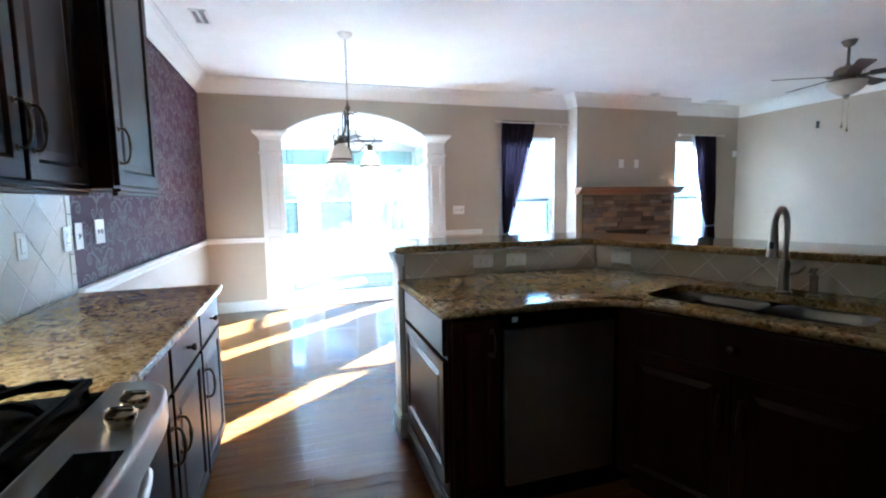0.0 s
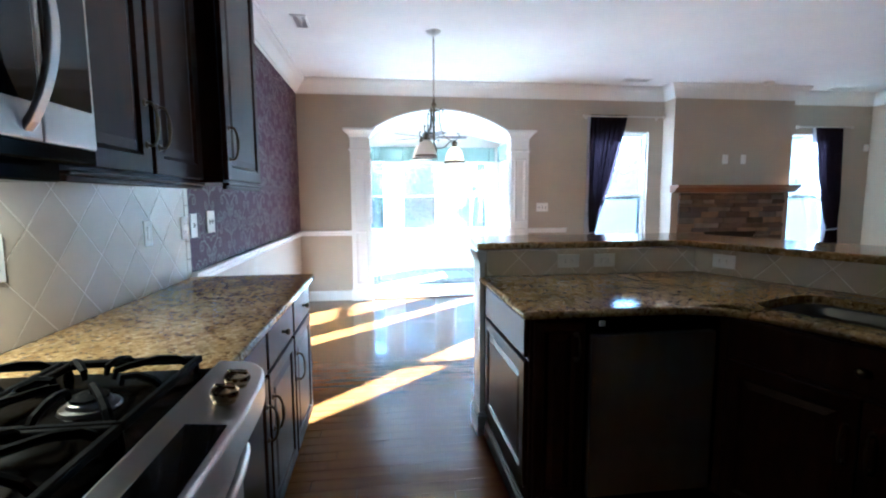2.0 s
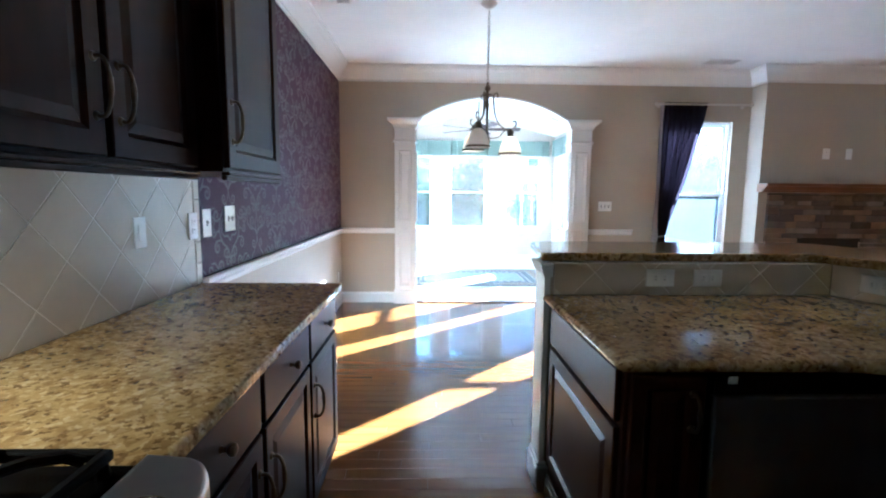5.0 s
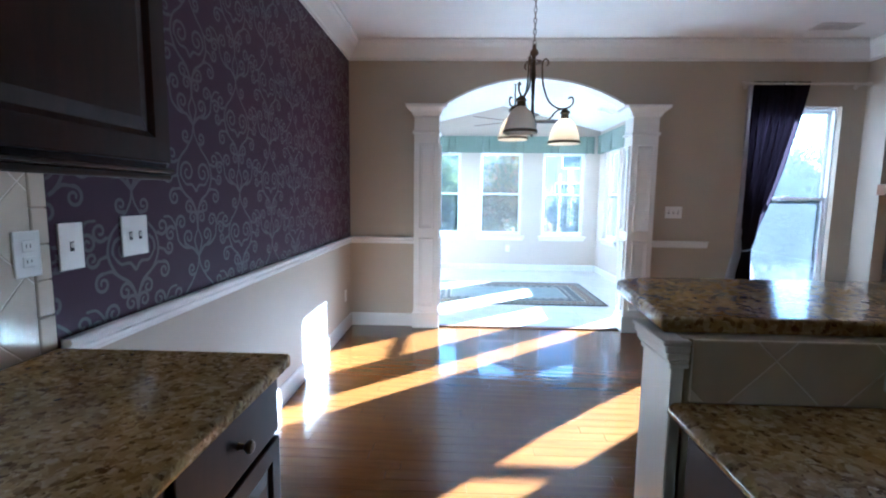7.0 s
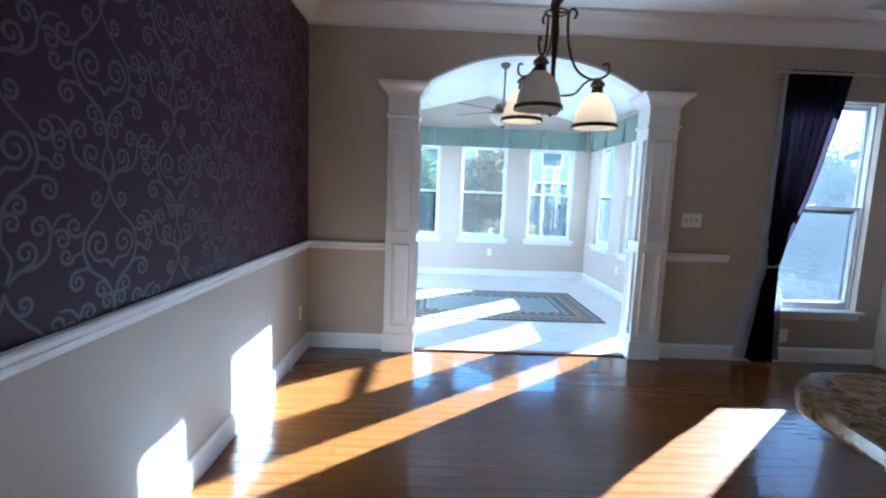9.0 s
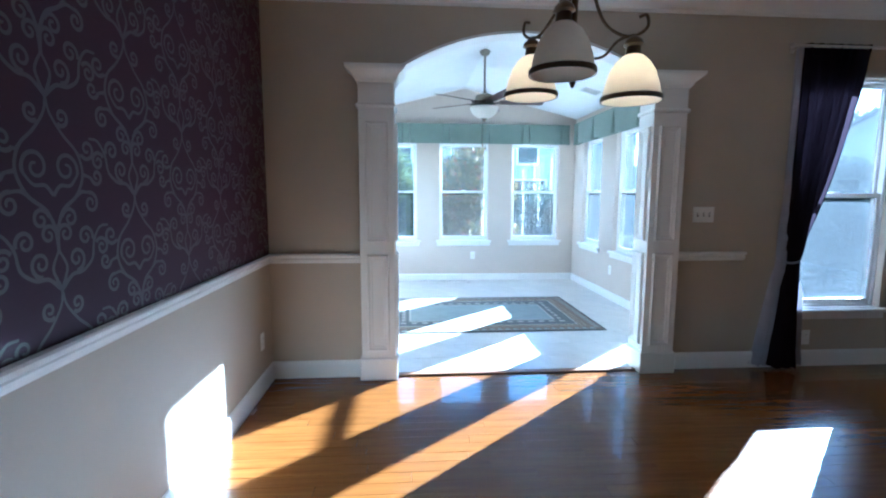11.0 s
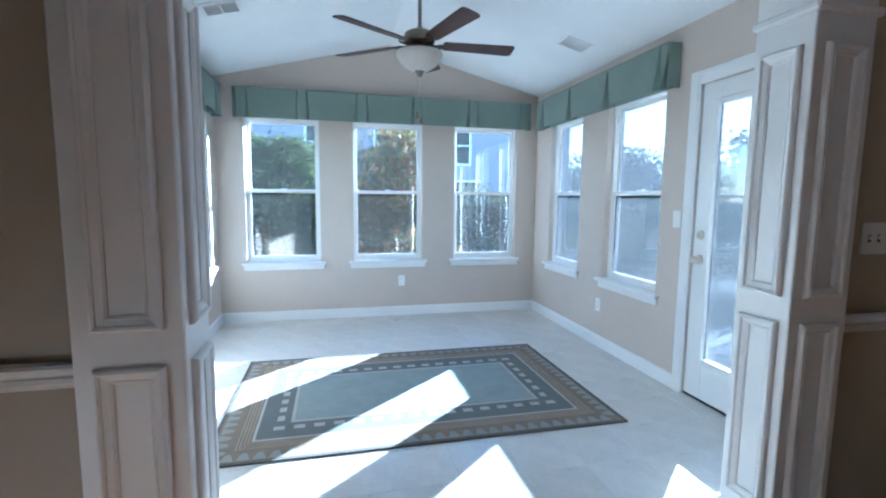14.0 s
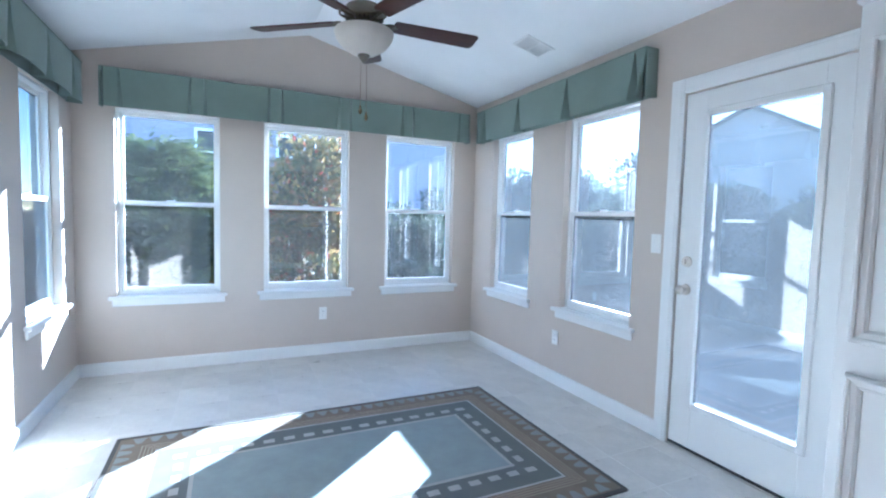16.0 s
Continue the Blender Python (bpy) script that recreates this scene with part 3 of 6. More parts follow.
def pilaster(name, x0, x1, inside):
    """A square panelled pilaster wrapped round the jamb, with base and capital; inside: the side of the opening."""
    y0, y1 = -0.078, 0.146
    p = tagged(part(name, boxed(x0, x1, y0, y1, 0, 2.125, 0.004), WHITE), "white panelled pilaster of the arch", "pilaster", kind="structure")
    part("plinth", boxed(x0 - 0.014, x1 + 0.014, y0 - 0.016, y1 + 0.010, 0, 0.165, 0.007), WHITE, p)
    cap = bmesh.new()
    rings = []
    for z, o in ((2.105, -0.002), (2.128, -0.002), (2.129, 0.010), (2.139, 0.012), (2.141, 0.018), (2.152, 0.021), (2.166, 0.029), (2.180, 0.043), (2.191, 0.058), (2.197, 0.063), (2.199, 0.069), (2.206, 0.070), (2.208, 0.077), (2.230, 0.079), (2.232, 0.077)):
        rings.append([cap.verts.new(q) for q in ((x0 - o, y0 - o, z), (x1 + o, y0 - o, z), (x1 + o, y1 + o * 0.4, z), (x0 - o, y1 + o * 0.4, z))])
    for ra, rb in zip(rings, rings[1:]):
        for i in range(4):
            cap.faces.new((ra[i], ra[(i + 1) % 4], rb[(i + 1) % 4], rb[i]))
    cap.faces.new(rings[-1])
    cap.faces.new(rings[0][::-1])
    bmesh.ops.recalc_face_normals(cap, faces=cap.faces)
    part("capital", cap, WHITE, p)
    collar = boxed(x0 - 0.016, x1 + 0.016, y0 - 0.016, y1 + 0.008, 1.955, 1.985, 0.008)
    part("collar", collar, WHITE, p)
    for za, zb in ((1.02, 1.86), (0.22, 0.93)):
        panel_frame(p, x0 + 0.045, x1 - 0.045, za, zb, lambda u, h, z: (u, y0 - h, z))
        s = 1 if inside > 0 else -1
        face = x1 if inside > 0 else x0
        panel_frame(p, y0 + 0.035, y1 - 0.035, za, zb, lambda u, h, z, s=s, face=face: (face + s * h, u, z))
    return p


pilaster("pilaster", 0.662, 0.91, 1)
pilaster("pilaster", 2.78, 3.03, -1)
tagged(part("threshold", boxed(0.91, 2.78, -0.03, 0.03, 0.0, 0.014, 0.006), MANTEL), "brown wooden threshold strip in the arch", "threshold", kind="structure")


# ---- windows and door ----
def double_hung(name, w, h, m, label, sill=True, glass=None):
    """A white double-hung window in an opening w by h; local x along the wall, y outwards from the room's face, z up from the opening's foot."""
    t = thing(name, m, label, "window", kind="structure")
    d0, d1 = 0.055, 0.14
    bm = bmesh.new()
    f = 0.020
    box(bm, 0, f, d0, d1, 0, h, 0.003)
    box(bm, w - f, w, d0, d1, 0, h, 0.003)
    box(bm, f, w - f, d0, d1, h - f, h, 0.003)
    box(bm, f, w - f, d0, d1, 0, f, 0.003)
    part("window_frame", bm, WHITE, t)
    half = h / 2
    for nm, z0, z1, y0, y1, low in (("lower_sash", f, half + 0.02, d0 + 0.008, d0 + 0.038, 0.045), ("upper_sash", half - 0.02, h - f, d0 + 0.044, d0 + 0.074, 0.04)):
        bm = bmesh.new()
        s = 0.029
        box(bm, f, f + s, y0, y1, z0, z1, 0.003)
        box(bm, w - f - s, w - f, y0, y1, z0, z1, 0.003)
        box(bm, f + s, w - f - s, y0, y1, z0, z0 + low, 0.003)
        box(bm, f + s, w - f - s, y0, y1, z1 - 0.034, z1, 0.003)
        sash = part(nm, bm, WHITE, t)
        pane = part("pane", boxed(f + s, w - f - s, (y0 + y1) / 2 - 0.002, (y0 + y1) / 2 + 0.002, z0 + low, z1 - 0.034), glass or DUSTYGLASS, sash)
        pane.visible_shadow = False
        if nm == "lower_sash":
            mesh = part("insect_screen", boxed(f + 0.004, w - f - 0.004, d0 + 0.078, d0 + 0.080, f, half), SCREEN, t, "dark insect screen")
            mesh.visible_shadow = False
            part("sash_lock", boxed(w / 2 - 0.03, w / 2 + 0.03, y0 + 0.004, y1, z1, z1 + 0.012, 0.004), WHITE, sash)
    if sill:
        bm = bmesh.new()
        box(bm, -0.055, w + 0.055, -0.045, 0.0, -0.03, 0.0, 0.008, 2)
        box(bm, 0.002, w - 0.002, -0.001, d0 + 0.01, -0.028, 0.003)
        box(bm, -0.035, w + 0.035, -0.016, 0.0, -0.085, -0.03, 0.006)
        part("window_sill", bm, WHITE, t)
    return t


n = 1
for a, b in BACK_W:
    double_hung("window_%d" % n, b - a, W_HEAD - W_SILL, pose(a, SY1, W_SILL), "white double-hung sunroom window with a sill", True, GLASS)
    n += 1
for a, b in RIGHT_W:
    double_hung("window_%d" % n, b - a, W_HEAD - W_SILL, pose(SX1, b, W_SILL, 0, 0, -90), "white double-hung sunroom window with a sill")
    n += 1
for a, b in LEFT_W:
    double_hung("window_%d" % n, b - a, W_HEAD - W_SILL, pose(SX0, a, W_SILL, 0, 0, 90), "white double-hung sunroom window with a sill")
    n += 1
for a, b in ((3.98, 4.78), (6.99, 7.77)):
    double_hung("window_%d" % n, b - a, 1.78, pose(a, 0, 0.47), "tall white double-hung window with a dark curtain")
    n += 1


def glazed_door():
    """The full-glass door to the patio; local x along the wall from the hinge side, y outwards."""
    w, h = DOOR[1] - DOOR[0], DOOR[2]
    t = thing("door_1", pose(SX1, DOOR[1], 0, 0, 0, -90), "closed white patio door with one large pane", "door", kind="structure")
    bm = bmesh.new()
    c = 0.082
    for x0, x1, z0, z1 in ((-c, 0.006, 0, h + c), (w - 0.006, w + c, 0, h + c), (0.006, w - 0.006, h - 0.006, h + c)):
        box(bm, x0, x1, -0.018, 0, z0, z1, 0.005)
        ins = 0.022
        box(bm, x0 + (ins if x0 < 0 else 0.012), x1 - (0.012 if x0 < 0 else (ins if x1 > w else 0.012)), -0.024, -0.017, z0, z1 - 0.02, 0.003)
    part("casing", bm, WHITE, t)
    leaf = bmesh.new()
    y0, y1 = 0.012, 0.052
    gx0, gx1, gz0, gz1 = 0.145, w - 0.145, 0.29, 1.96
    for x0, x1, z0, z1 in ((0.008, gx0, 0.02, h - 0.01), (gx1, w - 0.008, 0.02, h - 0.01), (gx0, gx1, 0.02, gz0), (gx0, gx1, gz1, h - 0.01)):
        box(leaf, x0, x1, y0, y1, z0, z1, 0.002)
    leaf = part("door_leaf", leaf, WHITE, t)
    bm = bmesh.new()
    k = 0.03
    for x0, x1, z0, z1 in ((gx0 - k, gx0 + 0.008, gz0 - k, gz1 + k), (gx1 - 0.008, gx1 + k, gz0 - k, gz1 + k), (gx0 + 0.008, gx1 - 0.008, gz0 - k, gz0 + 0.008), (gx0 + 0.008, gx1 - 0.008, gz1 - 0.008, gz1 + k)):
        box(bm, x0, x1, y0 - 0.012, y0 + 0.001, z0, z1, 0.005)
    part("glazing_bead", bm, WHITE, leaf)
    pane = part("pane", boxed(gx0, gx1, 0.03, 0.034, gz0, gz1), DUSTYGLASS, leaf)
    pane.visible_shadow = False
    for z, nm in ((1.12, "deadbolt"), (0.955, "door_knob")):
        bm = bmesh.new()
        x = 0.068
        cyl(bm, (x, y0, z), (x, y0 - 0.010, z), 0.033, 0.030, 24)
        if nm == "door_knob":
            cyl(bm, (x, y0 - 0.01, z), (x, y0 - 0.04, z), 0.011, 0.011, 12)
            ball(bm, (x, y0 - 0.052, z), 0.028, 16, (1, 0.75, 1))
        else:
            cyl(bm, (x, y0 - 0.01, z), (x, y0 - 0.016, z), 0.022, 0.020, 20)
            box(bm, x - 0.006, x + 0.006, y0 - 0.03, y0 - 0.015, z - 0.014, z + 0.014, 0.003)
        part(nm, bm, NICKEL, leaf, "satin nickel " + nm.replace("_", " "), True)
    part("door_sweep", boxed(0.008, w - 0.008, 0.008, 0.05, 0.004, 0.02), DARK, leaf)
    part("sill_plate", boxed(0.0, w, -0.005, 0.14, -0.012, 0.006, 0.003), NICKEL, t)


glazed_door()


# ---- kitchen ----
def bow_pull(parent, u, y, z, length, upright=True):
    """A bowed bronze pull with two feet, standing off a front in the plane y."""
    bm = bmesh.new()
    h = length / 2
    pts = [(0, -h, 0.0), (0, -h, 0.02), (0, -h * 0.72, 0.031), (0, -h * 0.3, 0.036), (0, h * 0.3, 0.036), (0, h * 0.72, 0.031), (0, h, 0.02), (0, h, 0.0)]
    world_pts = [(u, y - o, z + a) if upright else (u + a, y - o, z) for _, a, o in pts]
    line = smooth_line(world_pts, 5)
    n = len(line)
    tube(bm, line, [0.0065 if i in (0, 1, n - 2, n - 1) else 0.0048 + 0.0018 * (abs(i - n / 2) < 3) for i in range(n)], 8)
    for s in (-1, 1):
        p = (u, y, z + s * h) if upright else (u + s * h, y, z)
        cyl(bm, (p[0], p[1] + 0.001, p[2]), (p[0], p[1] - 0.006, p[2]), 0.012, 0.009, 12)
    return part("handle", bm, BRONZE, parent, "aged bronze bow handle", True)


def knob(parent, u, y, z):
    bm = bmesh.new()
    lathe(bm, [(0.009, 0), (0.0065, 0.006), (0.006, 0.014), (0.012, 0.019), (0.0155, 0.026), (0.013, 0.033), (0.006, 0.036), (0.0005, 0.0365)], seg=14, m=pose(u, y, z, 90))
    return part("knob", bm, BRONZE, parent, "small bronze knob", True)


def front(parent, name, u0, u1, z0, z1, y, rail=0.055):
    bm = bmesh.new()
    raised_panel(bm, u0, u1, z0, z1, y - 0.02, rail, 0.0195)
    return part(name, bm, ESPRESSO, parent)


def base_cabinet(name, m, w, depth, label, handle_side=1, drawer=True, group="", pull=True, two=False, hollow=False):
    """A floor cabinet unit; local x along the run, back at y = 0, front at y = -depth."""
    t = thing(name, m, label, "cabinet", group)
    bm = bmesh.new()
    if hollow:
        for x0, x1, y0, y1, z0, z1 in ((0.001, 0.019, -depth + 0.0005, 0, 0.1, 0.874), (w - 0.019, w - 0.001, -depth + 0.0005, 0, 0.1, 0.874), (0.019, w - 0.019, -0.012, 0, 0.1, 0.874), (0.019, w - 0.019, -depth + 0.0005, -depth + 0.018, 0.1, 0.874), (0.019, w - 0.019, -depth + 0.018, -0.012, 0.1, 0.118)):
            part("side_panel", boxed(x0, x1, y0, y1, z0, z1), ESPRESSO, t)
    else:
        box(bm, 0.001, w - 0.001, -depth + 0.0005, 0, 0.1, 0.874, 0.002)
    box(bm, 0.001, w - 0.001, -depth + 0.07, 0, 0.0, 0.1)
    part("body", bm, ESPRESSO, t)
    top = 0.862
    if drawer:
        d = part("drawer_front", boxed(0.012, w - 0.012, -depth - 0.02, -depth - 0.0005, 0.705, 0.862, 0.006, 2), ESPRESSO, t)
        knob(d, w / 2, -depth - 0.02, 0.785)
        top = 0.69
    doors = ((0.012, w / 2 - 0.003), (w / 2 + 0.003, w - 0.012)) if two else ((0.012, w - 0.012),)
    for k, (a, b) in enumerate(doors):
        d = front(t, "door", a, b, 0.115, top, -depth)
        if pull:
            right = (handle_side > 0) if not two else k == 0
            bow_pull(d, b - 0.032 if right else a + 0.032, -depth - 0.02, top - 0.16, 0.125)
    return t


def wall_cabinet(name, m, w, depth, z0, z1, label, doors):
    t = thing(name, m, label, "cabinet", "upper kitchen cabinets")
    bm = bmesh.new()
    box(bm, 0.001, w - 0.001, -depth, 0, z0, z1, 0.002)
    part("body", bm, ESPRESSO, t)
    bm = bmesh.new()
    for lo, hi, o in ((z0 - 0.028, z0 - 0.012, 0.012), (z0 - 0.012, z0, 0.022)):
        box(bm, 0.002, w - 0.002, -depth - o, -depth + 0.006, lo, hi, 0.003)
    part("light_rail", bm, ESPRESSO, t)
    bm = bmesh.new()
    for k in range(4):
        box(bm, 0.0, w, -depth - 0.012 - 0.018 * k, -0.001, z1 + 0.018 * k, z1 + 0.018 * (k + 1), 0.004)
    part("cornice", bm, ESPRESSO, t)
    n = len(doors)
    for k, side in enumerate(doors):
        a, b = w * k / n + 0.012, w * (k + 1) / n - 0.012
        d = front(t, "door", a, b, z0 + 0.012, z1 - 0.012, -depth, 0.06)
        bow_pull(d, b - 0.03 if side > 0 else a + 0.03, -depth - 0.02, z0 + 0.165, 0.13)
    return t


KS = 0.035
LEFT = lambda y, x=0.0: pose(x, y + KS, 0, 0, 0, 90)
for y0, y1, side in ((-4.04, -3.555, -1), (-4.535, -4.042, -1), (-5.05, -4.537, 1)):
    base_cabinet("base_cabinet", LEFT(y0, 0.001), y1 - y0, 0.62, "espresso-stained base cabinet with a drawer above a door", side, group="left run of base cabinets")
wall_cabinet("wall_cabinet", LEFT(-5.038), 0.855, 0.315, 1.405, 2.36, "espresso-stained two-door cabinet above the counter", (1, -1))
wall_cabinet("wall_cabinet", LEFT(-4.18), 0.55, 0.405, 1.405, 2.44, "deeper espresso cabinet beside the purple wallpaper", (-1,))


def rounded(pts, r, n=6):
    """Rounds the corners of a plan polygon; r: one radius, or one for each corner."""
    out = []
    for i, p in enumerate(pts):
        rr = r[i] if isinstance(r, (list, tuple)) else r
        p, a, b = Vector(p), Vector(pts[i - 1]), Vector(pts[(i + 1) % len(pts)])
        if rr <= 0:
            out.append(tuple(p))
            continue
        p0, p1 = p + (a - p).normalized() * rr, p + (b - p).normalized() * rr
        for k in range(n + 1):
            t = k / n
            out.append(tuple((1 - t) ** 2 * p0 + 2 * t * (1 - t) * p + t * t * p1))
    return out


bm = bmesh.new()
prism(bm, rounded([(0.002, -5.017), (0.668, -5.017), (0.668, -3.495), (0.002, -3.495)], [0, 0, 0.02, 0.0]), 0.8745, 0.91, "z", 0.009, 3)
tagged(part("countertop", bm, GRANITE), "polished speckled brown granite worktop beside the range", "worktop")

# angled peninsula
DX, NX = Vector((math.sin(radians(20)), -math.cos(radians(20)))), Vector((math.cos(radians(20)), math.sin(radians(20))))
F = Vector((2.40, -4.55))
SEG = pose(F.x, F.y, 0, 0, 0, -70)      # local x along the sink run, local y towards the bar
KY, KN = -3.75, 0.70                    # face of the knee wall on both runs


def at_y(n_off, y):
    """Where the line n_off behind the sink front meets the line at that y."""
    c = F.dot(NX) + n_off
    return Vector(((c - NX.y * y) / NX.x, y))


END = 1.75
S0, S1, N0, N1 = 0.05, 0.80, 0.085, 0.515  # sink cut-out


def seg(s, n):
    return F + DX * s + NX * n


def rrect(s0, s1, n0, n1, r, k=5):
    pts = []
    for cs, cn, a0 in ((s1 - r, n1 - r, 0), (s0 + r, n1 - r, 90), (s0 + r, n0 + r, 180), (s1 - r, n0 + r, 270)):
        for i in range(k + 1):
            a = radians(a0 + 90 * i / k)
            pts.append((cs + r * math.cos(a), cn + r * math.sin(a)))
    return pts


bm = bmesh.new()
TOP, LOW = 0.91, 0.8745
corner = at_y(KN, KY)
back_end, front_end = seg(END, KN), seg(END, 0)
L1, L2 = seg(0, 0), seg(0, KN)
flat = []
flat.append([(1.60, KY), (1.60, F.y), tuple(L1), tuple(L2), tuple(corner)])
flat.append([tuple(seg(0, 0)), tuple(seg(S0, 0)), tuple(seg(S0, KN)), tuple(seg(0, KN))])
flat.append([tuple(seg(S0, 0)), tuple(seg(S1, 0)), tuple(seg(S1, N0)), tuple(seg(S0, N0))])
flat.append([tuple(seg(S0, N1)), tuple(seg(S1, N1)), tuple(seg(S1, KN)), tuple(seg(S0, KN))])
flat.append([tuple(seg(S1, 0)), tuple(front_end), tuple(back_end), tuple(seg(S1, KN))])
for poly in flat:
    for z in (TOP, LOW):
        f = bm.faces.new([bm.verts.new((*p, z)) for p in poly])
hole = rrect(S0, S1, N0, N1, 0.09)
cs, cn = (S0 + S1) / 2, (N0 + N1) / 2
rim = []
for s, n in hole:
    k = min(((S1 - S0) / 2) / max(abs(s - cs), 1e-6), ((N1 - N0) / 2) / max(abs(n - cn), 1e-6))
    rim.append((cs + (s - cs) * k, cn + (n - cn) * k))
for i in range(len(hole)):
    j = (i + 1) % len(hole)
    quad = [(*seg(*hole[i]), TOP), (*seg(*hole[j]), TOP), (*seg(*rim[j]), TOP), (*seg(*rim[i]), TOP)]
    bm.faces.new([bm.verts.new(p) for p in quad])
    bm.faces.new([bm.verts.new(p) for p in ((*seg(*hole[i]), TOP), (*seg(*hole[j]), TOP), (*seg(*hole[j]), LOW), (*seg(*hole[i]), LOW))])
edge = [Vector((1.60, KY)), Vector((1.60, F.y)), F, front_end]
edge_line = [(1.60, KY)] + [p for p in rounded([tuple(e) for e in edge], [0, 0.02, 0.25, 0], 6)][1:-1] + [tuple(front_end)]
bmesh.ops.remove_doubles(bm, verts=bm.verts, dist=0.0004)
bmesh.ops.recalc_face_normals(bm, faces=bm.faces)
top = tagged(part("countertop", bm, GRANITE), "angled speckled granite worktop holding the double sink", "worktop")
bm = bmesh.new()
tube(bm, [(p[0], p[1], (TOP + LOW) / 2) for p in edge_line], (TOP - LOW) / 2, 12)
part("rounded_edge", bm, GRANITE, top, "", True)

# knee wall, its end post and the raised bar
bm = bmesh.new()
k0, k1 = KY + 0.012, KY + 0.145
a0, a1 = at_y(KN + 0.012, k0), at_y(KN + 0.145, k1)
prism(bm, [(1.612, k0), tuple(a0), tuple(seg(END, KN + 0.012)), tuple(seg(END, KN + 0.145)), tuple(a1), (1.612, k1)], 0, 1.0492, "z")
tagged(part("wall_knee", bm, WALL), "low beige wall under the raised bar", "wall", kind="structure")
bm = bmesh.new()
box(bm, 1.585, 1.612, k0 - 0.012, k1 + 0.012, 0.0, 1.0492, 0.003)
post = tagged(part("trim_bar_end", bm, WHITE), "white end casing of the low bar wall", "trim", kind="structure")
bm = bmesh.new()
box(bm, 1.570, 1.626, k0 - 0.026, k1 + 0.026, 0.0, 0.12, 0.006)
box(bm, 1.576, 1.620, k0 - 0.02, k1 + 0.02, 0.12, 0.14, 0.006)
part("plinth", bm, WHITE, post)
bm = bmesh.new()
for lo, hi, o in ((0.985, 0.998, 0.005), (0.998, 1.004, 0.009), (1.004, 1.020, 0.012), (1.020, 1.036, 0.017), (1.036, 1.0488, 0.022)):
    box(bm, 1.585 - o, 1.612 + 0.01, k0 - 0.012 - o * 0.3, k1 + 0.012 + o, lo, hi, 0.003)
part("cap_moulding", bm, WHITE, post)
bm = bmesh.new()
b_near, b_far = -3.705, -3.17
prism(bm, rounded([(1.580, b_near), tuple(at_y(KN - 0.035, b_near)), tuple(seg(END, KN - 0.035)), tuple(seg(END, KN + 0.50)), tuple(at_y(KN + 0.50, b_far)), (1.705, b_far), (1.628, b_far - 0.07)], [0.015, 0.05, 0, 0, 0.08, 0.03, 0.03]), 1.050, 1.087, "z", 0.011, 3)
tagged(part("bar_top", bm, GRANITE), "raised speckled granite breakfast bar with a clipped corner", "worktop")
mould_base = bmesh.new()
mould(mould_base, BASE, [tuple(seg(END, KN + 0.145)), tuple(a1), (1.64, k1)])
tagged(part("baseboard_bar", mould_base, WHITE), "white baseboard of the low bar wall", "baseboard", kind="structure")

# peninsula cabinets and dishwasher
t = thing("base_cabinet", pose(1.625, -4.51, 0), "espresso peninsula end cabinet with panelled side", "cabinet", "peninsula base cabinets")
bm = bmesh.new()
box(bm, 0, 0.228, 0.0005, 0.74, 0.1, 0.8735, 0.002)
box(bm, 0.03, 0.228, 0.06, 0.74, 0, 0.1)
part("body", bm, ESPRESSO, t)
d = front(t, "door", 0.012, 0.216, 0.115, 0.86, 0.0, 0.045)
bow_pull(d, 0.18, -0.02, 0.755, 0.10)
for nm, za, zb, rail in (("side_drawer_panel", 0.705, 0.862, 0.02), ("side_door_panel", 0.165, 0.69, 0.06)):
    bm = bmesh.new()
    if rail < 0.03:
        box(bm, 0.02, 0.72, -0.018, -0.0005, za, zb, 0.006, 2, pose(0, 0.74, 0, 0, 0, -90))
    else:
        raised_panel(bm, 0.02, 0.72, za, zb, -0.018, rail, 0.0175, pose(0, 0.74, 0, 0, 0, -90))
    part(nm, bm, ESPRESSO, t)
bm = bmesh.new()
box(bm, -0.018, 0.0, 0.0, 0.74, 0.0, 0.075, 0.006)
box(bm, -0.012, 0.0, 0.0, 0.74, 0.075, 0.10, 0.006)
part("side_skirting", bm, ESPRESSO, t)

t = thing("dishwasher", pose(1.858, -4.505, 0), "stainless dishwasher with a black control strip under the granite", "dishwasher")
part("body", boxed(0.002, 0.538, 0.003, 0.58, 0.1, 0.872), ENAMEL, t)
part("door", boxed(0.004, 0.536, -0.035, 0.002, 0.125, 0.80, 0.006, 2), DARK_REFLECT_STEEL, t, "brushed steel door, coloured dark for its reflections")
part("control_strip", boxed(0.004, 0.536, -0.032, 0.002, 0.805, 0.868, 0.005, 2), ENAMEL, t, "black control strip")
part("badge", boxed(0.035, 0.06, -0.0345, -0.0318, 0.836, 0.858, 0.001), PLASTIC, t, "small pale badge")
part("kick_plate", boxed(0.004, 0.536, 0.04, 0.06, 0, 0.1), ENAMEL, t)

SINKRUN = SEG @ pose(0, 0.62, 0)
base_cabinet("sink_cabinet", SINKRUN @ pose(0.02, 0, 0), 0.88, 0.60, "espresso sink cabinet with two doors and a false drawer", 1, True, "peninsula base cabinets", True, True, True)
base_cabinet("base_cabinet", SINKRUN @ pose(0.902, 0, 0), 0.80, 0.60, "espresso base cabinet with a drawer above two doors", 1, True, "peninsula base cabinets", True, True)
bm = bmesh.new()
prism(bm, [(2.402, -4.505), tuple(seg(0.018, 0.022)), tuple(seg(0.018, 0.6)), (2.402, -3.87)], 0.1, 0.8735, "z")
tagged(part("filler_panel", bm, ESPRESSO), "espresso filler panel in the cabinet corner", "cabinet")


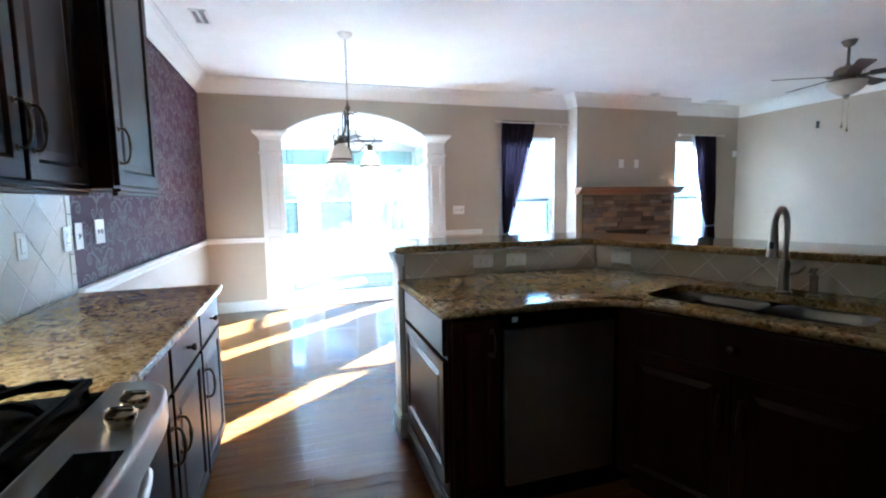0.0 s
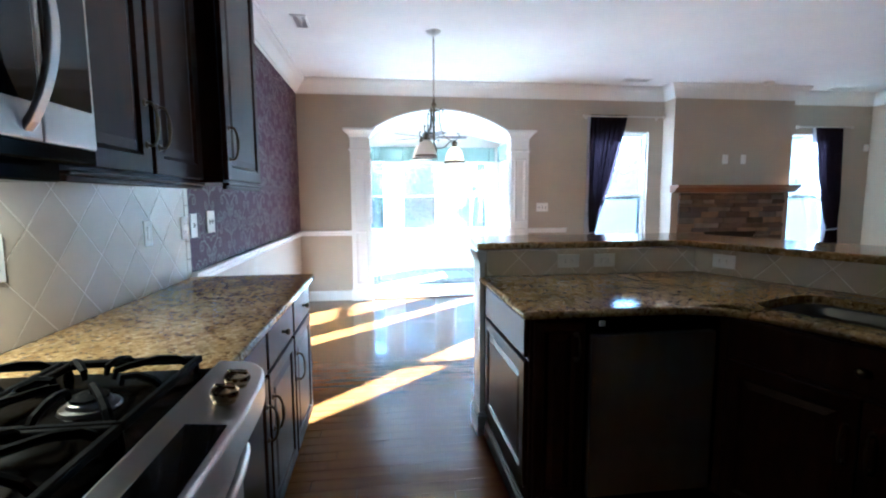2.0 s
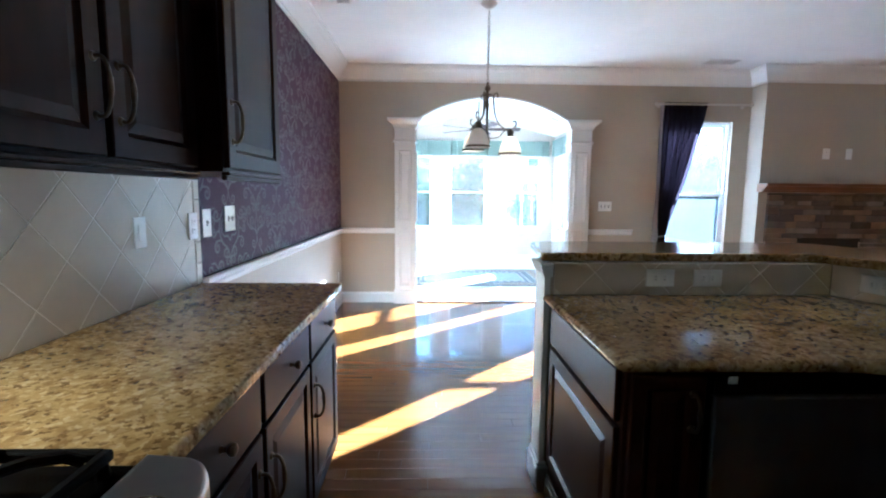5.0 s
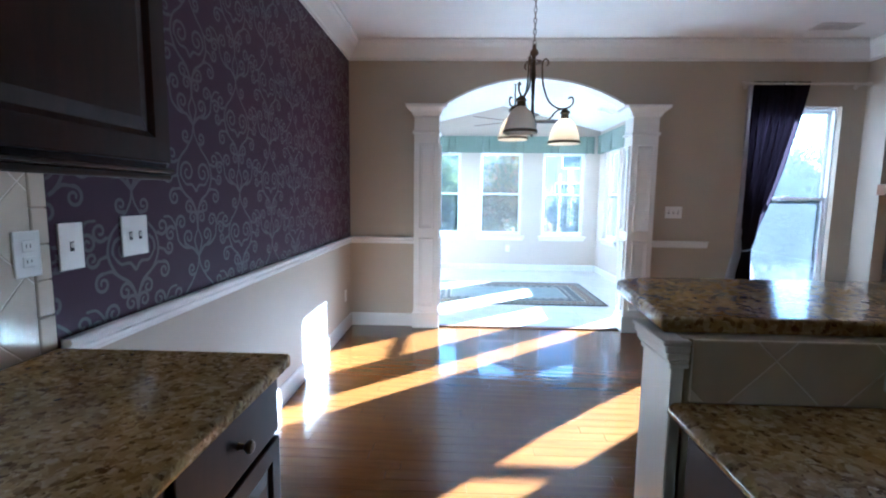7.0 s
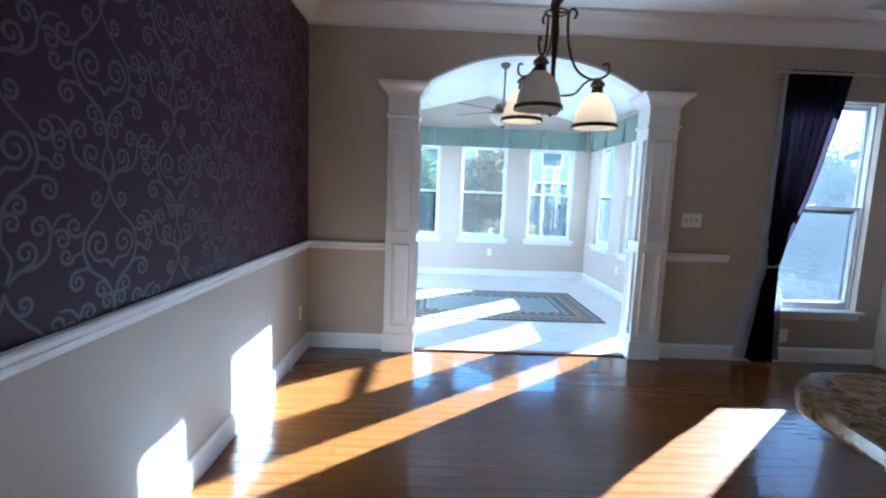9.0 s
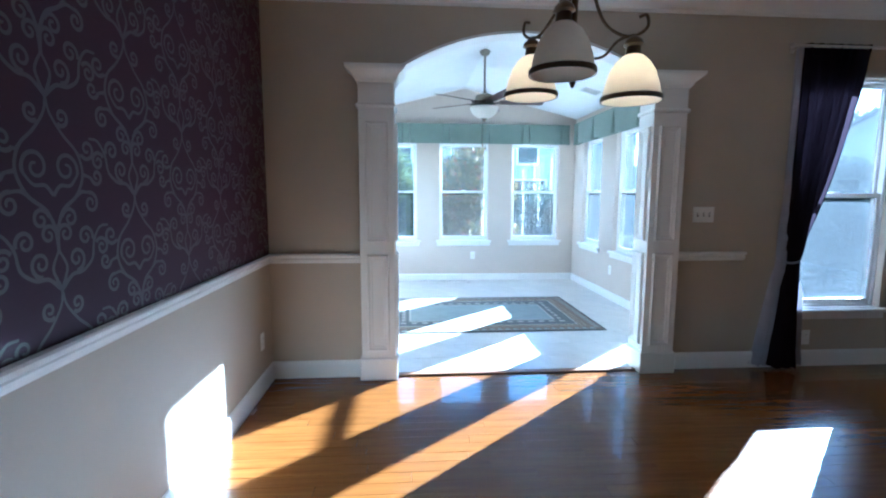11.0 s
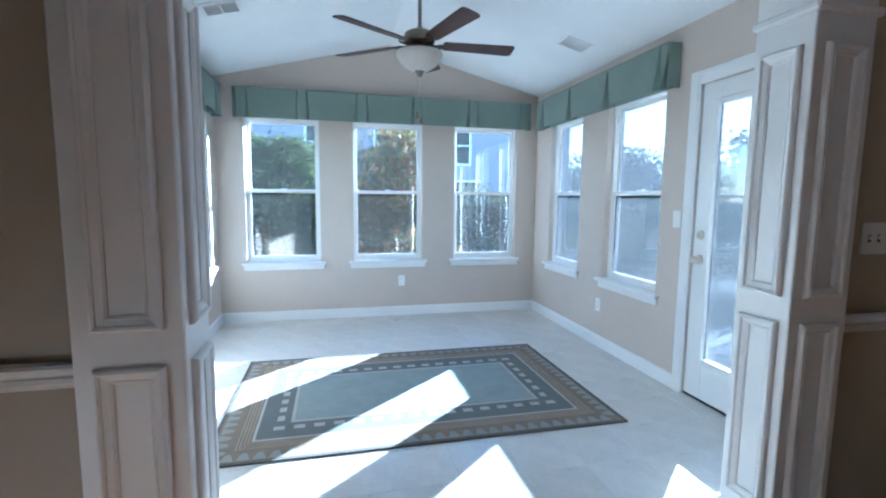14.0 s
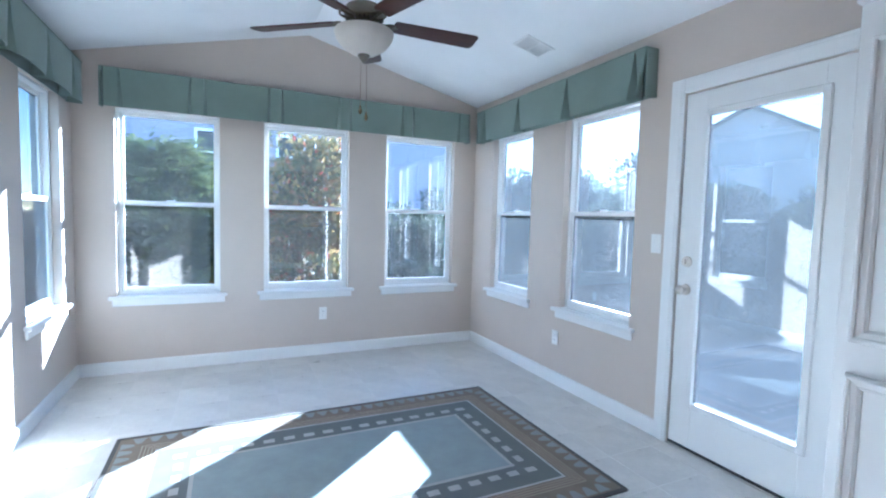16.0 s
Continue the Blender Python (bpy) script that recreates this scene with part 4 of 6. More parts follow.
def double_sink():
    t = thing("sink", SEG, "undermount stainless double-bowl sink", "sink")
    for s0, s1 in ((S0 + 0.004, 0.432), (0.446, S1 - 0.004)):
        bm = bmesh.new()
        rings = []
        for inset, z, r in ((-0.014, 0.874, 0.10), (0.0, 0.868, 0.09), (0.006, 0.85, 0.085), (0.012, 0.74, 0.08), (0.03, 0.705, 0.07), (0.06, 0.695, 0.05), (0.13, 0.692, 0.02)):
            out = 0 if inset > -0.01 else inset
            rings.append([bm.verts.new((s, n, z)) for s, n in rrect(s0 + max(inset, 0), s1 - max(inset, 0), N0 + 0.004 + out + max(inset, 0), N1 - 0.004 - out - max(inset, 0), r)])
        for a, b in zip(rings, rings[1:]):
            for i in range(len(a)):
                j = (i + 1) % len(a)
                bm.faces.new((a[i], a[j], b[j], b[i]))
        bm.faces.new(rings[-1])
        bowl = part("bowl", bm, SINKST, t, "", True)
        bm = bmesh.new()
        cyl(bm, ((s0 + s1) / 2, (N0 + N1) / 2, 0.6925), ((s0 + s1) / 2, (N0 + N1) / 2, 0.697), 0.042, 0.038, 20)
        part("drain", bm, NICKEL, bowl)


double_sink()


def gooseneck():
    t = thing("faucet", SEG @ pose(0.43, 0.59, 0.91), "brushed nickel gooseneck pull-down faucet", "faucet")
    bm = bmesh.new()
    lathe(bm, [(0.030, 0), (0.030, 0.006), (0.024, 0.012), (0.022, 0.10), (0.0235, 0.125), (0.018, 0.14), (0.0145, 0.145), (0.001, 0.146)], seg=20)
    part("base", bm, TAP_NICKEL, t, "", True)
    bm = bmesh.new()
    line = [(0, 0, 0.14), (0, 0, 0.22), (0, 0, 0.28)] + [(0, -0.075 + 0.075 * math.cos(a), 0.29 + 0.078 * math.sin(a)) for a in [i * math.pi / 10 for i in range(1, 10)]] + [(0, -0.150, 0.275)]
    tube(bm, smooth_line(line, 3), 0.0125, 12)
    part("spout", bm, TAP_NICKEL, t, "", True)
    bm = bmesh.new()
    cyl(bm, (0, -0.150, 0.285), (0, -0.153, 0.20), 0.0145, 0.019, 16)
    cyl(bm, (0, -0.153, 0.20), (0, -0.1545, 0.17), 0.019, 0.023, 16)
    head = part("spray_head", bm, TAP_NICKEL, t, "", True)
    part("button", boxed(-0.008, 0.008, -0.178, -0.168, 0.205, 0.235, 0.003), DARK, head, "black spray button")
    bm = bmesh.new()
    tube(bm, [(0.022, 0, 0.085), (0.05, 0, 0.095), (0.075, 0, 0.125)], [0.009, 0.007, 0.006], 10)
    part("lever", bm, TAP_NICKEL, t, "", True)
    t = thing("soap_dispenser", SEG @ pose(0.54, 0.575, 0.91), "brushed nickel soap dispenser beside the faucet", "soap dispenser")
    bm = bmesh.new()
    lathe(bm, [(0.024, 0), (0.024, 0.006), (0.016, 0.012), (0.0155, 0.075), (0.018, 0.085), (0.012, 0.092), (0.006, 0.096), (0.006, 0.105), (0.012, 0.108), (0.012, 0.122), (0.001, 0.124)], seg=16)
    part("body", bm, TAP_NICKEL, t, "", True)
    bm = bmesh.new()
    tube(bm, [(0, -0.005, 0.116), (0, -0.045, 0.118), (0, -0.055, 0.108)], 0.006, 8)
    part("nozzle", bm, TAP_NICKEL, t, "", True)


gooseneck()


def kitchen_range():
    Y0, W = -5.818, 0.755
    t = thing("gas_range", LEFT(Y0), "stainless slide-in gas range with black cast-iron grates", "range")
    part("body", boxed(0.002, W - 0.002, -0.655, -0.02, 0.0, 0.895, 0.003), STEEL, t)
    part("cooktop", boxed(0.0, W, -0.665, -0.012, 0.895, 0.918, 0.006, 2), ENAMEL, t, "black enamel cooktop")
    plan = [(0.0, -0.655), (W, -0.655), (W, -0.735), (W - 0.04, -0.772), (W - 0.13, -0.792), (W / 2, -0.80), (0.13, -0.792), (0.04, -0.772), (0.0, -0.735)]
    bm = bmesh.new()
    prism(bm, rounded(plan, [0, 0, 0.02, 0.03, 0.05, 0.08, 0.05, 0.03, 0.02], 4), 0.872, 0.936, "z", 0.007, 3)
    for v in bm.verts:
        v.co.z += 0.09 * (v.co.y + 0.655)
    panel = part("control_panel", bm, STEEL, t, "sloped stainless control panel")
    tilt = pose(0, -0.742, 0.9277, math.degrees(math.atan(0.09)), 0, 0)
    bm = bmesh.new()
    box(bm, 0.12, 0.42, -0.037, 0.036, -0.002, 0.0022, 0.001, 1, tilt)
    part("display", bm, BLACKGLASS, panel, "black glass display")
    part("front_rail", boxed(0.004, W - 0.004, -0.72, -0.656, 0.80, 0.8725, 0.004), ENAMEL, t, "dark strip under the control panel")
    for u in (W - 0.235, W - 0.155):
        bm = bmesh.new()
        lathe(bm, [(0.022, 0), (0.021, 0.006), (0.026, 0.010), (0.028, 0.018), (0.026, 0.026), (0.020, 0.030), (0.001, 0.031)], seg=20, m=tilt @ pose(u, 0.0, 0))
        box(bm, u - 0.005, u + 0.005, -0.021, 0.021, 0.029, 0.036, 0.002, 1, tilt)
        part("knob", bm, BRASSY, panel, "polished knob", True)
    part("oven_door", boxed(0.004, W - 0.004, -0.70, -0.656, 0.17, 0.795, 0.008, 2), STEEL, t)
    part("oven_window", boxed(0.12, W - 0.12, -0.7025, -0.6995, 0.30, 0.62, 0.002), BLACKGLASS, t, "dark oven window")
    part("storage_drawer", boxed(0.004, W - 0.004, -0.695, -0.656, 0.03, 0.163, 0.006), STEEL, t)
    bm = bmesh.new()
    tube(bm, smooth_line([(0.05, -0.70, 0.73), (0.06, -0.725, 0.735), (0.2, -0.752, 0.745), (W / 2, -0.762, 0.748), (W - 0.2, -0.752, 0.745), (W - 0.06, -0.725, 0.735), (W - 0.05, -0.70, 0.73)], 6), 0.011, 10)
    part("door_handle", bm, STEEL, t, "curved steel handle", True)
    for k in range(2):
        u0, u1 = 0.03 + k * 0.35, 0.03 + k * 0.35 + 0.345
        bm = bmesh.new()
        z0, z1 = 0.944, 0.957
        mid = (u0 + u1) / 2
        for yy in (-0.62, -0.345, -0.321, -0.045):
            box(bm, u0, u1, yy - 0.008, yy + 0.008, z0, z1 + 0.004, 0.003)
        for uu in (u0 + 0.006, u1 - 0.006):
            box(bm, uu - 0.008, uu + 0.008, -0.615, -0.05, z0, z1 + 0.004, 0.003)
            for yy in (-0.612, -0.333, -0.053):
                cyl(bm, (uu, yy, 0.9182), (uu, yy, z0 + 0.002), 0.011, 0.008, 8)
        for cy in (-0.475, -0.185):
            for a, far in ((38, 0.195), (142, 0.195), (218, 0.195), (322, 0.195), (90, 0.135), (270, 0.135), (0, 0.166), (180, 0.166)):
                c, w = math.cos(radians(a)), math.sin(radians(a))
                near = 0.045 if a % 90 else 0.06
                arm = [(far, z1 - 0.006), (far * 0.9, z1 + 0.010), (far * 0.7, z1 + 0.021), (near + 0.03, z1 + 0.023), (near + 0.006, z1 + 0.021), (near, z1 + 0.004)]
                tube(bm, [(mid + max(-0.166, min(0.166, r * c)), cy + max(-0.138, min(0.138, r * w)), z) for r, z in arm], [0.0085, 0.0082, 0.008, 0.008, 0.0075, 0.005], 6)
        part("grate", bm, IRON, t, "black cast-iron grate")
        for cy in (-0.475, -0.185):
            bm = bmesh.new()
            lathe(bm, [(0.055, 0.9182), (0.052, 0.924), (0.040, 0.926), (0.038, 0.934), (0.030, 0.938), (0.001, 0.938)], (mid, cy, 0), 20)
            part("burner", bm, SINKST, t, "pale aluminium burner ring", True)
            bm = bmesh.new()
            lathe(bm, [(0.034, 0.9378), (0.034, 0.943), (0.028, 0.946), (0.001, 0.9465)], (mid, cy, 0), 20)
            part("burner_cap", bm, IRON, t, "", True)


BRASSY = surf("polished_warm_steel", (0.42, 0.33, 0.20), 0.14, 1.0, var=0.1, bump=0.02)
kitchen_range()


def microwave():
    W, D, z0, z1 = 0.755, 0.385, 1.445, 1.875
    t = thing("microwave", LEFT(-5.80), "stainless over-the-range microwave with a bowed handle", "microwave")
    part("body", boxed(0, W, -D, 0, z0, z1, 0.003), ENAMEL, t)
    part("door", boxed(0.0, W - 0.175, -D - 0.022, -D - 0.001, z0 + 0.002, z1, 0.005, 2), STEEL, t, "brushed steel door")
    part("window", boxed(0.05, W - 0.182, -D - 0.0245, -D - 0.0215, z0 + 0.075, z1 - 0.05, 0.002), BLACKGLASS, t, "dark glass window")
    part("control_frame", boxed(W - 0.172, W, -D - 0.022, -D - 0.001, z0 + 0.002, z1, 0.005, 2), STEEL, t)
    part("control_glass", boxed(W - 0.160, W - 0.014, -D - 0.0245, -D - 0.0215, z0 + 0.085, z1 - 0.03, 0.002), BLACKGLASS, t, "black glass control panel")
    part("vent_grille", boxed(0.0, W, -D - 0.018, -D + 0.03, z0 - 0.032, z0 + 0.0015, 0.003), ENAMEL, t, "black vent strip under the door")
    part("lower_body", boxed(0.001, W - 0.001, -D + 0.062, -0.002, z0 - 0.07, z0 + 0.0005, 0.004), ENAMEL, t, "black underside of the microwave")
    bm = bmesh.new()
    u = W - 0.215
    n = 20
    outer = [(-D - 0.02 - 0.066 * math.sin(math.pi * i / n) ** 0.8, z0 + 0.015 + (z1 - z0 - 0.03) * i / n) for i in range(n + 1)]
    inner = [(-D - 0.02 - 0.052 * math.sin(math.pi * i / n) ** 0.8, z0 + 0.036 + (z1 - z0 - 0.072) * i / n) for i in range(n + 1)]
    prism(bm, outer + inner[::-1], u - 0.014, u + 0.014, "x", 0.004, 2)
    part("handle", bm, STEEL, t, "broad bowed steel handle")
    part("grease_filter", boxed(0.06, W - 0.3, -D + 0.08, -0.08, z0 - 0.074, z0 - 0.069), DARK, t, "dark mesh grease filter")
    part("lamp_lens", boxed(W - 0.16, W - 0.09, -0.10, -0.06, z0 - 0.075, z0 - 0.069), LAMP_LENS, t, "lit lens of the cooktop lamp")



LAMP_LENS = glow("warm_lamp_lens", (1, 0.72, 0.4), 0.3)
microwave()
lamp = new("cooktop_lamp", bpy.data.lights.new("cooktop_lamp", "AREA"))
lamp.data.size, lamp.data.energy, lamp.data.color = 0.1, 0.13, (1, 0.72, 0.42)
lamp.matrix_world = look((0.085, -5.065, 1.366), (0.05, -4.98, 0.9))


def diamond_tiles(parent, u1, z0, z1, m):
    """Diagonal square tiles on a wall from u = 0 to u1; local plane y = 0, facing -y."""
    half = 0.1215
    g = 0.0026
    k0 = int(u1 / half) + 4
    for i in range(-2, k0):
        for j in range(-2, int((z1 - z0) / half) + 4):
            if (i + j) % 2:
                continue
            cu, cz = i * half + 0.054, z0 + j * half + 0.0955
            r = half - g
            poly = clip_poly([(cu - r, cz), (cu, cz - r), (cu + r, cz), (cu, cz + r)], 0.001, u1 - 0.001, z0 + 0.001, z1 - 0.001)
            if len(poly) < 3:
                continue
            area = abs(sum(a[0] * b[1] - b[0] * a[1] for a, b in zip(poly, poly[1:] + poly[:1]))) / 2
            if area < 0.0004:
                continue
            bm = bmesh.new()
            prism(bm, poly, -0.009, -0.002, "y", 0.0012)
            bm.transform(m)
            part("tile", bm, SPLASH, parent)


def backsplash(name, m, u1, z0, z1, label):
    bm = bmesh.new()
    box(bm, 0, u1, -0.0078, 0.0, z0, z1)
    bm.transform(m)
    b = tagged(part(name, bm, SPLASHGROUT), label, "backsplash", kind="structure")
    diamond_tiles(b, u1, z0, z1, m)
    return b


left_splash = backsplash("wall_backsplash", LEFT(-5.86, 0.0005), 2.265, 0.911, 1.40, "diagonal cream tile backsplash")
for k in range(5):
    bm = boxed(2.268, 2.318, -0.011, 0, 0.912 + k * 0.098, 0.912 + k * 0.098 + 0.096, 0.003)
    bm.transform(LEFT(-5.86, 0.0005))
    part("edge_tile", bm, SPLASH, left_splash)
backsplash("wall_backsplash_bar", pose(1.63, KY + 0.0115, 0), at_y(KN, KY).x - 1.63, 0.911, 1.0492, "diagonal cream tiles below the raised bar")
c0 = at_y(KN, KY)
s_c = (c0 - F).dot(DX)
backsplash("wall_backsplash_sink", SEG @ pose(s_c, KN + 0.0115, 0), END - s_c, 0.911, 1.0492, "diagonal cream tiles behind the sink")


# ---- wall plates ----
def plate(name, m, w, h, kind, label):
    """A wall plate; local plane y = 0, facing -y, centred."""
    t = thing(name, m, label, "outlet" if "outlet" in kind else "switch")
    part("cover", boxed(-w / 2, w / 2, -0.006, 0, -h / 2, h / 2, 0.0025, 2), PLASTIC, t)
    if kind == "outlet":
        for dz in (-0.02, 0.02):
            f = part("socket", boxed(-0.017, 0.017, -0.0085, -0.0055, dz - 0.014, dz + 0.014, 0.004), PLASTIC, t)
            for du in (-0.006, 0.006):
                part("slot", boxed(du - 0.001, du + 0.001, -0.0089, -0.0084, dz - 0.003, dz + 0.006), DARK, f)
    elif kind == "outlet_wide":
        for du in (-0.02, 0.02):
            f = part("socket", boxed(du - 0.014, du + 0.014, -0.0085, -0.0055, -0.017, 0.017, 0.004), PLASTIC, t)
            for dz in (-0.006, 0.006):
                part("slot", boxed(du - 0.006, du + 0.003, -0.0089, -0.0084, dz - 0.001, dz + 0.001), DARK, f)
    elif kind.startswith("toggle"):
        n = int(kind[-1])
        for k in range(n):
            u = (k - (n - 1) / 2) * 0.046
            bm = bmesh.new()
            box(bm, u - 0.0045, u + 0.0045, -0.016, -0.005, -0.004, 0.010, 0.002)
            tg = part("toggle", bm, PLASTIC, t)
            part("slot", boxed(u - 0.007, u + 0.007, -0.0066, -0.0058, -0.014, 0.014), DARK, tg)
    elif kind == "rocker":
        part("rocker", boxed(-0.016, 0.016, -0.010, -0.0055, -0.032, 0.032, 0.003), PLASTIC, t)
    return t


def on_left(y, z, x=0.0005):
    return pose(x, y + KS * (y < -3), z, 0, 0, 90)


plate("outlet", on_left(-4.855, 1.175, 0.010), 0.085, 0.135, "outlet", "white outlet on the cream tiles beside the range")
plate("light_switch", on_left(-4.0, 1.185, 0.010), 0.07, 0.115, "rocker", "white rocker switch on the cream tiles")
plate("outlet", on_left(-3.615, 1.185, 0.0115), 0.075, 0.12, "outlet", "white outlet at the edge of the tiles")
plate("light_switch", on_left(-3.47, 1.19, 0.0045), 0.085, 0.135, "toggle1", "white single toggle switch on purple wallpaper")
plate("light_switch", on_left(-3.205, 1.20, 0.0045), 0.125, 0.135, "toggle2", "white double toggle switch on purple wallpaper")
plate("outlet", on_left(-0.228, 0.355), 0.072, 0.118, "outlet", "white outlet low on the beige dining wall")
plate("outlet", on_left(-2.67, 0.36), 0.072, 0.118, "outlet", "white outlet low on the beige dining wall")
plate("light_switch", pose(3.25, -0.0005, 1.215), 0.165, 0.118, "toggle3", "white triple toggle switch beside the arch")
plate("outlet", pose(4.17, -0.0005, 0.235), 0.072, 0.118, "outlet", "white outlet under the family room window")
plate("outlet", pose(2.09, KY + 0.002, 0.985), 0.125, 0.075, "outlet_wide", "white sideways outlet in the bar tiles")
plate("outlet", pose(2.30, KY + 0.002, 0.985), 0.125, 0.075, "outlet_wide", "white sideways outlet in the bar tiles")
plate("outlet", SEG @ pose(s_c + 0.17, KN + 0.002, 0.985), 0.125, 0.075, "outlet_wide", "white sideways outlet in the tiles near the sink")
plate("outlet", pose(2.015, SY1 - 0.0005, 0.40), 0.072, 0.118, "outlet", "white outlet under the sunroom windows")
plate("outlet", pose(SX1 - 0.0005, 2.45, 0.385, 0, 0, -90), 0.072, 0.118, "outlet", "white outlet beside the sunroom window")
plate("light_switch", pose(SX1 - 0.0005, 1.505, 1.215, 0, 0, -90), 0.075, 0.12, "rocker", "white switch beside the patio door")
plate("outlet", pose(5.765, CY - 0.0005, 1.86), 0.085, 0.125, "outlet", "white media outlet above the mantel")
plate("light_switch", pose(6.04, CY - 0.0005, 1.86), 0.075, 0.125, "rocker", "white plate above the mantel")


# ---- dining room ----
wallpaper = part("wallpaper", boxed(0.0004, 0.003, -3.505, -0.002, 0.9, H - 0.15), PURPLE, wall_left, "deep purple wallpaper with silver scrolls")


def spiral(c, r, a0, turns, hand, n=26):
    """Points of a curl that winds in to c from radius r, starting at angle a0."""
    out = []
    for i in range(n + 1):
        t = i / n
        a = a0 + hand * turns * 2 * math.pi * t
        k = r * (1 - 0.82 * t)
        out.append((c[0] + k * math.cos(a), c[1] + k * math.sin(a)))
    return out


def curve2(pts, n=7):
    return [(p.x, p.y) for p in smooth_line([(x, y, 0) for x, y in pts], n)]


def motif():
    """Half of one scroll unit, as strokes in metres; the other half is its mirror image."""
    s = []
    # heart-shaped main stems that close above into a leaf
    s.append(curve2([(0.0, -0.30), (0.035, -0.235), (0.10, -0.19), (0.135, -0.12), (0.115, -0.05), (0.06, 0.0), (0.012, 0.06), (0.0, 0.11)]))
    s.append(spiral((0.062, -0.105), 0.052, radians(-20), 1.35, 1))
    s.append(curve2([(0.0, -0.19), (0.03, -0.16), (0.075, -0.158), (0.111, -0.123)]))
    s.append(spiral((0.165, -0.035), 0.036, radians(215), 1.3, 1))
    s.append(curve2([(0.115, -0.05), (0.125, -0.06), (0.135, -0.058)], 4))
    # side branch that rises to the neighbour
    s.append(curve2([(0.0, 0.11), (0.05, 0.15), (0.10, 0.155), (0.15, 0.19), (0.165, 0.25), (0.20, 0.295), (0.245, 0.30)]))
    s.append(spiral((0.075, 0.20), 0.04, radians(-95), 1.4, 1))
    s.append(spiral((0.125, 0.268), 0.036, radians(-20), 1.35, 1))
    s.append(spiral((0.205, 0.225), 0.034, radians(150), 1.4, -1))
    # upper leaf and curls
    s.append(curve2([(0.0, 0.11), (0.02, 0.15), (0.028, 0.185), (0.0, 0.235)]))
    s.append(spiral((0.035, 0.285), 0.033, radians(200), 1.35, -1))
    s.append(curve2([(0.0, 0.235), (0.002, 0.26), (0.005, 0.275)], 4))
    # lower tendrils
    s.append(spiral((0.060, -0.262), 0.034, radians(170), 1.3, -1))
    s.append(spiral((0.165, -0.215), 0.036, radians(100), 1.4, -1))
    s.append(curve2([(0.10, -0.19), (0.125, -0.178), (0.158, -0.18)], 4))
    s.append(spiral((0.205, -0.125), 0.03, radians(190), 1.3, 1))
    s.append(curve2([(0.135, -0.12), (0.155, -0.125), (0.176, -0.13)], 4))
    s.append(spiral((0.06, 0.055), 0.03, radians(230), 1.3, 1))
    return s


def scroll_print():
    strokes = motif()
    strokes += [[(-x, z) for x, z in st] for st in strokes]
    verts, faces = [], []
    ph = 0.55
    for ci in range(-1, 11):
        for cj in range(-1, 5):
            cy, cz = -3.56 + ci * 0.392, 0.98 + cj * ph + (ph / 2 if ci % 2 else 0)
            for st in strokes:
                n = len(st)
                base = len(verts)
                ok = True
                rows = []
                for i, (u, v) in enumerate([(0.925 * p, 0.925 * q) for p, q in st]):
                    a, b = st[max(i - 1, 0)], st[min(i + 1, n - 1)]
                    dx, dz = b[0] - a[0], b[1] - a[1]
                    L = math.hypot(dx, dz) or 1
                    w = 0.0066 * (1 - 0.35 * i / n)
                    rows.append(((u - dz / L * w, v + dx / L * w), (u + dz / L * w, v - dx / L * w)))
                for (p, q) in rows:
                    for u, v in (p, q):
                        verts.append((0.0034, cy + u, cz + v))
                for i in range(n - 1):
                    k = base + 2 * i
                    quad = (k, k + 2, k + 3, k + 1)
                    if all(-3.503 < verts[j][1] < -0.004 and 0.925 < verts[j][2] < H - 0.16 for j in quad):
                        faces.append(quad)
    me = bpy.data.meshes.new("scroll_print")
    me.from_pydata(verts, [], faces)
    me.materials.append(SILVER)
    ob = new("scroll_print", me)
    ob.parent = wallpaper
    tagged(ob, "silver-grey scrolling vine print", kind="stuff")


scroll_print()


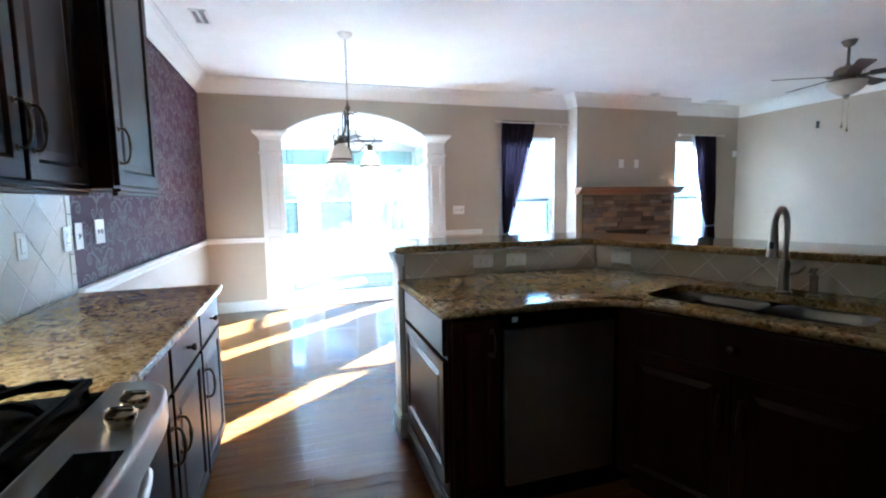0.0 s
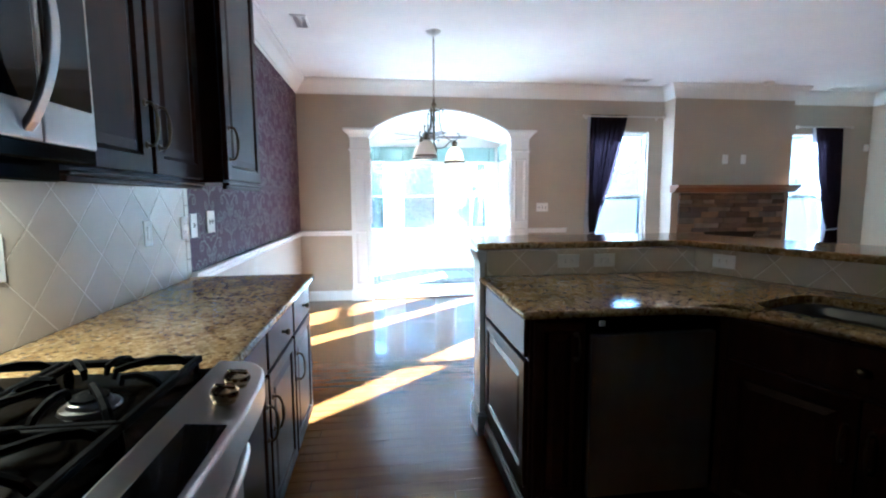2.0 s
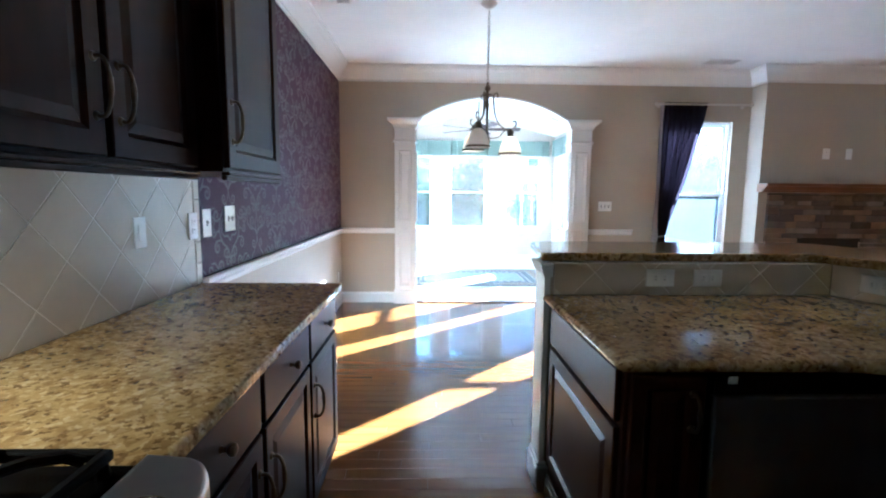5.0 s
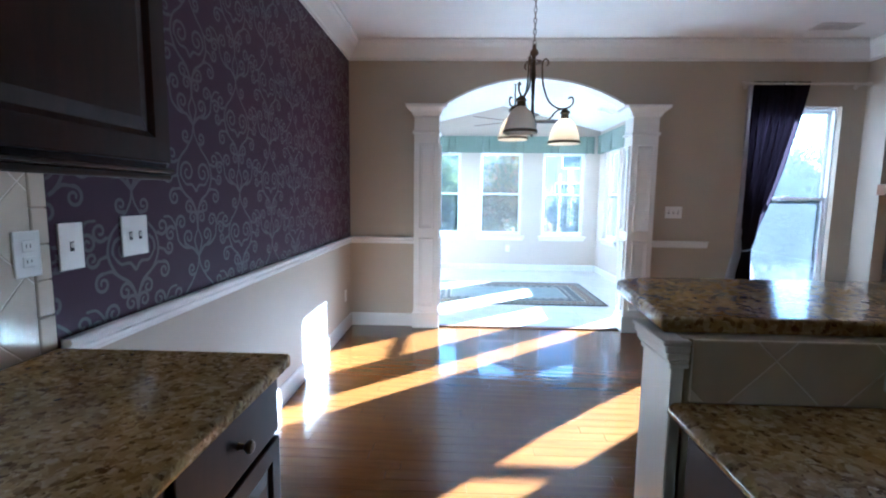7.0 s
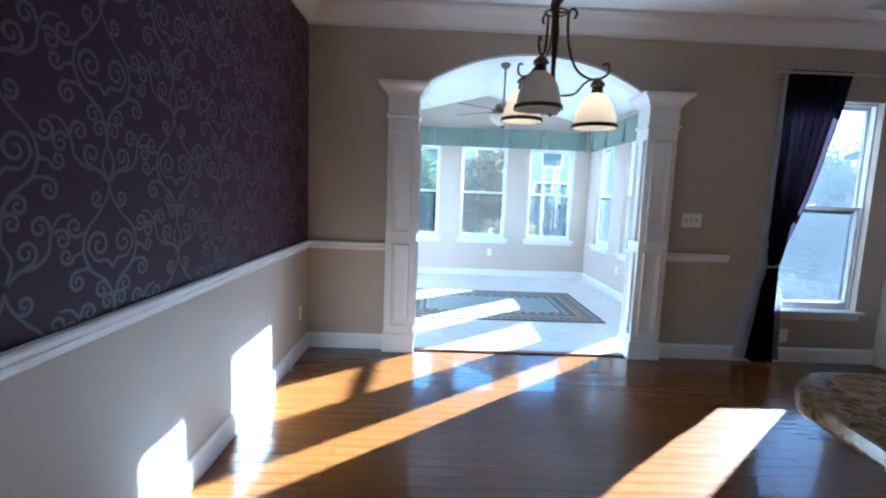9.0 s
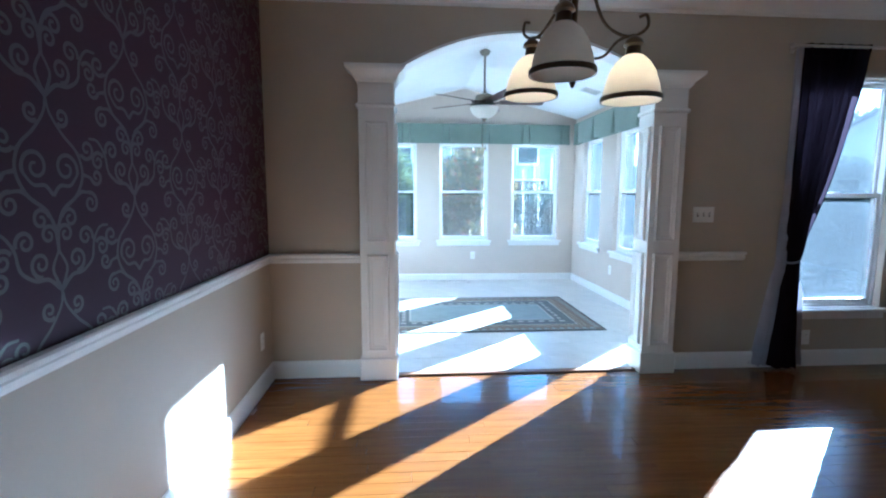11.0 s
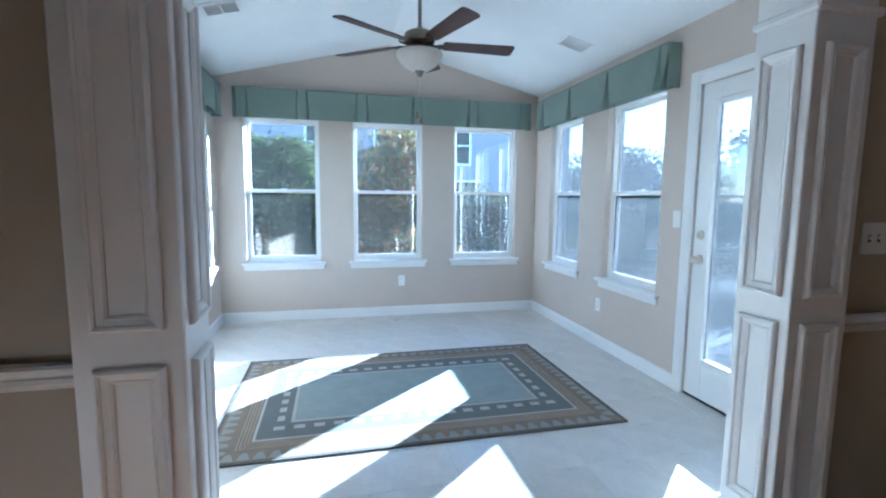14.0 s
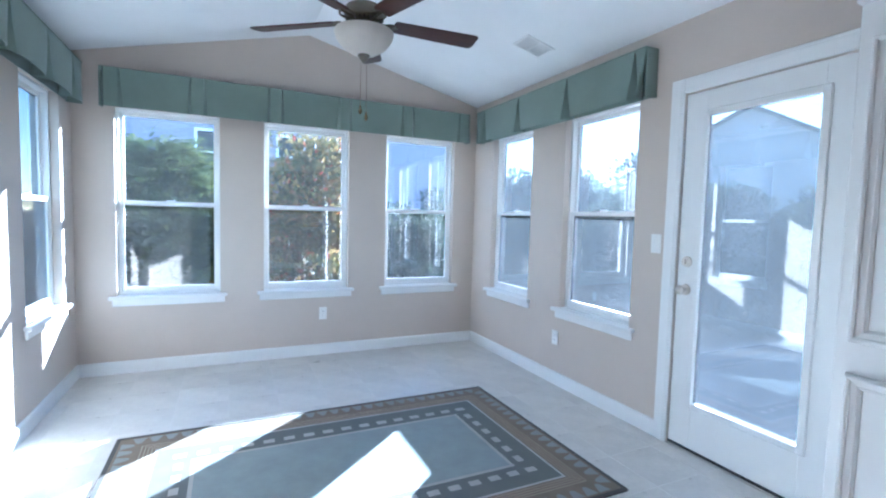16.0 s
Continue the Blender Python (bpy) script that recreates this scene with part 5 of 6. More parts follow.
def chandelier():
    cx, cy = 1.548, -1.86
    t = thing("chandelier", pose(cx, cy, 0), "aged bronze three-arm chandelier with frosted bell shades", "chandelier")
    bm = bmesh.new()
    lathe(bm, [(0.001, H - 0.045), (0.02, H - 0.042), (0.045, H - 0.025), (0.065, H - 0.008), (0.068, H - 0.0005)], seg=28)
    part("canopy", bm, WHITE, t, "white ceiling canopy", True)
    z, k = H - 0.045, 0
    while z > 2.24:
        bm = bmesh.new()
        ring = []
        for i in range(13):
            a = 2 * math.pi * i / 12
            p = (0.0085 * math.cos(a), 0, z - 0.019 + 0.019 * math.sin(a))
            ring.append((p[0], 0, p[2]) if k % 2 else (0, p[0], p[2]))
        tube(bm, ring, 0.0022, 6, False)
        part("chain_link", bm, BRONZE, t, "", True)
        z -= 0.031
        k += 1
    bm = bmesh.new()
    lathe(bm, [(0.001, 2.245), (0.01, 2.24), (0.012, 2.215), (0.024, 2.20), (0.026, 2.185), (0.012, 2.17), (0.011, 2.10), (0.016, 2.06), (0.011, 2.02), (0.009, 1.90), (0.012, 1.84), (0.024, 1.80), (0.03, 1.775), (0.018, 1.75), (0.008, 1.74), (0.011, 1.725), (0.006, 1.712), (0.001, 1.708)], seg=18)
    part("column", bm, BRONZE, t, "", True)
    bm = bmesh.new()
    lathe(bm, [(0.045, 2.136), (0.051, 2.14), (0.045, 2.144), (0.039, 2.14), (0.045, 2.136)], seg=24)
    for k in range(3):
        a = radians(-10 + 120 * k)
        tube(bm, [(0.01 * math.cos(a), 0.01 * math.sin(a), 2.14), (0.045 * math.cos(a), 0.045 * math.sin(a), 2.14)], 0.004, 6)
    part("ring", bm, BRONZE, t, "", True)
    for k, lit in enumerate((True, True, False)):
        a = radians((-8, 120, -118)[k])
        c, s = math.cos(a), math.sin(a)
        dz = (-0.025, 0.02, 0.018)[k]
        def P(r, z):
            return (r * c, r * s, z)
        bm = bmesh.new()
        outer = [P(0.075, 2.115), P(0.085, 2.135), P(0.07, 2.155), P(0.052, 2.14), P(0.05, 2.09), P(0.06, 2.0), P(0.095, 1.925), P(0.15, 1.885), P(0.20, 1.885), P(0.232, 1.91), P(0.228, 1.945), P(0.205, 1.94)]
        tube(bm, smooth_line([(x, y, z + ((0.012 + dz) if z < 1.95 else 0)) for x, y, z in outer], 5), 0.0052, 8)
        tube(bm, smooth_line([P(0.018, 1.80), P(0.06, 1.80), P(0.10, 1.835 + dz), P(0.14, 1.88 + dz), P(0.19, 1.898 + dz)], 5), 0.0045, 8)
        arm = part("arm", bm, BRONZE, t, "", True)
        bm = bmesh.new()
        ctr = (0.19 * c, 0.19 * s, dz)
        lathe(bm, [(0.001, 1.897), (0.012, 1.892), (0.028, 1.878), (0.032, 1.866), (0.022, 1.86), (0.024, 1.84), (0.02, 1.828)], ctr, 18)
        part("socket_cup", bm, BRONZE, arm, "", True)
        bm = bmesh.new()
        lathe(bm, [(0.022, 1.835), (0.031, 1.832), (0.053, 1.812), (0.071, 1.782), (0.084, 1.742), (0.092, 1.70), (0.094, 1.69), (0.091, 1.69), (0.089, 1.70), (0.081, 1.742), (0.068, 1.780), (0.051, 1.809), (0.030, 1.829)], ctr, 32)
        part("shade", bm, MILK, arm, "frosted cream glass bell shade", True)
        bm = bmesh.new()
        lathe(bm, [(0.0925, 1.704), (0.0965, 1.704), (0.0975, 1.696), (0.0965, 1.689), (0.0925, 1.689)], ctr, 32)
        part("shade_band", bm, BRONZE, arm, "bronze rim band", True)
        bm = bmesh.new()
        ball(bm, (ctr[0], ctr[1], 1.765 + dz), 0.024, 12, (1, 1, 1.35))
        part("bulb", bm, BULB if lit else OFFBULB, arm, "", True)


chandelier()


# ---- ceiling fixtures ----
VENTBACK = surf("grey_vent_back", (0.68, 0.68, 0.68), 0.7)


def vent(m, w, h, label):
    t = thing("ceiling_vent", m, label, "vent")
    part("backing", boxed(-w / 2 + 0.012, w / 2 - 0.012, -h / 2 + 0.012, h / 2 - 0.012, -0.004, -0.0005), VENTBACK, t)
    bm = bmesh.new()
    for x0, x1, y0, y1 in ((-w / 2, w / 2, -h / 2, -h / 2 + 0.018), (-w / 2, w / 2, h / 2 - 0.018, h / 2), (-w / 2, -w / 2 + 0.018, -h / 2 + 0.018, h / 2 - 0.018), (w / 2 - 0.018, w / 2, -h / 2 + 0.018, h / 2 - 0.018), (-0.006, 0.006, -h / 2 + 0.018, h / 2 - 0.018)):
        box(bm, x0, x1, y0, y1, -0.009, 0, 0.002)
    part("frame", bm, WHITE, t)
    n = int((h - 0.036) / 0.012)
    for k in range(n):
        y = -h / 2 + 0.018 + (k + 0.5) * (h - 0.036) / n
        bm = bmesh.new()
        box(bm, -w / 2 + 0.018, w / 2 - 0.018, -0.004, 0.004, -0.0008, 0.0008, 0, 1, pose(0, y, -0.0055, 35))
        part("slat", bm, WHITE, t)
    return t


vent(pose(0.402, -1.965, H), 0.13, 0.29, "white louvred ceiling register near the purple wall")
vent(pose(4.33, -0.42, H), 0.36, 0.16, "white louvred ceiling register near the window")
vent(pose(7.45, -0.32, H), 0.36, 0.16, "white louvred ceiling register in the family room")
SL = math.degrees(math.atan2(RIDGE - EAVE, SX1 - RX))
vx = 3.25
vent(pose(vx, 2.36, RIDGE - (vx - RX) * (RIDGE - EAVE) / (SX1 - RX) - 0.0005, 0, SL, 0), 0.25, 0.20, "white register in the sloped sunroom ceiling")
vx = 0.53
vent(pose(vx, 2.33, EAVE + (vx - SX0) * (RIDGE - EAVE) / (RX - SX0) - 0.0005, 0, -math.degrees(math.atan2(RIDGE - EAVE, RX - SX0)), 0), 0.25, 0.20, "white register in the sloped sunroom ceiling near the side window")
t = thing("smoke_detector", pose(6.14, -0.5, H), "round white smoke detector on the ceiling", "smoke detector")
bm = bmesh.new()
lathe(bm, [(0.065, -0.0005), (0.065, -0.012), (0.055, -0.03), (0.03, -0.036), (0.001, -0.036)], seg=24)
part("cover", bm, PLASTIC, t, "", True)


def ceiling_fan(m, drop, radius, turn, n, blade_mat, label, tilt=0):
    """A ceiling fan hung from its canopy at m; drop: height of the blades below it."""
    t = thing("ceiling_fan", m, label, "ceiling fan")
    bm = bmesh.new()
    lathe(bm, [(0.065, 0.02), (0.065, -0.005), (0.05, -0.04), (0.028, -0.058), (0.001, -0.06)], seg=24)
    part("canopy", bm, PEWTER, t, "", True)
    bm = bmesh.new()
    cyl(bm, (0, 0, -0.05), (0, 0, -drop + 0.12), 0.0125, 0.0125, 14)
    part("downrod", bm, PEWTER, t, "", True)
    bm = bmesh.new()
    z = -drop
    lathe(bm, [(0.02, z + 0.135), (0.028, z + 0.12), (0.07, z + 0.108), (0.102, z + 0.09), (0.11, z + 0.06), (0.106, z + 0.03), (0.085, z + 0.012), (0.07, z + 0.0), (0.07, z - 0.03), (0.09, z - 0.04), (0.098, z - 0.05), (0.001, z - 0.052)], seg=32)
    part("motor", bm, PEWTER, t, "antique pewter motor housing", True)
    bm = bmesh.new()
    for k in range(24):
        a = 2 * math.pi * k / 24
        box(bm, 0.086, 0.094, -0.004, 0.004, z + 0.012, z + 0.028, 0, 1, pose(0, 0, 0, 0, 0, math.degrees(a)))
    part("motor_fins", bm, DARK, t)
    bm = bmesh.new()
    lathe(bm, [(0.160, z - 0.036), (0.163, z - 0.044), (0.153, z - 0.078), (0.120, z - 0.120), (0.068, z - 0.152), (0.030, z - 0.162), (0.001, z - 0.164), (0.001, z - 0.160), (0.066, z - 0.148), (0.117, z - 0.117), (0.149, z - 0.076), (0.157, z - 0.036)], seg=32)
    part("bowl", bm, MILK, t, "frosted glass light bowl", True)
    bm = bmesh.new()
    lathe(bm, [(0.034, z - 0.152), (0.034, z - 0.166), (0.026, z - 0.171), (0.022, z - 0.184), (0.010, z - 0.196), (0.001, z - 0.200)], seg=16)
    part("finial", bm, PEWTER, t, "", True)
    for k in range(n):
        a = turn + 360 * k / n
        R = pose(0, 0, z + 0.012, 0, 0, a)
        bm = bmesh.new()
        for s in (-1, 1):
            tube(bm, [R @ Vector(p) for p in smooth_line([(0.075, 0.0, 0), (0.11, s * 0.03, -0.004), (0.15, s * 0.038, 0.0), (0.175, s * 0.012, 0.003)], 4)], 0.006, 6)
        tube(bm, [R @ Vector((0.07, 0, 0)), R @ Vector((0.19, 0, 0.003))], 0.007, 6)
        iron = part("blade_iron", bm, PEWTER, t, "", True)
        bm = bmesh.new()
        r0, r1 = 0.165, radius
        pts = rounded([(r0, -0.052), (r1, -0.068), (r1, 0.068), (r0, 0.052)], [0.02, 0.035, 0.035, 0.02], 5)
        prism(bm, pts, 0.002, 0.009, "z", 0.002)
        bm.transform(R @ pose(0, 0, 0.003, -12, 0, 0))
        part("blade", bm, blade_mat, t, "dark mahogany blade" if blade_mat is BLADE else "dark blade")
    bm = bmesh.new()
    for k, (px, py, low) in enumerate(((0.012, -0.02, 0.47), (-0.012, 0.015, 0.43))):
        tube(bm, [(px, py, z - 0.17), (px, py, z - low)], 0.0012, 5)
        lathe(bm, [(0.001, z - low), (0.006, z - low - 0.006), (0.004, z - low - 0.012), (0.011, z - low - 0.03), (0.008, z - low - 0.045), (0.001, z - low - 0.05)], (px, py, 0), 10)
    part("pull_chain", bm, BRASSY, t, "brass pull chain", True)
    return t


ceiling_fan(pose(RX, 2.0, RIDGE - 0.005), 0.585, 0.68, -2, 5, BLADE, "antique pewter ceiling fan with five mahogany blades hanging from the vault")
ceiling_fan(pose(6.33, -2.9, H), 0.36, 0.66, 8, 5, BLADE, "antique pewter ceiling fan with a glass bowl in the family room")

# ---- family room ----
t = thing("mantel_shelf", pose(0, CY, 0), "oak-coloured wooden mantel shelf above the stone", "mantel")
bm = bmesh.new()
prism(bm, [(0.0, 1.405), (-0.085, 1.405), (-0.10, 1.42), (-0.12, 1.43), (-0.16, 1.47), (-0.18, 1.475), (-0.18, 1.505), (0.0, 1.505)], 4.965, 6.80, "x", 0.004)
part("shelf", bm, MANTEL, t)

surround = thing("fireplace_surround", pose(0, CY, 0), "stacked brown ledgestone fireplace surround", "fireplace")
rs = random.Random(3)
z = 0.0
FX0, FX1, FB0, FB1, FZ = 5.09, 6.69, 5.5, 6.28, 0.82
part("mortar", boxed(FX0 + 0.01, FX1 - 0.01, -0.014, -0.0005, FZ, 1.39), SOOT, surround)
while z < 1.38:
    hgt = rs.choice((0.045, 0.055, 0.065, 0.08))
    z1 = min(z + hgt, 1.40)
    spans = [(FX0, FX1)] if z >= FZ - 0.01 else [(FX0, FB0), (FB1, FX1)]
    for a, b in spans:
        x = a
        while x < b - 0.005:
            L = rs.uniform(0.12, 0.38)
            x1 = x + L if b - x - L > 0.09 else b
            bm = boxed(x + 0.002, x1 - 0.002, -rs.uniform(0.025, 0.055), -0.001, z + 0.002, z1 - 0.002, 0.005)
            for v in bm.verts:
                v.co += Vector((rs.uniform(-1, 1), rs.uniform(-0.6, 0.6), rs.uniform(-1, 1))) * 0.0025
            part("stone", bm, STONE, surround)
            x = x1
    z = z1
bm = bmesh.new()
holed_wall(bm, "y", 0.0, 0.2, FB0, FB1, 0.1, FZ, [(FB0 + 0.05, FB1 - 0.05, 0.14, FZ - 0.05)])
part("firebox_frame", bm, SOOT, surround, "black metal firebox frame")
part("firebox_back", boxed(FB0 + 0.001, FB1 - 0.001, 0.2, 0.22, 0.1, FZ), SOOT, surround, "sooty firebox")

# alarm sensor near the corner
t = thing("alarm_sensor", pose(8.25, -0.0005, 2.06), "small white alarm sensor on the wall", "alarm")
part("case", boxed(-0.03, 0.03, -0.04, 0, -0.05, 0.05, 0.01, 2), PLASTIC, t)
t = thing("wall_bracket", pose(XR - 0.0005, -1.3, 2.35, 0, 0, -90), "small dark cable bracket high on the wall", "bracket")
part("plate", boxed(-0.02, 0.02, -0.02, 0, -0.05, 0.05, 0.004), DARK, t)


def curtain_rod(x0, x1, z, label):
    t = thing("curtain_rod", pose(0, 0, 0), label, "curtain rod")
    bm = bmesh.new()
    cyl(bm, (x0, -0.085, z), (x1, -0.085, z), 0.011, 0.011, 12)
    part("rod", bm, NICKEL, t, "", True)
    for x, s in ((x0, -1), (x1, 1)):
        bm = bmesh.new()
        ball(bm, (x + s * 0.014, -0.085, z), 0.02, 12)
        part("finial", bm, NICKEL, t, "", True)
        bm = bmesh.new()
        tube(bm, [(x - s * 0.05, -0.085, z - 0.004), (x - s * 0.05, -0.03, z - 0.012), (x - s * 0.05, -0.0008, z - 0.012)], 0.005, 8)
        cyl(bm, (x - s * 0.05, -0.006, z - 0.012), (x - s * 0.05, -0.0005, z - 0.012), 0.02, 0.02, 14)
        part("bracket", bm, NICKEL, t, "", True)


def curtain(rows, label, folds, tie):
    """A tied-back panel: rows of (height, left edge, right edge, fold depth), from the rod to the floor."""
    t = thing("curtain", pose(0, 0, 0), label, "curtain", "curtains at the fireplace wall")
    heights = smooth_line([(r[1], r[2], r[0]) for r in rows], 8)
    depths = smooth_line([(r[3], 0, r[0]) for r in rows], 8)
    n = 72
    for nm, mat, shift, lab in (("drape", DRAPE, 0.0, "dark aubergine sheer drape"), ("lining", LINING, 0.05, "grey curtain lining")):
        bm = bmesh.new()
        grid = []
        for h, d in zip(heights, depths):
            row = []
            for i in range(n + 1):
                u = i / n
                ph = folds * 2 * math.pi * u
                wob = math.sin(ph + 1.2 * math.sin(3 * h.z)) + 0.35 * math.sin(2.3 * ph + h.z * 4)
                lo, hi = h.x, h.y
                if nm == "lining":
                    lo, hi = lo - 0.02 - 0.10 * max(0, (1.25 - h.z)) * (0.9 if h.z < 1.25 else 0) * 0.95, hi - 0.006 + 0.11 * max(0, min(1, (0.86 - h.z) / 0.25))
                row.append(bm.verts.new((lo + (hi - lo) * u, -0.078 + shift + d.x * wob * (0.8 if nm == "lining" else 1), h.z)))
            grid.append(row)
        for a, b in zip(grid, grid[1:]):
            for i in range(n):
                bm.faces.new((a[i], a[i + 1], b[i + 1], b[i]))
        part(nm, bm, mat, t, lab, True)
    if tie:
        x0, x1, zt = tie
        bm = bmesh.new()
        ringp = [((x0 + x1) / 2 + (x1 - x0) / 2 * 1.15 * math.cos(2 * math.pi * i / 20), -0.078 + 0.042 * math.sin(2 * math.pi * i / 20), zt + 0.01 * math.cos(2 * math.pi * i / 20)) for i in range(21)]
        tube(bm, ringp, 0.008, 6, False)
        part("tie_back", bm, LINING, t, "", True)


curtain_rod(3.80, 4.93, 2.44, "brushed nickel curtain rod above the window")
curtain_rod(7.03, 7.90, 2.345, "brushed nickel curtain rod beside the chimney")
curtain([(2.462, 3.89, 4.42, 0.012), (2.2, 3.885, 4.37, 0.018), (1.9, 3.88, 4.29, 0.022), (1.55, 3.878, 4.19, 0.026), (1.2, 3.89, 4.07, 0.03), (0.95, 3.905, 4.0, 0.03), (0.86, 3.912, 3.975, 0.028), (0.7, 3.895, 3.975, 0.035), (0.4, 3.86, 3.985, 0.045), (0.03, 3.82, 4.0, 0.05)], "dark aubergine tied-back curtain with a grey lining", 7, (3.912, 3.975, 0.86))
curtain([(2.357, 7.33, 7.78, 0.012), (2.0, 7.38, 7.78, 0.018), (1.5, 7.45, 7.79, 0.02), (1.0, 7.58, 7.80, 0.018), (0.86, 7.62, 7.80, 0.014), (0.5, 7.58, 7.83, 0.02), (0.03, 7.55, 7.85, 0.022)], "dark aubergine tied-back curtain beside the fireplace", 7, (7.62, 7.80, 0.86))


# ---- sunroom ----
def valance(m, w, pleats, z0, z1, label, slit=False):
    """A box-pleated valance; local x along the wall, wall at y = 0, front at y = -0.1."""
    t = thing("valance", m, label, "valance", "teal sunroom valances")
    D = 0.10
    part("board", boxed(0.004, w - 0.004, -D + 0.006, -0.0005, z1 - 0.02, z1 - 0.002), TEAL, t)
    for u in (0.0, w):
        bm = bmesh.new()
        prism(bm, [(-0.0005, z0 + 0.004), (-D, z0), (-D + 0.006, z1), (-0.0005, z1)], u - 0.004, u + 0.004, "x")
        part("end_panel", bm, TEAL, t)
    part("backing", boxed(0.006, w - 0.006, -D + (0.09 if slit else 0.05), -D + (0.094 if slit else 0.054), z0 + 0.01, z1 - 0.021), TEAL, t)
    cuts = [0.0] + list(pleats) + [w]
    edges = []
    for i in range(len(cuts) - 1):
        gap = 0.003 if slit else 0.056
        a = cuts[i] + (gap if 0 < i else 0.0)
        b = cuts[i + 1] - (gap if i + 1 < len(cuts) - 1 else 0.0)
        edges.append((a, b))
    for a, b in edges:
        bm = bmesh.new()
        nx, nz = 14, 8
        fr, bk = [], []
        for j in range(nz + 1):
            v = j / nz
            z = z0 + (z1 - z0) * v
            rf, rb = [], []
            for i in range(nx + 1):
                u = i / nx
                sag = 0.012 * (1 - v) * math.sin(math.pi * u) - 0.012 * (1 - v) ** 2 * (abs(2 * u - 1) ** 6)
                lean = 0.045 if slit else 0.024
                x = a + (b - a) * u + lean * (1 - v) * (1 - 2 * u)
                y = -D - sag - 0.012 * (1 - v)
                rf.append(bm.verts.new((x, y, z)))
                rb.append(bm.verts.new((x, y + 0.006, z)))
            fr.append(rf)
            bk.append(rb)
        for j in range(nz):
            for i in range(nx):
                bm.faces.new((fr[j][i], fr[j][i + 1], fr[j + 1][i + 1], fr[j + 1][i]))
                bm.faces.new((bk[j][i + 1], bk[j][i], bk[j + 1][i], bk[j + 1][i + 1]))
        for j in range(nz):
            bm.faces.new((bk[j][0], fr[j][0], fr[j + 1][0], bk[j + 1][0]))
            bm.faces.new((fr[j][nx], bk[j][nx], bk[j + 1][nx], fr[j + 1][nx]))
        for i in range(nx):
            bm.faces.new((bk[0][i], bk[0][i + 1], fr[0][i + 1], fr[0][i]))
            bm.faces.new((fr[nz][i], fr[nz][i + 1], bk[nz][i + 1], bk[nz][i]))
        part("panel", bm, TEAL, t, "", True)
    for c in pleats if slit else ():
        bm = bmesh.new()
        rows = []
        for j in range(5):
            v = j / 4
            z, half = z0 + 0.006 + (z1 - z0 - 0.008) * v, 0.005 + 0.045 * (1 - v)
            y = -D - 0.012 * (1 - v) + 0.003
            rows.append([bm.verts.new(p) for p in ((c - half, y, z), (c - half * 0.5, -D + 0.045, z), (c, -D + 0.085, z), (c + half * 0.5, -D + 0.045, z), (c + half, y, z))])
        for r0, r1 in zip(rows, rows[1:]):
            for i in range(4):
                bm.faces.new((r0[i], r0[i + 1], r1[i + 1], r1[i]))
        part("pleat", bm, TEAL, t)
    for c in () if slit else pleats:
        bm = bmesh.new()
        prism(bm, [(c - 0.07, -D + 0.03), (c - 0.05, -D - 0.002), (c - 0.044, -D - 0.010), (c + 0.044, -D - 0.010), (c + 0.05, -D - 0.002), (c + 0.07, -D + 0.03), (c + 0.065, -D + 0.033), (c + 0.044, -D), (c - 0.044, -D), (c - 0.065, -D + 0.033)], z0 + 0.003, z1 - 0.001, "z")
        part("pleat", bm, TEAL, t)
    bm = bmesh.new()
    tube(bm, [(0, -D - 0.002, z1), (w, -D - 0.002, z1)], 0.004, 6)
    part("piping", bm, TEAL, t)


valance(pose(0.30, SY1, 0), 3.20, (0.075, 0.666, 1.275, 1.885, 2.51, 3.13), 2.135, 2.43, "teal box-pleated valance above the three windows")
valance(pose(SX1, 3.72, 0, 0, 0, -90), 2.15, (0.16, 0.755, 1.405, 2.06), 2.125, 2.43, "teal box-pleated valance above the side windows", True)
valance(pose(SX0, 2.21, 0, 0, 0, 90), 1.58, (0.30, 0.86, 1.36), 2.125, 2.43, "teal box-pleated valance above the side window", True)


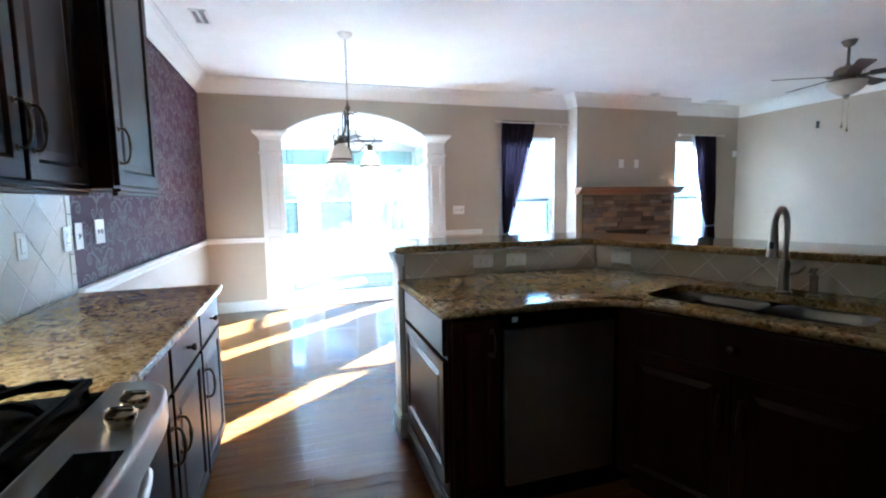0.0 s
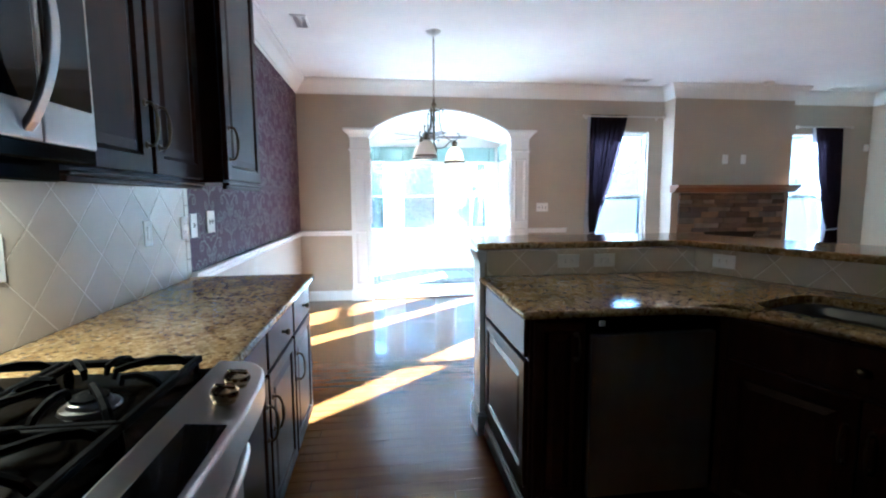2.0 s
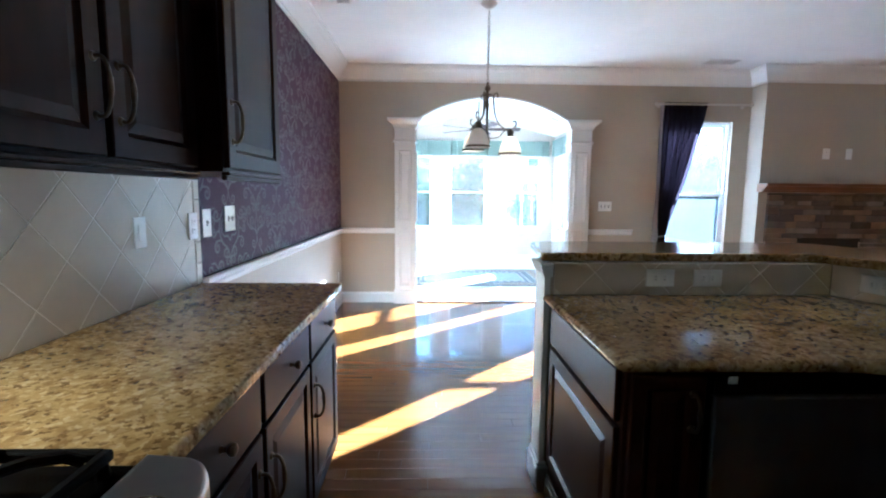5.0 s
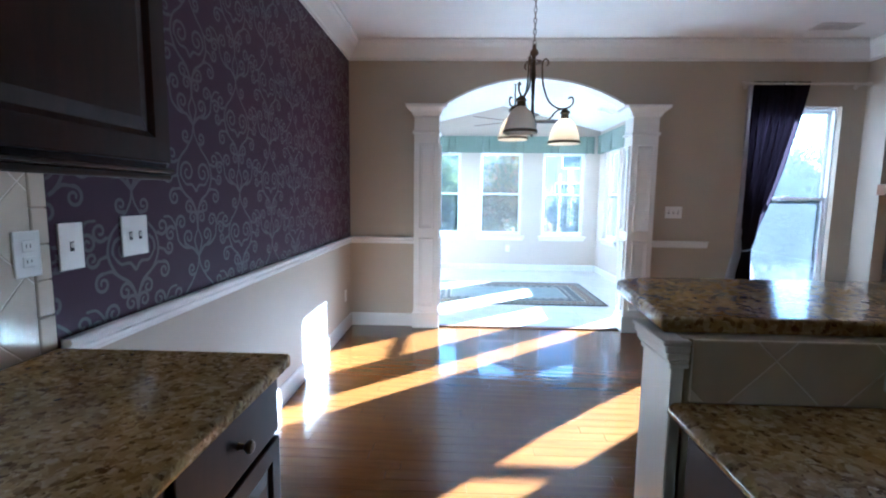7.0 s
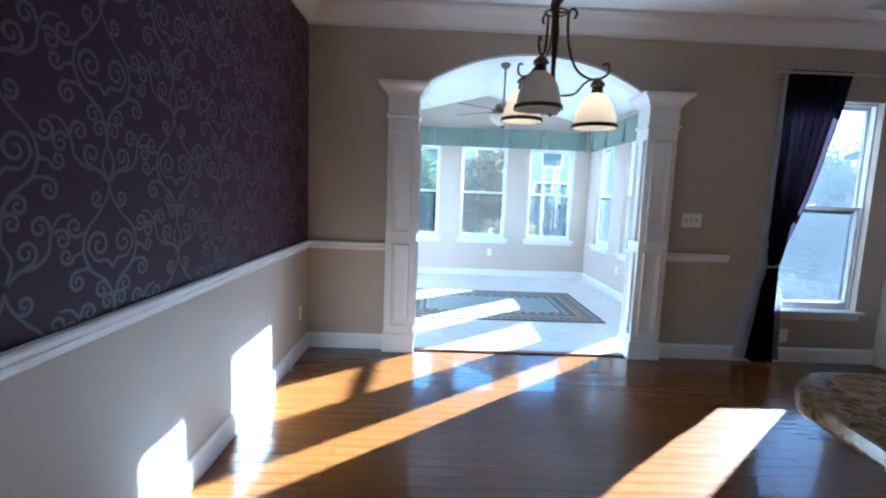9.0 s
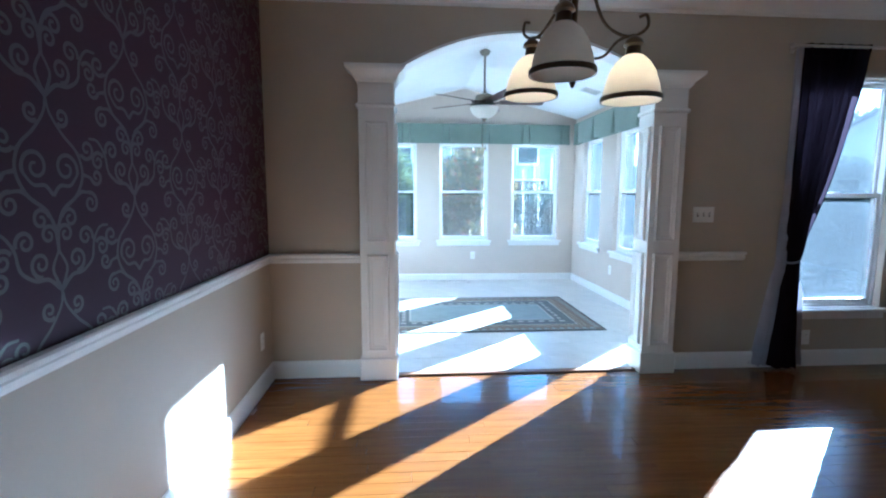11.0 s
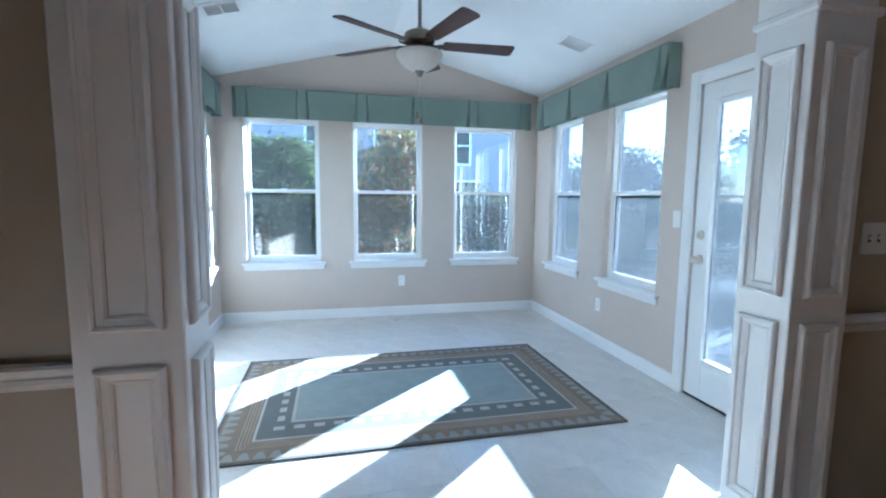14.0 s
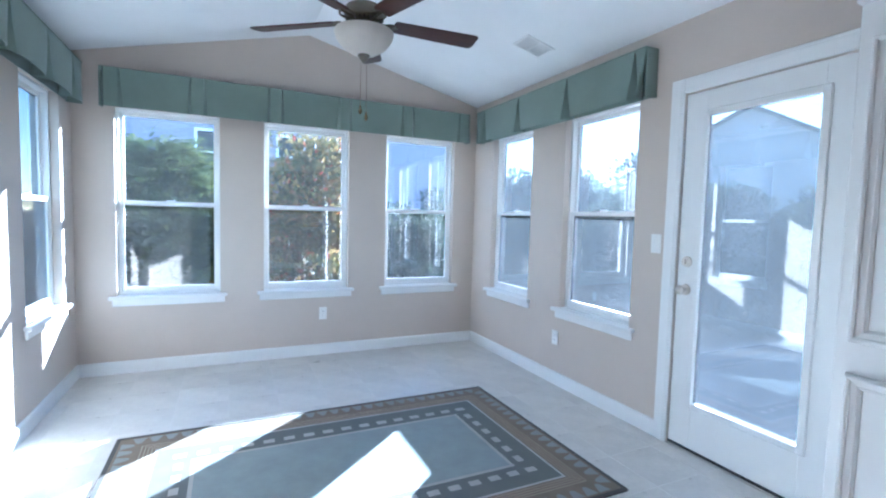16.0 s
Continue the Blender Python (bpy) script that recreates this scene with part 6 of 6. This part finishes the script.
def rug():
    x0, x1, y0, y1 = 0.60, 3.0, 1.05, 2.58
    t = thing("rug", pose((x0 + x1) / 2, (y0 + y1) / 2, 0), "flat-woven taupe and grey-teal bordered rug", "rug")
    W, D = (x1 - x0) / 2, (y1 - y0) / 2

    def ringpart(name, o, i, z, mat, lab=""):
        """A border from o to i inside the rug's edge."""
        bm = bmesh.new()
        a = [(-W + o, -D + o), (W - o, -D + o), (W - o, D - o), (-W + o, D - o)]
        b = [(-W + i, -D + i), (W - i, -D + i), (W - i, D - i), (-W + i, D - i)]
        for k in range(4):
            j = (k + 1) % 4
            prism(bm, [a[k], a[j], b[j], b[k]], 0.0004, z, "z")
        return part(name, bm, mat, t, lab)

    ringpart("binding", 0, 0.022, 0.010, RUG_DARK, "dark bound edge")
    ringpart("outer_border", 0.022, 0.215, 0.0085, RUG_TAUPE, "taupe wave border")
    ringpart("cream_line", 0.215, 0.23, 0.0087, RUG_CREAM)
    ringpart("middle_border", 0.23, 0.405, 0.0085, RUG_SLATE, "slate border with cream blocks")
    ringpart("inner_line", 0.405, 0.425, 0.0088, RUG_CREAM)
    bm = boxed(-W + 0.425, W - 0.425, -D + 0.425, D - 0.425, 0.0004, 0.0085)
    part("field", bm, RUG_TEAL, t, "grey-teal field")
    # cream blocks
    blocks = bmesh.new()
    o = 0.345
    for (ax, ay), (bx, by) in (((-W + o, -D + o), (W - o, -D + o)), ((-W + o, D - o), (W - o, D - o)), ((-W + o, -D + o), (-W + o, D - o)), ((W - o, -D + o), (W - o, D - o))):
        L = math.hypot(bx - ax, by - ay)
        n = int(L / 0.108)
        for k in (range(n + 1) if abs(bx - ax) > 0 else range(1, n)):
            u = k / n
            cx, cy = ax + (bx - ax) * u, ay + (by - ay) * u
            hor = abs(bx - ax) > 0
            wx, wy = (0.031, 0.021) if hor else (0.021, 0.031)
            box(blocks, cx - wx, cx + wx, cy - wy, cy + wy, 0.008, 0.0092)
    part("block_pattern", blocks, RUG_CREAM, t, "cream block pattern", kind="stuff")
    # wave teeth in the outer border
    teeth = bmesh.new()
    o = 0.105
    for k, ((ax, ay), (bx, by)) in enumerate((((-W, -D), (W, -D)), ((W, -D), (W, D)), ((W, D), (-W, D)), ((-W, D), (-W, -D)))):
        L = math.hypot(bx - ax, by - ay)
        dx, dy = (bx - ax) / L, (by - ay) / L
        nx, ny = -dy, dx
        n = int((L - 0.16) / 0.078)
        for i in range(n):
            c = 0.08 + (i + 0.5) * (L - 0.16) / n
            prof = [(-0.036, 0.036), (0.036, 0.036), (0.026, 0.060), (0.018, 0.088), (0.008, 0.102), (-0.008, 0.102), (-0.018, 0.088), (-0.026, 0.060)]
            pts = [(ax + dx * (c + u) + nx * v, ay + dy * (c + u) + ny * v) for u, v in prof]
            prism(teeth, pts, 0.008, 0.0091, "z")
    part("wave_teeth", teeth, RUG_WAVE, t, "pale wave pattern", kind="stuff")
    stripes = bmesh.new()
    for i in range(4):
        o = 0.145 + i * 0.018
        a = [(-W + o, -D + o), (W - o, -D + o), (W - o, D - o), (-W + o, D - o)]
        for k in range(4):
            (ax, ay), (bx, by) = a[k], a[(k + 1) % 4]
            box(stripes, min(ax, bx) - 0.0025, max(ax, bx) + 0.0025, min(ay, by) - 0.0025, max(ay, by) + 0.0025, 0.008, 0.009)
    part("stripes", stripes, RUG_STRIPE, t, "fine straw stripes", kind="stuff")


RUG_WAVE = surf("pale_rug_pile", (0.27, 0.28, 0.255), 0.95, var=0.1, fine=400, bump=0.8)
RUG_STRIPE = surf("straw_rug_pile", (0.36, 0.31, 0.22), 0.95, var=0.1, fine=400, bump=0.8)
rug()


# ---- outside ----
GZ = -0.28
bm = bmesh.new()
R = 400
ring0 = [bm.verts.new(p) for p in ((-R, -R, GZ), (R, -R, GZ), (R, R, GZ), (-R, R, GZ))]
bm.faces.new(ring0)
tagged(part("ground", bm, GRASS), "dry winter lawn", "ground", kind="structure")
patio = tagged(part("pavement_patio", boxed(SX1 + 0.17, 7.6, -1.2 + 1.345, 2.9, GZ, -0.06, 0.01), CONCRETE), "pale concrete patio", "patio", kind="structure")
tagged(part("pavement_path", boxed(-3.5, 1.35, 4.65, 5.75, GZ, GZ + 0.06, 0.01), CONCRETE), "pale concrete garden path", "path", kind="structure")
rl = random.Random(11)


def leaves(bm_v, bm_f, c, r, n, size, up=0.3, slim=1.0):
    """Small folded leaves strewn through a lumpy clump."""
    for _ in range(n):
        while True:
            p = Vector((rl.uniform(-1, 1), rl.uniform(-1, 1), rl.uniform(-1, 1)))
            if 0.25 < p.length < 1:
                break
        q = Vector((c[0] + p.x * r[0], c[1] + p.y * r[1], c[2] + p.z * r[2]))
        out = (p + Vector((rl.uniform(-1, 1), rl.uniform(-1, 1), rl.uniform(-0.3, 1) + up)) * 0.7).normalized()
        side = out.cross(Vector((rl.uniform(-1, 1), rl.uniform(-1, 1), 1))).normalized()
        L, w = size * rl.uniform(0.7, 1.4), size * rl.uniform(0.22, 0.4) * slim
        nrm = out.cross(side) * w * 0.3
        i = len(bm_v)
        bm_v += [q, q + out * L * 0.5 + side * w + nrm, q + out * L, q + out * L * 0.5 - side * w + nrm]
        bm_f += [(i, i + 1, i + 2), (i, i + 2, i + 3)]


def shrub(name, x, y, h, w, mat, label, n, size, low=0.0, up=0.3, clumps=16, slim=1.0):
    t = thing(name, pose(x, y, GZ), label, "bush")
    bm = bmesh.new()
    tips = []
    for k in range(7):
        a, lean = rl.uniform(0, 6.28), rl.uniform(0.15, 0.8)
        tip = Vector((math.cos(a) * w * lean * 0.6, math.sin(a) * w * lean * 0.6, h * rl.uniform(0.5, 0.9)))
        tube(bm, smooth_line([(0, 0, -0.03), (tip.x * 0.2, tip.y * 0.2, h * 0.2), (tip.x * 0.6, tip.y * 0.6, tip.z * 0.6), tuple(tip)], 4), [0.04 - 0.033 * i / 12 for i in range(13)], 6)
    part("trunk", bm, BARK, t)
    v, f = [], []
    for k in range(clumps):
        a, rr = rl.uniform(0, 6.28), w * math.sqrt(rl.uniform(0, 1)) * 0.75
        zz = low + (h - low) * rl.uniform(0.08, 0.95)
        taper = 1.0 if zz < h * 0.6 else 1 - 0.75 * (zz / h - 0.6) / 0.4
        cr = w * rl.uniform(0.28, 0.48)
        leaves(v, f, (math.cos(a) * rr * taper, math.sin(a) * rr * taper, zz), (cr, cr, cr * rl.uniform(0.6, 0.9)), n // clumps, size, up, slim)
    me = bpy.data.meshes.new("crown")
    me.from_pydata([tuple(p) for p in v], [], f)
    me.materials.append(mat)
    ob = new("crown", me)
    ob.parent = t
    tagged(ob, "dense foliage", kind="stuff")
    return t


def cedar(x, y, h, w, n, label):
    """A spreading conifer: flat feathery sprays set along arching branches."""
    t = thing("conifer_bush", pose(x, y, GZ), label, "bush")
    rc = random.Random(29)
    bm, v, f = bmesh.new(), [], []
    for k in range(9):
        a, out = rc.uniform(0, 6.28), rc.uniform(0.1, 0.6) * w
        tube(bm, smooth_line([(0, 0, -0.03), (math.cos(a) * out * 0.3, math.sin(a) * out * 0.3, h * 0.3), (math.cos(a) * out, math.sin(a) * out, h * rc.uniform(0.55, 0.85))], 5), [0.05 - 0.04 * i / 10 for i in range(11)], 6)
    part("trunk", bm, BARK, t)
    for k in range(n):
        a, z0 = rc.uniform(0, 6.28), h * rc.uniform(0.06, 0.93)
        reach = w * math.sqrt(max(0.05, 1 - (z0 / h) ** 2.4)) * rc.uniform(0.7, 1.05)
        d = Vector((math.cos(a), math.sin(a), 0))
        start = d * reach * rc.uniform(0.35, 0.8) + Vector((0, 0, z0))
        L = rc.uniform(0.35, 0.62)
        rise = rc.uniform(0.15, 0.75)
        side = Vector((-d.y, d.x, rc.uniform(-0.35, 0.35))).normalized()
        turn = rc.uniform(-0.5, 0.5)
        m = 15
        for i in range(m):
            u = (i + 0.5) / m
            q = start + (d + side * turn * u) * L * u + Vector((0, 0, rise * L * u - 0.32 * L * u * u))
            for s in (-1, 1):
                out = (d * 0.75 + side * s * rc.uniform(0.6, 1.0) + Vector((0, 0, rc.uniform(-0.1, 0.35)))).normalized()
                ll = (0.035 + 0.13 * (1 - u)) * rc.uniform(0.8, 1.2)
                up = Vector((rc.uniform(-0.5, 0.5), rc.uniform(-0.5, 0.5), 1)).cross(out).normalized() * ll * 0.16
                j = len(v)
                v += [q, q + out * ll * 0.55 + up, q + out * ll, q + out * ll * 0.55 - up]
                f += [(j, j + 1, j + 2, j + 3)]
    leaves(v, f, (0, 0, h * 0.45), (w * 0.72, w * 0.72, h * 0.42), 9000, 0.11, 0.4, 0.8)
    me = bpy.data.meshes.new("crown")
    me.from_pydata([tuple(p) for p in v], [], f)
    me.materials.append(CEDAR)
    ob = new("crown", me)
    ob.parent = t
    tagged(ob, "feathery blue-green sprays", kind="stuff")


cedar(0.15, 7.6, 2.72, 1.6, 2200, "dense feathery green cedar bush behind the sunroom")
shrub("red_tip_bush", 2.3, 6.7, 2.75, 1.2, REDTIP, "tall bush with red and yellow autumn leaves", 17000, 0.078, 0.2, 0.3, 44)
shrub("garden_bush", 4.6, 8.6, 1.9, 1.3, SHRUB, "low green garden bush", 5000, 0.08, 0.1)
shrub("garden_bush", -3.0, 8.8, 2.3, 1.4, CEDAR, "green bush near the fence", 5000, 0.09, 0.1)
for hx, hy, hh in ((8.5, 2.9, 1.95), (8.6, 4.5, 2.1), (8.3, 6.2, 2.0)):
    shrub("hedge_bush", hx, hy, hh, 1.15, SHRUB, "grey-green hedge bush at the edge of the patio", 16000, 0.075, 0.05, 0.3, 34)
for hx, hy, hh in ((6.3, 7.0, 1.55), (7.0, 5.6, 1.35), (5.4, 9.3, 1.7)):
    shrub("garden_bush", hx, hy, hh, 1.0, SHRUB, "grey-green garden bush on the lawn beside the sunroom", 8000, 0.085, 0.05, 0.3, 24)
shrub("garden_bush", 10.5, 5.2, 1.3, 1.2, SHRUB, "low green garden bush", 4000, 0.08, 0.05)
shrub("garden_bush", 12.5, 3.0, 1.5, 1.3, SHRUB, "low green garden bush", 4000, 0.08, 0.05)
shrub("garden_bush", 8.0, 14.5, 2.6, 1.8, SHRUB, "green hedge bush below the houses", 5000, 0.12, 0.05)
shrub("garden_bush", -5.5, 5.0, 2.2, 1.4, CEDAR, "green bush beside the house", 5000, 0.1, 0.1)


def siding_house(name, m, w, d, h, peak, mat, label, windows):
    """A clapboard house; local front faces -y."""
    t = thing(name, m, label, "house")
    bm = bmesh.new()
    box(bm, -w / 2, w / 2, 0.03, d, 0, h)
    prism(bm, [(-w / 2, h), (w / 2, h), (0, h + peak)], 0.03, d, "y")
    part("wall", bm, mat, t)
    bm = bmesh.new()
    z = 0.0
    while z < h + peak - 0.2:
        half = w / 2 if z < h else w / 2 * (1 - (z - h) / peak)
        prism(bm, [(0.0, z), (0.029, z + 0.01), (0.029, z + 0.2), (0.022, z + 0.2)], -half, half, "x")
        z += 0.2
    part("clapboards", bm, mat, t, kind="stuff")
    bm = bmesh.new()
    for s in (-1, 1):
        prism(bm, [(s * (w / 2 + 0.4), h - 0.4 * peak / (w / 2) - 0.02), (0, h + peak + 0.02), (0, h + peak + 0.16), (s * (w / 2 + 0.4), h - 0.4 * peak / (w / 2) + 0.12)], -0.4, d + 0.3, "y")
    part("roof", bm, ROOF, t, "dark shingle roof")
    for x, z, ww, hh in windows:
        bm = bmesh.new()
        for x0, x1, z0, z1 in ((x - 0.09, x, z - 0.09, z + hh + 0.09), (x + ww, x + ww + 0.09, z - 0.09, z + hh + 0.09), (x, x + ww, z + hh, z + hh + 0.09), (x, x + ww, z - 0.09, z), (x, x + ww, z + hh / 2 - 0.03, z + hh / 2 + 0.03)):
            box(bm, x0, x1, -0.05, 0.03, z0, z1)
        f = part("window", bm, WHITE, t)
        part("pane", boxed(x, x + ww, -0.01, 0.0295, z, z + hh), BLACKGLASS, f)
    return t


siding_house("neighbour_house", pose(4.6, 18.5, GZ, 0, 0, -4), 14.0, 8, 5.4, 2.4, SIDING_BLUE, "blue-grey clapboard house beyond the garden", ((-4.4, 3.1, 0.9, 1.5), (-1.6, 3.1, 0.9, 1.5), (1.5, 3.1, 0.9, 1.5), (-3.2, 0.7, 0.9, 1.6), (1.2, 0.7, 1.6, 1.6)))
siding_house("neighbour_house", pose(24.0, 13.8, GZ, 0, 0, -63), 11, 9, 4.3, 3.0, SIDING_WHITE, "white gabled house seen through the patio door", ((-3, 1.2, 1.0, 1.4), (2, 1.2, 1.0, 1.4)))
siding_house("neighbour_house", pose(-19, 12, GZ, 0, 0, 62), 10, 8, 5.2, 2.6, SIDING_WHITE, "white house beside the garden", ((-2.5, 3.0, 0.9, 1.4), (1.2, 3.0, 0.9, 1.4)))


def garden_fence(p0, p1, h, label):
    t = thing("fence", pose(0, 0, 0), label, "fence")
    p0, p1 = Vector(p0), Vector(p1)
    L = (p1 - p0).length
    d = (p1 - p0) / L
    ang = math.degrees(math.atan2(d.y, d.x))
    board = part("board", boxed(0, 0.135, -0.01, 0.01, 0.06, h, 0.004), FENCE, t)
    me = board.data
    bpy.data.objects.remove(board)
    n = int(L / 0.145)
    for i in range(n):
        q = p0 + d * (i * 0.145)
        share("board", me, t, pose(q.x, q.y, GZ, 0, 0, ang))
    for i in range(int(L / 2.4) + 1):
        q = p0 + d * (i * 2.4)
        bm = boxed(-0.05, 0.05, 0.012, 0.11, 0, h + 0.05, 0.006)
        bm.transform(pose(q.x, q.y, GZ, 0, 0, ang))
        part("post", bm, FENCE, t)
    for z in (0.35, h - 0.3):
        bm = boxed(0, L, 0.0105, 0.045, z, z + 0.08)
        bm.transform(pose(p0.x, p0.y, GZ, 0, 0, ang))
        part("rail", bm, FENCE, t)


garden_fence((13.5, -4, 0), (13.5, 11.5, 0), 1.5, "weathered wooden picket fence beyond the patio")
garden_fence((13.5, 11.5, 0), (-9, 11.5, 0), 1.3, "weathered wooden fence behind the bushes")


def far_trees():
    """A line of bare winter trees beyond the gardens, with distance haze put into their colour."""
    v, f = [], []
    for k in range(150):
        a = radians(rl.uniform(-30, 100))
        d = rl.uniform(48, 75)
        x, y = 3 + d * math.cos(a), d * math.sin(a)
        h = rl.uniform(4.5, 8.5)
        for _ in range(4):
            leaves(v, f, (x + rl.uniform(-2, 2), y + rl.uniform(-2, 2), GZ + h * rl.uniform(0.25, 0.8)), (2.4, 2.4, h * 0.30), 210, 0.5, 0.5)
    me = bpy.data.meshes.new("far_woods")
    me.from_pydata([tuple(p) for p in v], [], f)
    me.materials.append(HAZE_TINTED_WOOD)
    tagged(new("far_woods", me), "line of distant winter trees, coloured pale grey for haze", "trees", kind="stuff")


# Pale blue-grey branch colours stand in for the haze of distance.
HAZE_TINTED_WOOD = leaf_mat("haze_tinted_branches", ((0, (0.12, 0.13, 0.15)), (0.5, (0.17, 0.175, 0.19)), (1, (0.22, 0.22, 0.23))))
far_trees()


# ---- floors: planks and tiles ----
rng = random.Random(7)
floor = tagged(part("floor", boxed(0, XR, YB, -0.0, -0.04, -0.004), MANTEL), "glossy red-brown hardwood floor", "floor", kind="structure")
PW, PL = 0.083, (0.62, 0.86, 1.10, 1.38)
plank_meshes = []
for L in PL:
    p = part("plank", boxed(0, L - 0.0006, 0, PW - 0.0006, -0.0038, 0, 0.0007), WOODFLOOR, floor)
    plank_meshes.append(p.data)
    bpy.data.objects.remove(p)
near, rest_v, rest_f = 0, [], []
y = -PW
row = 0
while y > YB - PW:
    x = -rng.uniform(0, 0.6)
    while x < XR:
        k = rng.randrange(4)
        L = PL[k]
        x0, x1 = max(x, 0), min(x + L, XR)
        if x1 - x0 > 0.05:
            if x >= 0 and x + L <= 4.6 and -4.4 < y < 0 and near < 300:
                share("plank", plank_meshes[k], floor, pose(x, y, 0))
                near += 1
            else:
                b, i = 0.0011, len(rest_v)
                ya, yb, xa, xb = max(y, YB), y + PW - 0.0012, x0, x1 - 0.0012
                rest_v += [(xa, ya, -0.0038), (xb, ya, -0.0038), (xb, yb, -0.0038), (xa, yb, -0.0038), (xa + b, ya + b, 0), (xb - b, ya + b, 0), (xb - b, yb - b, 0), (xa + b, yb - b, 0)]
                rest_f += [(i + 4, i + 5, i + 6, i + 7), (i, i + 1, i + 5, i + 4), (i + 1, i + 2, i + 6, i + 5), (i + 2, i + 3, i + 7, i + 6), (i + 3, i, i + 4, i + 7)]
        x += L
    y -= PW
me = bpy.data.meshes.new("plank_field")
me.from_pydata(rest_v, [], rest_f)
me.materials.append(WOODFLOOR_REST)
ob = new("plank_field", me)
ob.parent = floor
tagged(ob, "further hardwood planks", kind="stuff")

tile_floor = tagged(part("floor_sunroom", boxed(SX0, SX1, 0.0, SY1, -0.04, -0.0012), GROUT), "pale beige ceramic tile floor", "floor", kind="structure")
TS = 0.33
t0 = part("tile", boxed(0, TS - 0.003, 0, TS - 0.003, -0.003, 0, 0.0008), TILE, tile_floor)
tm = t0.data
bpy.data.objects.remove(t0)
x = SX0 + 0.10 - TS
while x < SX1:
    y = 0.032
    while y < SY1:
        x0, x1, y1 = max(x, SX0), min(x + TS - 0.003, SX1), min(y + TS - 0.003, SY1)
        if x0 == x and x1 == x + TS - 0.003 and y1 == y + TS - 0.003:
            share("tile", tm, tile_floor, pose(x, y, 0, 0, 0, 0))
        elif x1 - x0 > 0.02 and y1 - y > 0.02:
            part("tile", boxed(x0, x1, y, y1, -0.003, 0, 0.0015), TILE, tile_floor)
        y += TS
    x += TS
